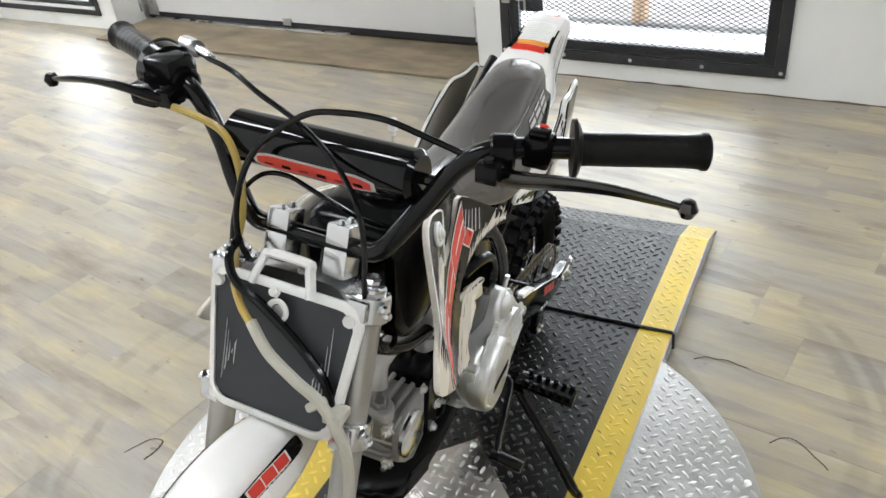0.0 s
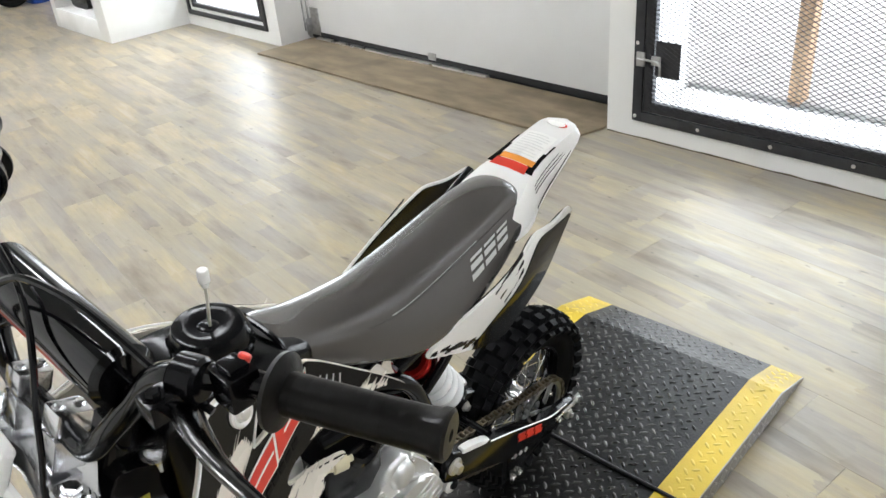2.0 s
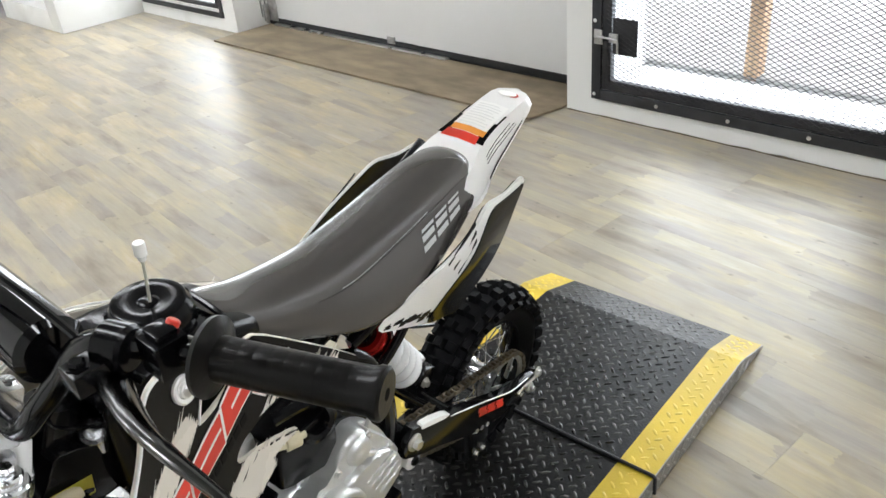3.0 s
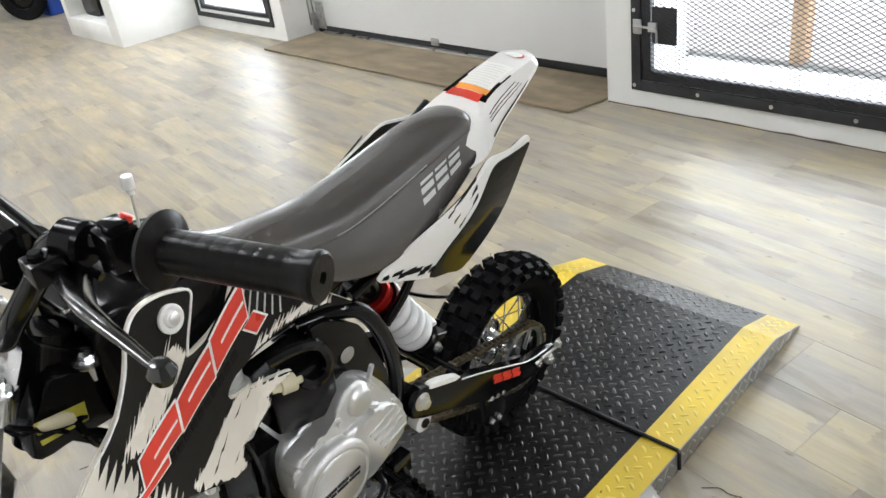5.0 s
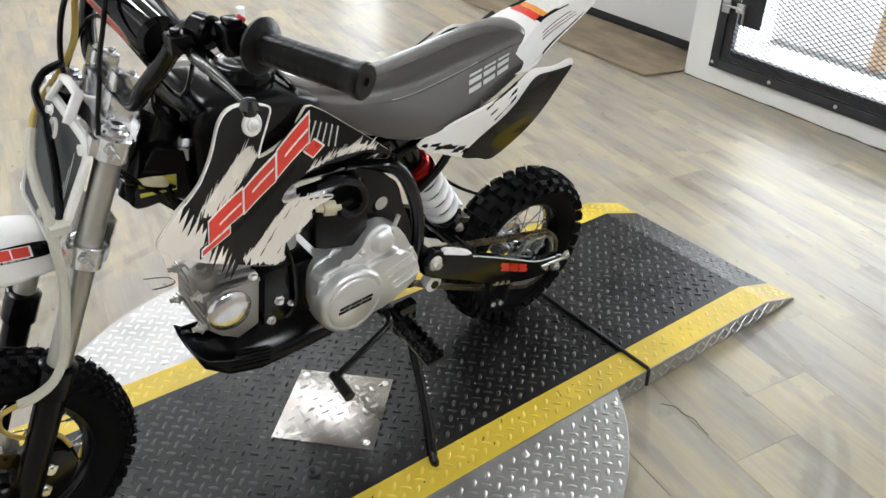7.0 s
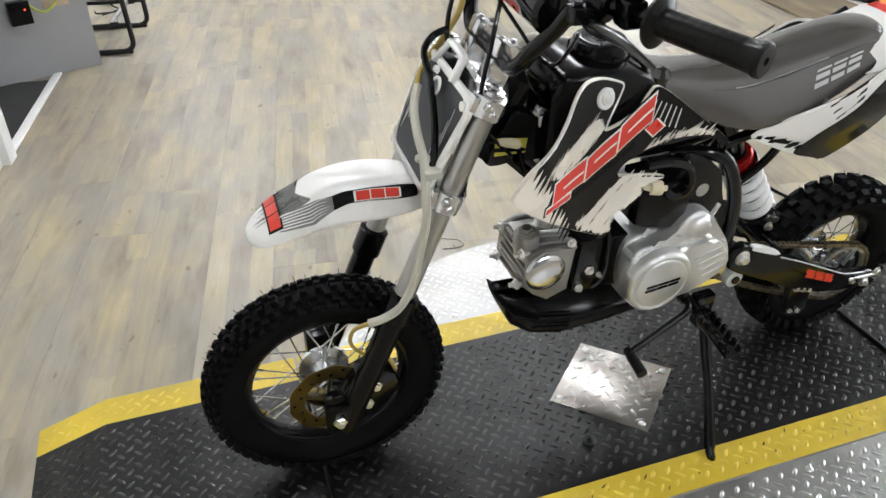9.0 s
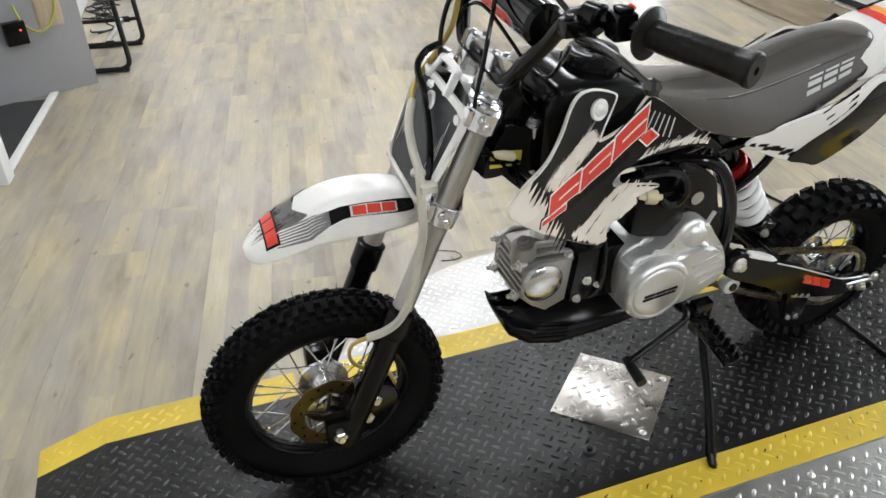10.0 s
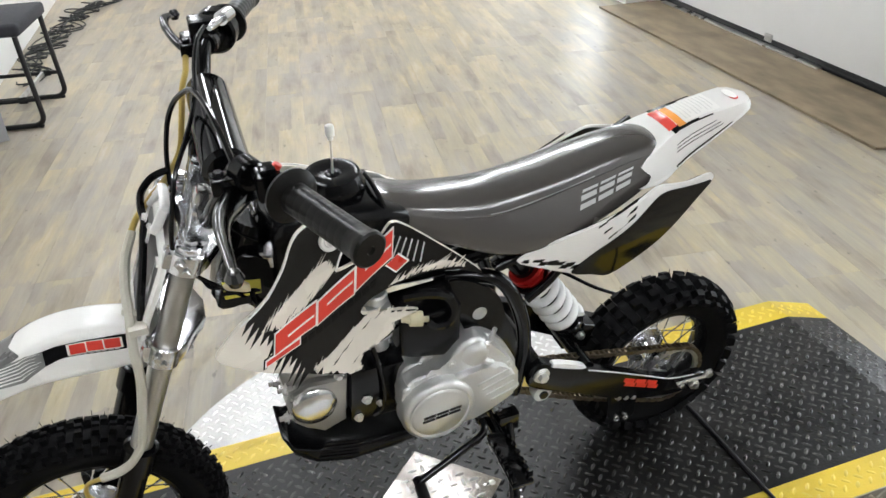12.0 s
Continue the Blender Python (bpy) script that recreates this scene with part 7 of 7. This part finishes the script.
def along(s_):
    s_ = s_ % L_[-1]
    i = max(k for k in range(len(PATHC)) if L_[k] <= s_)
    return closedp[i].lerp(closedp[i + 1], (s_ - L_[i]) / max(1e-9, L_[i + 1] - L_[i]))


b = bm_new()
for k in range(links):
    a_, c_ = along(k * L_[-1] / links), along((k + 1) * L_[-1] / links)
    ang = math.atan2(c_.y - a_.y, c_.x - a_.x)
    mid = (a_ + c_) / 2
    m = Matrix.Translation((mid.x, 0.063, mid.y)) @ Matrix.Rotation(-ang, 4, "Y")
    yy = 0.0065 if k % 2 else 0.0048
    for s in (1, -1):
        box(b, -0.0085, 0.0085, s * yy - 0.0007, s * yy + 0.0007, -0.0042, 0.0042, 0, m)
    disc(b, m @ Vector((-0.0063, -0.0075, 0)), (0, 1, 0), 0.0036, 0.015, 0.0005, 8)
chain = tagged(part("chain", b, M_CHAIN, bike, "oily roller chain", smooth=False))

# shock
ST, SB_ = Vector((0.412, 0.006, 0.612)), Vector((0.238, 0.006, 0.349))
SD = (SB_ - ST).normalized()
SL = (SB_ - ST).length
b = bm_new()
tube(b, [ST, ST + SD * 0.13, ST + SD * 0.131, ST + SD * (SL - 0.03)], [0.022, 0.022, 0.013, 0.013], 18)
disc(b, SB_ - SD * 0.035, SD, 0.030, 0.012, 0.003)
tube(b, [SB_ + Vector((0, -0.022, 0)), SB_ + Vector((0, 0.022, 0))], 0.013, 12)
shock = part("shock_body", b, M_BLACKMET, bike, "black rear shock absorber")
b = bm_new()
turns, N_ = 5.2, 150
u_ = SD.orthogonal().normalized()
v_ = SD.cross(u_)
tube(b, [ST + SD * (0.127 + (SL - 0.127 - 0.040) * k / N_) + (u_ * math.cos(2 * math.pi * turns * k / N_) + v_ * math.sin(2 * math.pi * turns * k / N_)) * 0.0300 for k in range(N_ + 1)], 0.0082, 10)
part("spring", b, M_SPRING, shock, "white coil spring")
b = bm_new()
lathe(b, [(0.016, 0), (0.030, 0), (0.032, 0.003), (0.032, 0.008), (0.028, 0.010), (0.028, 0.014), (0.031, 0.016), (0.031, 0.022), (0.016, 0.022)], axis_m(ST + SD * 0.094, SD), 30)
part("preload_ring", b, M_REDMET, shock, "red anodised preload ring")
b = bm_new()
lathe(b, [(0.018, 0), (0.036, 0), (0.036, 0.010), (0.018, 0.010)], axis_m(ST + SD * 0.117, SD), 30)
part("spring_seat", b, M_BLACKMET, shock)
b = bm_new()
bolt(b, SB_ + Vector((0, 0.022, 0)), (0, 1, 0), 0.007, 0.008)
part("shock_bolt", b, M_SCREW, shock, "zinc bolt")

# footrests, stand, gear lever
for s in (1, -1):
    b = bm_new()
    tube(b, [(0.455, s * 0.07, 0.272), (0.462, s * 0.155, 0.280)], 0.012, 12)
    box(b, 0.445, 0.485, s * 0.150 - 0.012, s * 0.150 + 0.012, 0.268, 0.292, 0.004)
    part("footrest_bracket", b, M_BLACKMET, bike, "black footrest bracket")
    b = bm_new()
    m = Matrix.Translation((0.468, s * 0.205, 0.286)) @ Matrix.Rotation(radians(-6 * s), 4, "X")
    box(b, -0.020, 0.020, -0.048, 0.048, -0.006, 0.003, 0.003, m)
    for k in range(6):
        for x in (-0.019, 0.011):
            box(b, x, x + 0.008, -0.046 + k * 0.016, -0.037 + k * 0.016, 0.003, 0.012, 0.001, m)
    part("footrest", b, M_BLACKMET, bike, "toothed black footrest")
b = bm_new()
tube(b, spline([(0.425, 0.105, 0.262), (0.435, 0.150, 0.20), (0.457, 0.228, 0.108), (0.474, 0.277, 0.046)], 4), 0.0105, 12)
tube(b, [(0.472, 0.270, 0.054), (0.475, 0.281, 0.041), (0.477, 0.291, 0.037), (0.478, 0.297, 0.038)], [0.0105, 0.0135, 0.0125, 0.006], 14, flat=0.7)
prism(b, [(0.405, 0.245), (0.405, 0.285), (0.445, 0.285), (0.448, 0.250)], 0.088, 0.112, 0.003)
stand = part("side_stand", b, M_BLACKMET, bike, "black side stand")
b = bm_new()
tube(b, [(0.432 + 0.0035 * math.cos(k * 1.2), 0.118 + 0.085 * k / 60 + 0.0035 * math.sin(k * 1.2), 0.245 - 0.118 * k / 60) for k in range(61)], 0.0011, 5)
part("stand_spring", b, M_GALV, stand, "bright stand spring")
b = bm_new()
tube(b, spline([(0.478, 0.100, 0.300), (0.490, 0.135, 0.296), (0.535, 0.146, 0.281), (0.585, 0.153, 0.263), (0.622, 0.159, 0.250)], 4), 0.0068, 10)
disc(b, (0.478, 0.092, 0.296), (0, 1, 0), 0.013, 0.020, 0.002)
tube(b, [(0.622, 0.150, 0.250), (0.622, 0.176, 0.248)], 0.009, 10)
gear = part("gear_lever", b, M_BLACKMET, bike, "black gear lever")
b = bm_new()
tube(b, [(0.622, 0.166, 0.249), (0.624, 0.208, 0.244)], 0.0105, 14)
part("gear_rubber", b, M_GRIP, gear, "rubber gear pedal")
# rear brake rod on the far side
cable("brake_rod", [(0.40, -0.085, 0.47), (0.27, -0.10, 0.44), (0.12, -0.10, 0.33), (0.02, -0.10, 0.27)], 0.004, M_BLACKMET, "thin black brake rod")


# ---------------------------------------------------------------- far things in the room
M_CHAIRM = mat("black_chair_tube", (0.012, 0.012, 0.013), 0.4, 0.2)
M_CHAIRF = mat("charcoal_upholstery", (0.035, 0.036, 0.042), 0.85, vary=0.2, scale=30, bump=0.4, bump_scale=400)
M_CORD = mat("black_cord", (0.012, 0.012, 0.012), 0.55)
M_PLYBOX = mat("pale_wood", (0.50, 0.40, 0.28), 0.6, vary=0.15, stretch=(6, 1, 1))
M_YCORD = mat("yellow_green_cord", (0.42, 0.46, 0.05), 0.4)
M_BLUE = mat("blue_plastic", (0.02, 0.07, 0.36), 0.35, vary=0.1)
M_CLOTH = mat("yellow_cloth", (0.27, 0.25, 0.035), 0.85, vary=0.35, scale=14, bump=0.5, bump_scale=90)

# cantilever chair
chair = thing("visitor_chair", "black tubular steel chair with charcoal seat", "chair", pose(1.664, -2.806, 0, 0, 0, -9.6))


def loop_leg(y):
    return spline([(0.0, y, 0.44), (-0.005, y, 0.30), (-0.015, y, 0.10), (-0.012, y, 0.040), (0.02, y, 0.014), (0.08, y, 0.012), (0.38, y, 0.012), (0.44, y, 0.016), (0.465, y, 0.05), (0.46, y, 0.20), (0.44, y, 0.44), (0.455, y, 0.62), (0.50, y, 0.84)], 4)


for y in (0.0, -0.43):
    b = bm_new()
    tube(b, loop_leg(y), 0.0125, 12)
    leg = part("side_frame", b, M_CHAIRM, chair, "bent black steel tube side frame")
    b = bm_new()
    box(b, 0.03, 0.07, y - 0.007, y + 0.007, 0.125, 0.155, 0.003)
    tube(b, [(-0.010, y, 0.14), (0.46, y, 0.14)], 0.010, 10)
    part("side_rail", b, M_CHAIRM, leg)
    b = bm_new()
    disc(b, (0.005, y - 0.003, 0.0), (0, 0, 1), 0.014, 0.014, 0.004)
    part("foot_pad", b, M_CHAIRM, leg, "black foot pad")
b = bm_new()
box(b, 0.06, 0.075, -0.43, 0.0, 0.13, 0.15, 0.004)
part("cross_rail", b, M_GALV, chair, "grey cross rail")
b = bm_new()
box(b, -0.03, 0.45, -0.45, 0.02, 0.44, 0.50, 0.022, seg=3)
part("seat_cushion", b, M_CHAIRF, chair, "charcoal fabric seat")
b = bm_new()
box(b, 0.44, 0.50, -0.45, 0.02, 0.56, 0.86, 0.022, seg=3)
part("backrest", b, M_CHAIRF, chair, "charcoal fabric backrest")

# tangle of cords along the wall
rng2 = random.Random(11)
LEAD = spline([(1.80, -3.60, 0), (1.78, -4.05, 0), (1.72, -4.50, 0), (1.64, -4.95, 0), (1.52, -5.30, 0), (1.28, -5.46, 0)], 12)
for k in range(6):
    pts = []
    for i in range(34):
        c = LEAD[min(len(LEAD) - 1, int(len(LEAD) * (i / 34 * 0.86 + 0.022 * k)))]
        a = i * (0.95 + 0.17 * k) + 1.7 * k
        w = 0.11 * (0.55 + 0.45 * math.sin(0.37 * i + 2.1 * k))
        pts.append((c[0] + w * math.cos(a) + rng2.uniform(-.03, .03), c[1] + 1.3 * w * math.sin(a * 0.8) + rng2.uniform(-.05, .05), 0.006 + 0.005 * (k % 3) + 0.008 * rng2.random()))
    b = bm_new()
    tube(b, spline(pts, 5), 0.0048, 6)
    single("extension_lead", b, M_CORD, "black power cord tangled on the floor", "cable", group="cords on the floor")

# socket block and junction box on the shaded partition
adapter = thing("power_adapter", "black plug adapter with red lamp on partition", "power adapter", PARTITION @ pose(0.29, 0.002, 0.30))
b = bm_new()
box(b, -0.045, 0.045, -0.0, 0.045, -0.045, 0.055, 0.006)
part("adapter_body", b, M_BLACKPLA, adapter)
b = bm_new()
disc(b, (-0.02, 0.046, 0.02), (0, 1, 0), 0.004, 0.002, 0.0005, 10)
part("indicator", b, emitter("red_lamp", (1, 0.1, 0.03), 3.0), adapter, "small red indicator lamp")
b = bm_new()
tube(b, spline([(0.27, 0.02, 0.42), (0.25, 0.03, 0.34), (0.20, 0.04, 0.295), (0.14, 0.03, 0.32), (0.10, 0.02, 0.40), (0.10, 0.012, 0.52)], 6), 0.005, 8)
single("hanging_lead", b, M_YCORD, "yellow-green cord hanging by the partition", "cable", PARTITION)
b = bm_new()
box(b, 0.075, 0.185, 0.0, 0.007, 0.30, 0.46, 0.002)
box(b, 0.080, 0.180, 0.007, 0.012, 0.305, 0.455, 0.002)
single("wood_panel", b, M_PLYBOX, "pale wood panel screwed to the partition", "panel", PARTITION)

# things in the shelf unit
b = bm_new()
rngc = random.Random(4)
rows_ = []
for i in range(-3, 9):
    row = []
    for j in range(17):
        y = -0.15 + 0.30 * j / 16
        heap = (0.085 + 0.025 * math.sin(y * 47 + i)) * math.sin(math.pi * j / 16) ** 0.6 * math.sin(math.pi * (max(i, 0) + .6) / 9.4) ** 0.5
        fold = 0.022 * math.sin(y * 60 + i * 1.9) + rngc.uniform(-.010, .010)
        if i < 1:                                   # a corner hangs over the edge
            hang = (0.012 + 0.085 * math.exp(-((y - 0.075) / 0.065) ** 2)) * (1 - i) / 4
            row.append(Vector((-0.028 + fold * 0.4, y * (1 + 0.06 * i), 0.022 - hang)))
        else:
            row.append(Vector((-0.03 + 0.040 * i + rngc.uniform(-.01, .01), y + fold * 0.6, 0.014 + heap + max(0, fold))))
    rows_.append(row)
loft(b, rows_, caps=False, ring=False)
cl = single("yellow_cloth", b, M_CLOTH, "crumpled yellow cloth hanging over the shelf", "cloth", wall_place(0.30, -4.58, 0.475) @ pose(0.0, 0, 0, 0, 0, 180) @ pose(-0.32, 0, 0))
solid(cl, 0.006)
b = bm_new()
loft(b, [superloop(x, w, 0.0, h, e=6) for x, w, h in ((0.0, 0.15, 0.20), (0.03, 0.175, 0.21), (0.12, 0.18, 0.22), (0.22, 0.175, 0.21), (0.25, 0.16, 0.20))])
bag = single("black_bag", b, M_BLACKPLA, "black bag standing on the low shelf", "bag", wall_place(0.27, -4.55, 0.150))

# scooter and blue bin far off
bin_ = thing("blue_bin", "blue plastic bin standing by the wall", "bin", pose(-1.86, -7.02, 0, 0, 0, -3))
b = bm_new()
loft(b, [superloop(0, 0.13, -0.13, 0.13, e=5), superloop(0.36, 0.16, -0.16, 0.16, e=5)])
b.transform(Matrix(((0, 0, 1, 0), (0, 1, 0, 0), (1, 0, 0, 0.0), (0, 0, 0, 1))))
part("bin_body", b, M_BLUE, bin_)
b = bm_new()
loft(b, [superloop(0.36, 0.17, -0.17, 0.17, e=5), superloop(0.38, 0.17, -0.17, 0.17, e=5)])
b.transform(Matrix(((0, 0, 1, 0), (0, 1, 0, 0), (1, 0, 0, 0.0), (0, 0, 0, 1))))
part("bin_rim", b, M_BLUE, bin_)
b = bm_new()
box(b, -0.02, 0.10, -0.7, 0.25, 0.55, 2.4, 0.01)
single("dark_panel", b, M_BLACKPLA, "tall dark display panel behind the bin", "display panel", wall_place(0.03, -6.2, -0.55 + 0.0))

moto = thing("parked_motorcycle", "parked motorcycle with black tyre and silver fender", "motorcycle", pose(-1.58, -7.0, 0, 0, 0, 128) @ Matrix.Scale(0.86, 4))
b = bm_new()
C2 = Matrix.Translation((0, 0, 0.26)) @ WHEEL
lathe(b, [(0.145, -0.05), (0.20, -0.07), (0.245, -0.055), (0.26, -0.02), (0.26, 0.02), (0.245, 0.055), (0.20, 0.07), (0.145, 0.05)], C2, 40, closed=True)
part("front_tyre", b, M_TYRE, moto)
b = bm_new()
lathe(b, [(0.148, -0.045), (0.148, 0.045), (0.138, 0.045), (0.12, 0.02), (0.05, 0.03), (0.05, 0.06), (0, 0.06)], C2, 32)
lathe(b, [(0.138, -0.045), (0.12, -0.02), (0.05, -0.03), (0.05, -0.06), (0, -0.06)], C2, 32)
part("front_rim", b, M_BLACKMET, moto)
b = bm_new()
disc(b, (0, 0.055, 0.26), (0, 1, 0), 0.035, 0.02, 0.004)
disc(b, (0, -0.075, 0.26), (0, 1, 0), 0.035, 0.02, 0.004)
part("hub", b, M_CHROME, moto)
b = bm_new()
loft(b, [[Vector(((0.275 - 0.004 * abs(j)) * math.sin(radians(a)), 0.020 * j, 0.26 + (0.280 - 0.004 * j * j) * math.cos(radians(a)))) for j in range(-4, 5)] for a in range(-35, 75, 8)], caps=False, ring=False)
solid(part("front_fender", b, M_SILVER, moto, "silver front fender"), 0.004)
b = bm_new()
for s in (1, -1):
    tube(b, [(0.0, s * 0.09, 0.24), (-0.22, s * 0.09, 0.85)], 0.024, 14)
part("fork", b, M_BLACKMET, moto)
b = bm_new()
lathe(b, [(0, 0.05), (0.06, 0.045), (0.085, 0.02), (0.088, 0.0), (0.07, -0.06), (0, -0.09)], axis_m((0.03, 0.05, 0.60), (1, 0.1, 0.1)), 28)
part("headlight", b, M_CHROME, moto, "round chrome headlight")
b = bm_new()
loft(b, [superloop(-0.15 - x, w, z0, z1) for x, w, z0, z1 in ((0.0, 0.05, 0.55, 0.8), (0.1, 0.13, 0.4, 0.9), (0.4, 0.16, 0.3, 0.92), (0.8, 0.15, 0.3, 0.85), (1.2, 0.1, 0.45, 0.8))])
part("body", b, M_BLACKPLA, moto)
b = bm_new()
lathe(b, [(0.145, -0.05), (0.20, -0.07), (0.245, -0.055), (0.26, -0.02), (0.26, 0.02), (0.245, 0.055), (0.20, 0.07), (0.145, 0.05)], Matrix.Translation((-1.25, 0, 0.26)) @ WHEEL, 40, closed=True)
part("rear_tyre", b, M_TYRE, moto)
b = bm_new()
tube(b, spline([(-0.25, -0.36, 0.98), (-0.22, -0.15, 0.95), (-0.22, 0.15, 0.95), (-0.25, 0.36, 0.98)], 5), 0.013, 10)
part("handlebar", b, M_BLACKMET, moto)

# worn scuffs in the vinyl: lifted tears
M_TEAR = mat("torn_vinyl_edge", (0.045, 0.04, 0.03), 0.8)
for pts in ([(0.012, 0.515), (0.000, 0.530), (-0.008, 0.545), (-0.004, 0.565), (-0.010, 0.590), (-0.002, 0.615), (0.004, 0.642)], [(0.235, 0.722), (0.212, 0.742), (0.205, 0.765), (0.219, 0.791), (0.240, 0.812), (0.258, 0.832), (0.270, 0.842)], [(0.802, -0.660), (0.775, -0.648), (0.744, -0.630), (0.735, -0.608), (0.740, -0.592), (0.768, -0.588), (0.800, -0.595)]):
    b = bm_new()
    cr = spline([(x, y, 0.0004) for x, y in pts], 6)
    tube(b, cr, [0.0010 + 0.0030 * abs(math.sin(i * 1.7)) ** 2 for i in range(len(cr))], 6, flat=0.35)
    single("floor_tear", b, M_TEAR, "dark tear in the vinyl plank floor", "floor tear", group="floor tears", kind="structure")


# ---------------------------------------------------------------- floor planks
PL, PW = 1.22, 0.184
PLANKS = pose(0.0, 0.0, 0.0, 0, 0, -9.0)
bp_ = bm_new()
box(bp_, -PW / 2 + 0.00015, PW / 2 - 0.00015, -PL / 2 + 0.00015, PL / 2 - 0.00015, -0.004, 0.0, 0.0004, seg=1)
first = finish("plank", bp_, M_PLANK, smooth=False)
first.parent = floor
rng = random.Random(5)
made_first = False
rest = []
for i in range(-22, 44):
    off = rng.uniform(0, PL)
    for j in range(-10, 8):
        x, y = i * PW, j * PL + off
        w = PLANKS @ Vector((x, y, 0))
        if not (-2.25 < w.x < 7.6 and -11 < w.y < 7.0):
            continue
        near = -2.1 < w.x < 2.3 and -6.6 < w.y < 1.6
        m = PLANKS @ pose(x, y, 0, 0, 0, 180 * rng.randint(0, 1))
        if near:
            if not made_first:
                first.matrix_local, made_first = m, True
            else:
                share("plank", first, floor, m)
        else:
            rest.append(m)
vs, fs = [], []
for m in rest:
    i = len(vs)
    for u, v in ((-1, -1), (1, -1), (1, 1), (-1, 1)):
        vs.append(m @ Vector((u * (PW / 2 - 0.0005), v * (PL / 2 - 0.0005), 0)))
    for u, v in ((-1, -1), (1, -1), (1, 1), (-1, 1)):
        vs.append(m @ Vector((u * (PW / 2), v * (PL / 2), -0.003)))
    fs += [tuple(i + k for k in f) for f in ((0, 1, 2, 3), (4, 5, 1, 0), (5, 6, 2, 1), (6, 7, 3, 2), (7, 4, 0, 3))]
me = bpy.data.meshes.new("far_planks")
me.from_pydata(vs, [], fs)
me.materials.append(M_PLANK)
fp = tagged(new("far_planks", me), kind="stuff")
fp.parent = floor
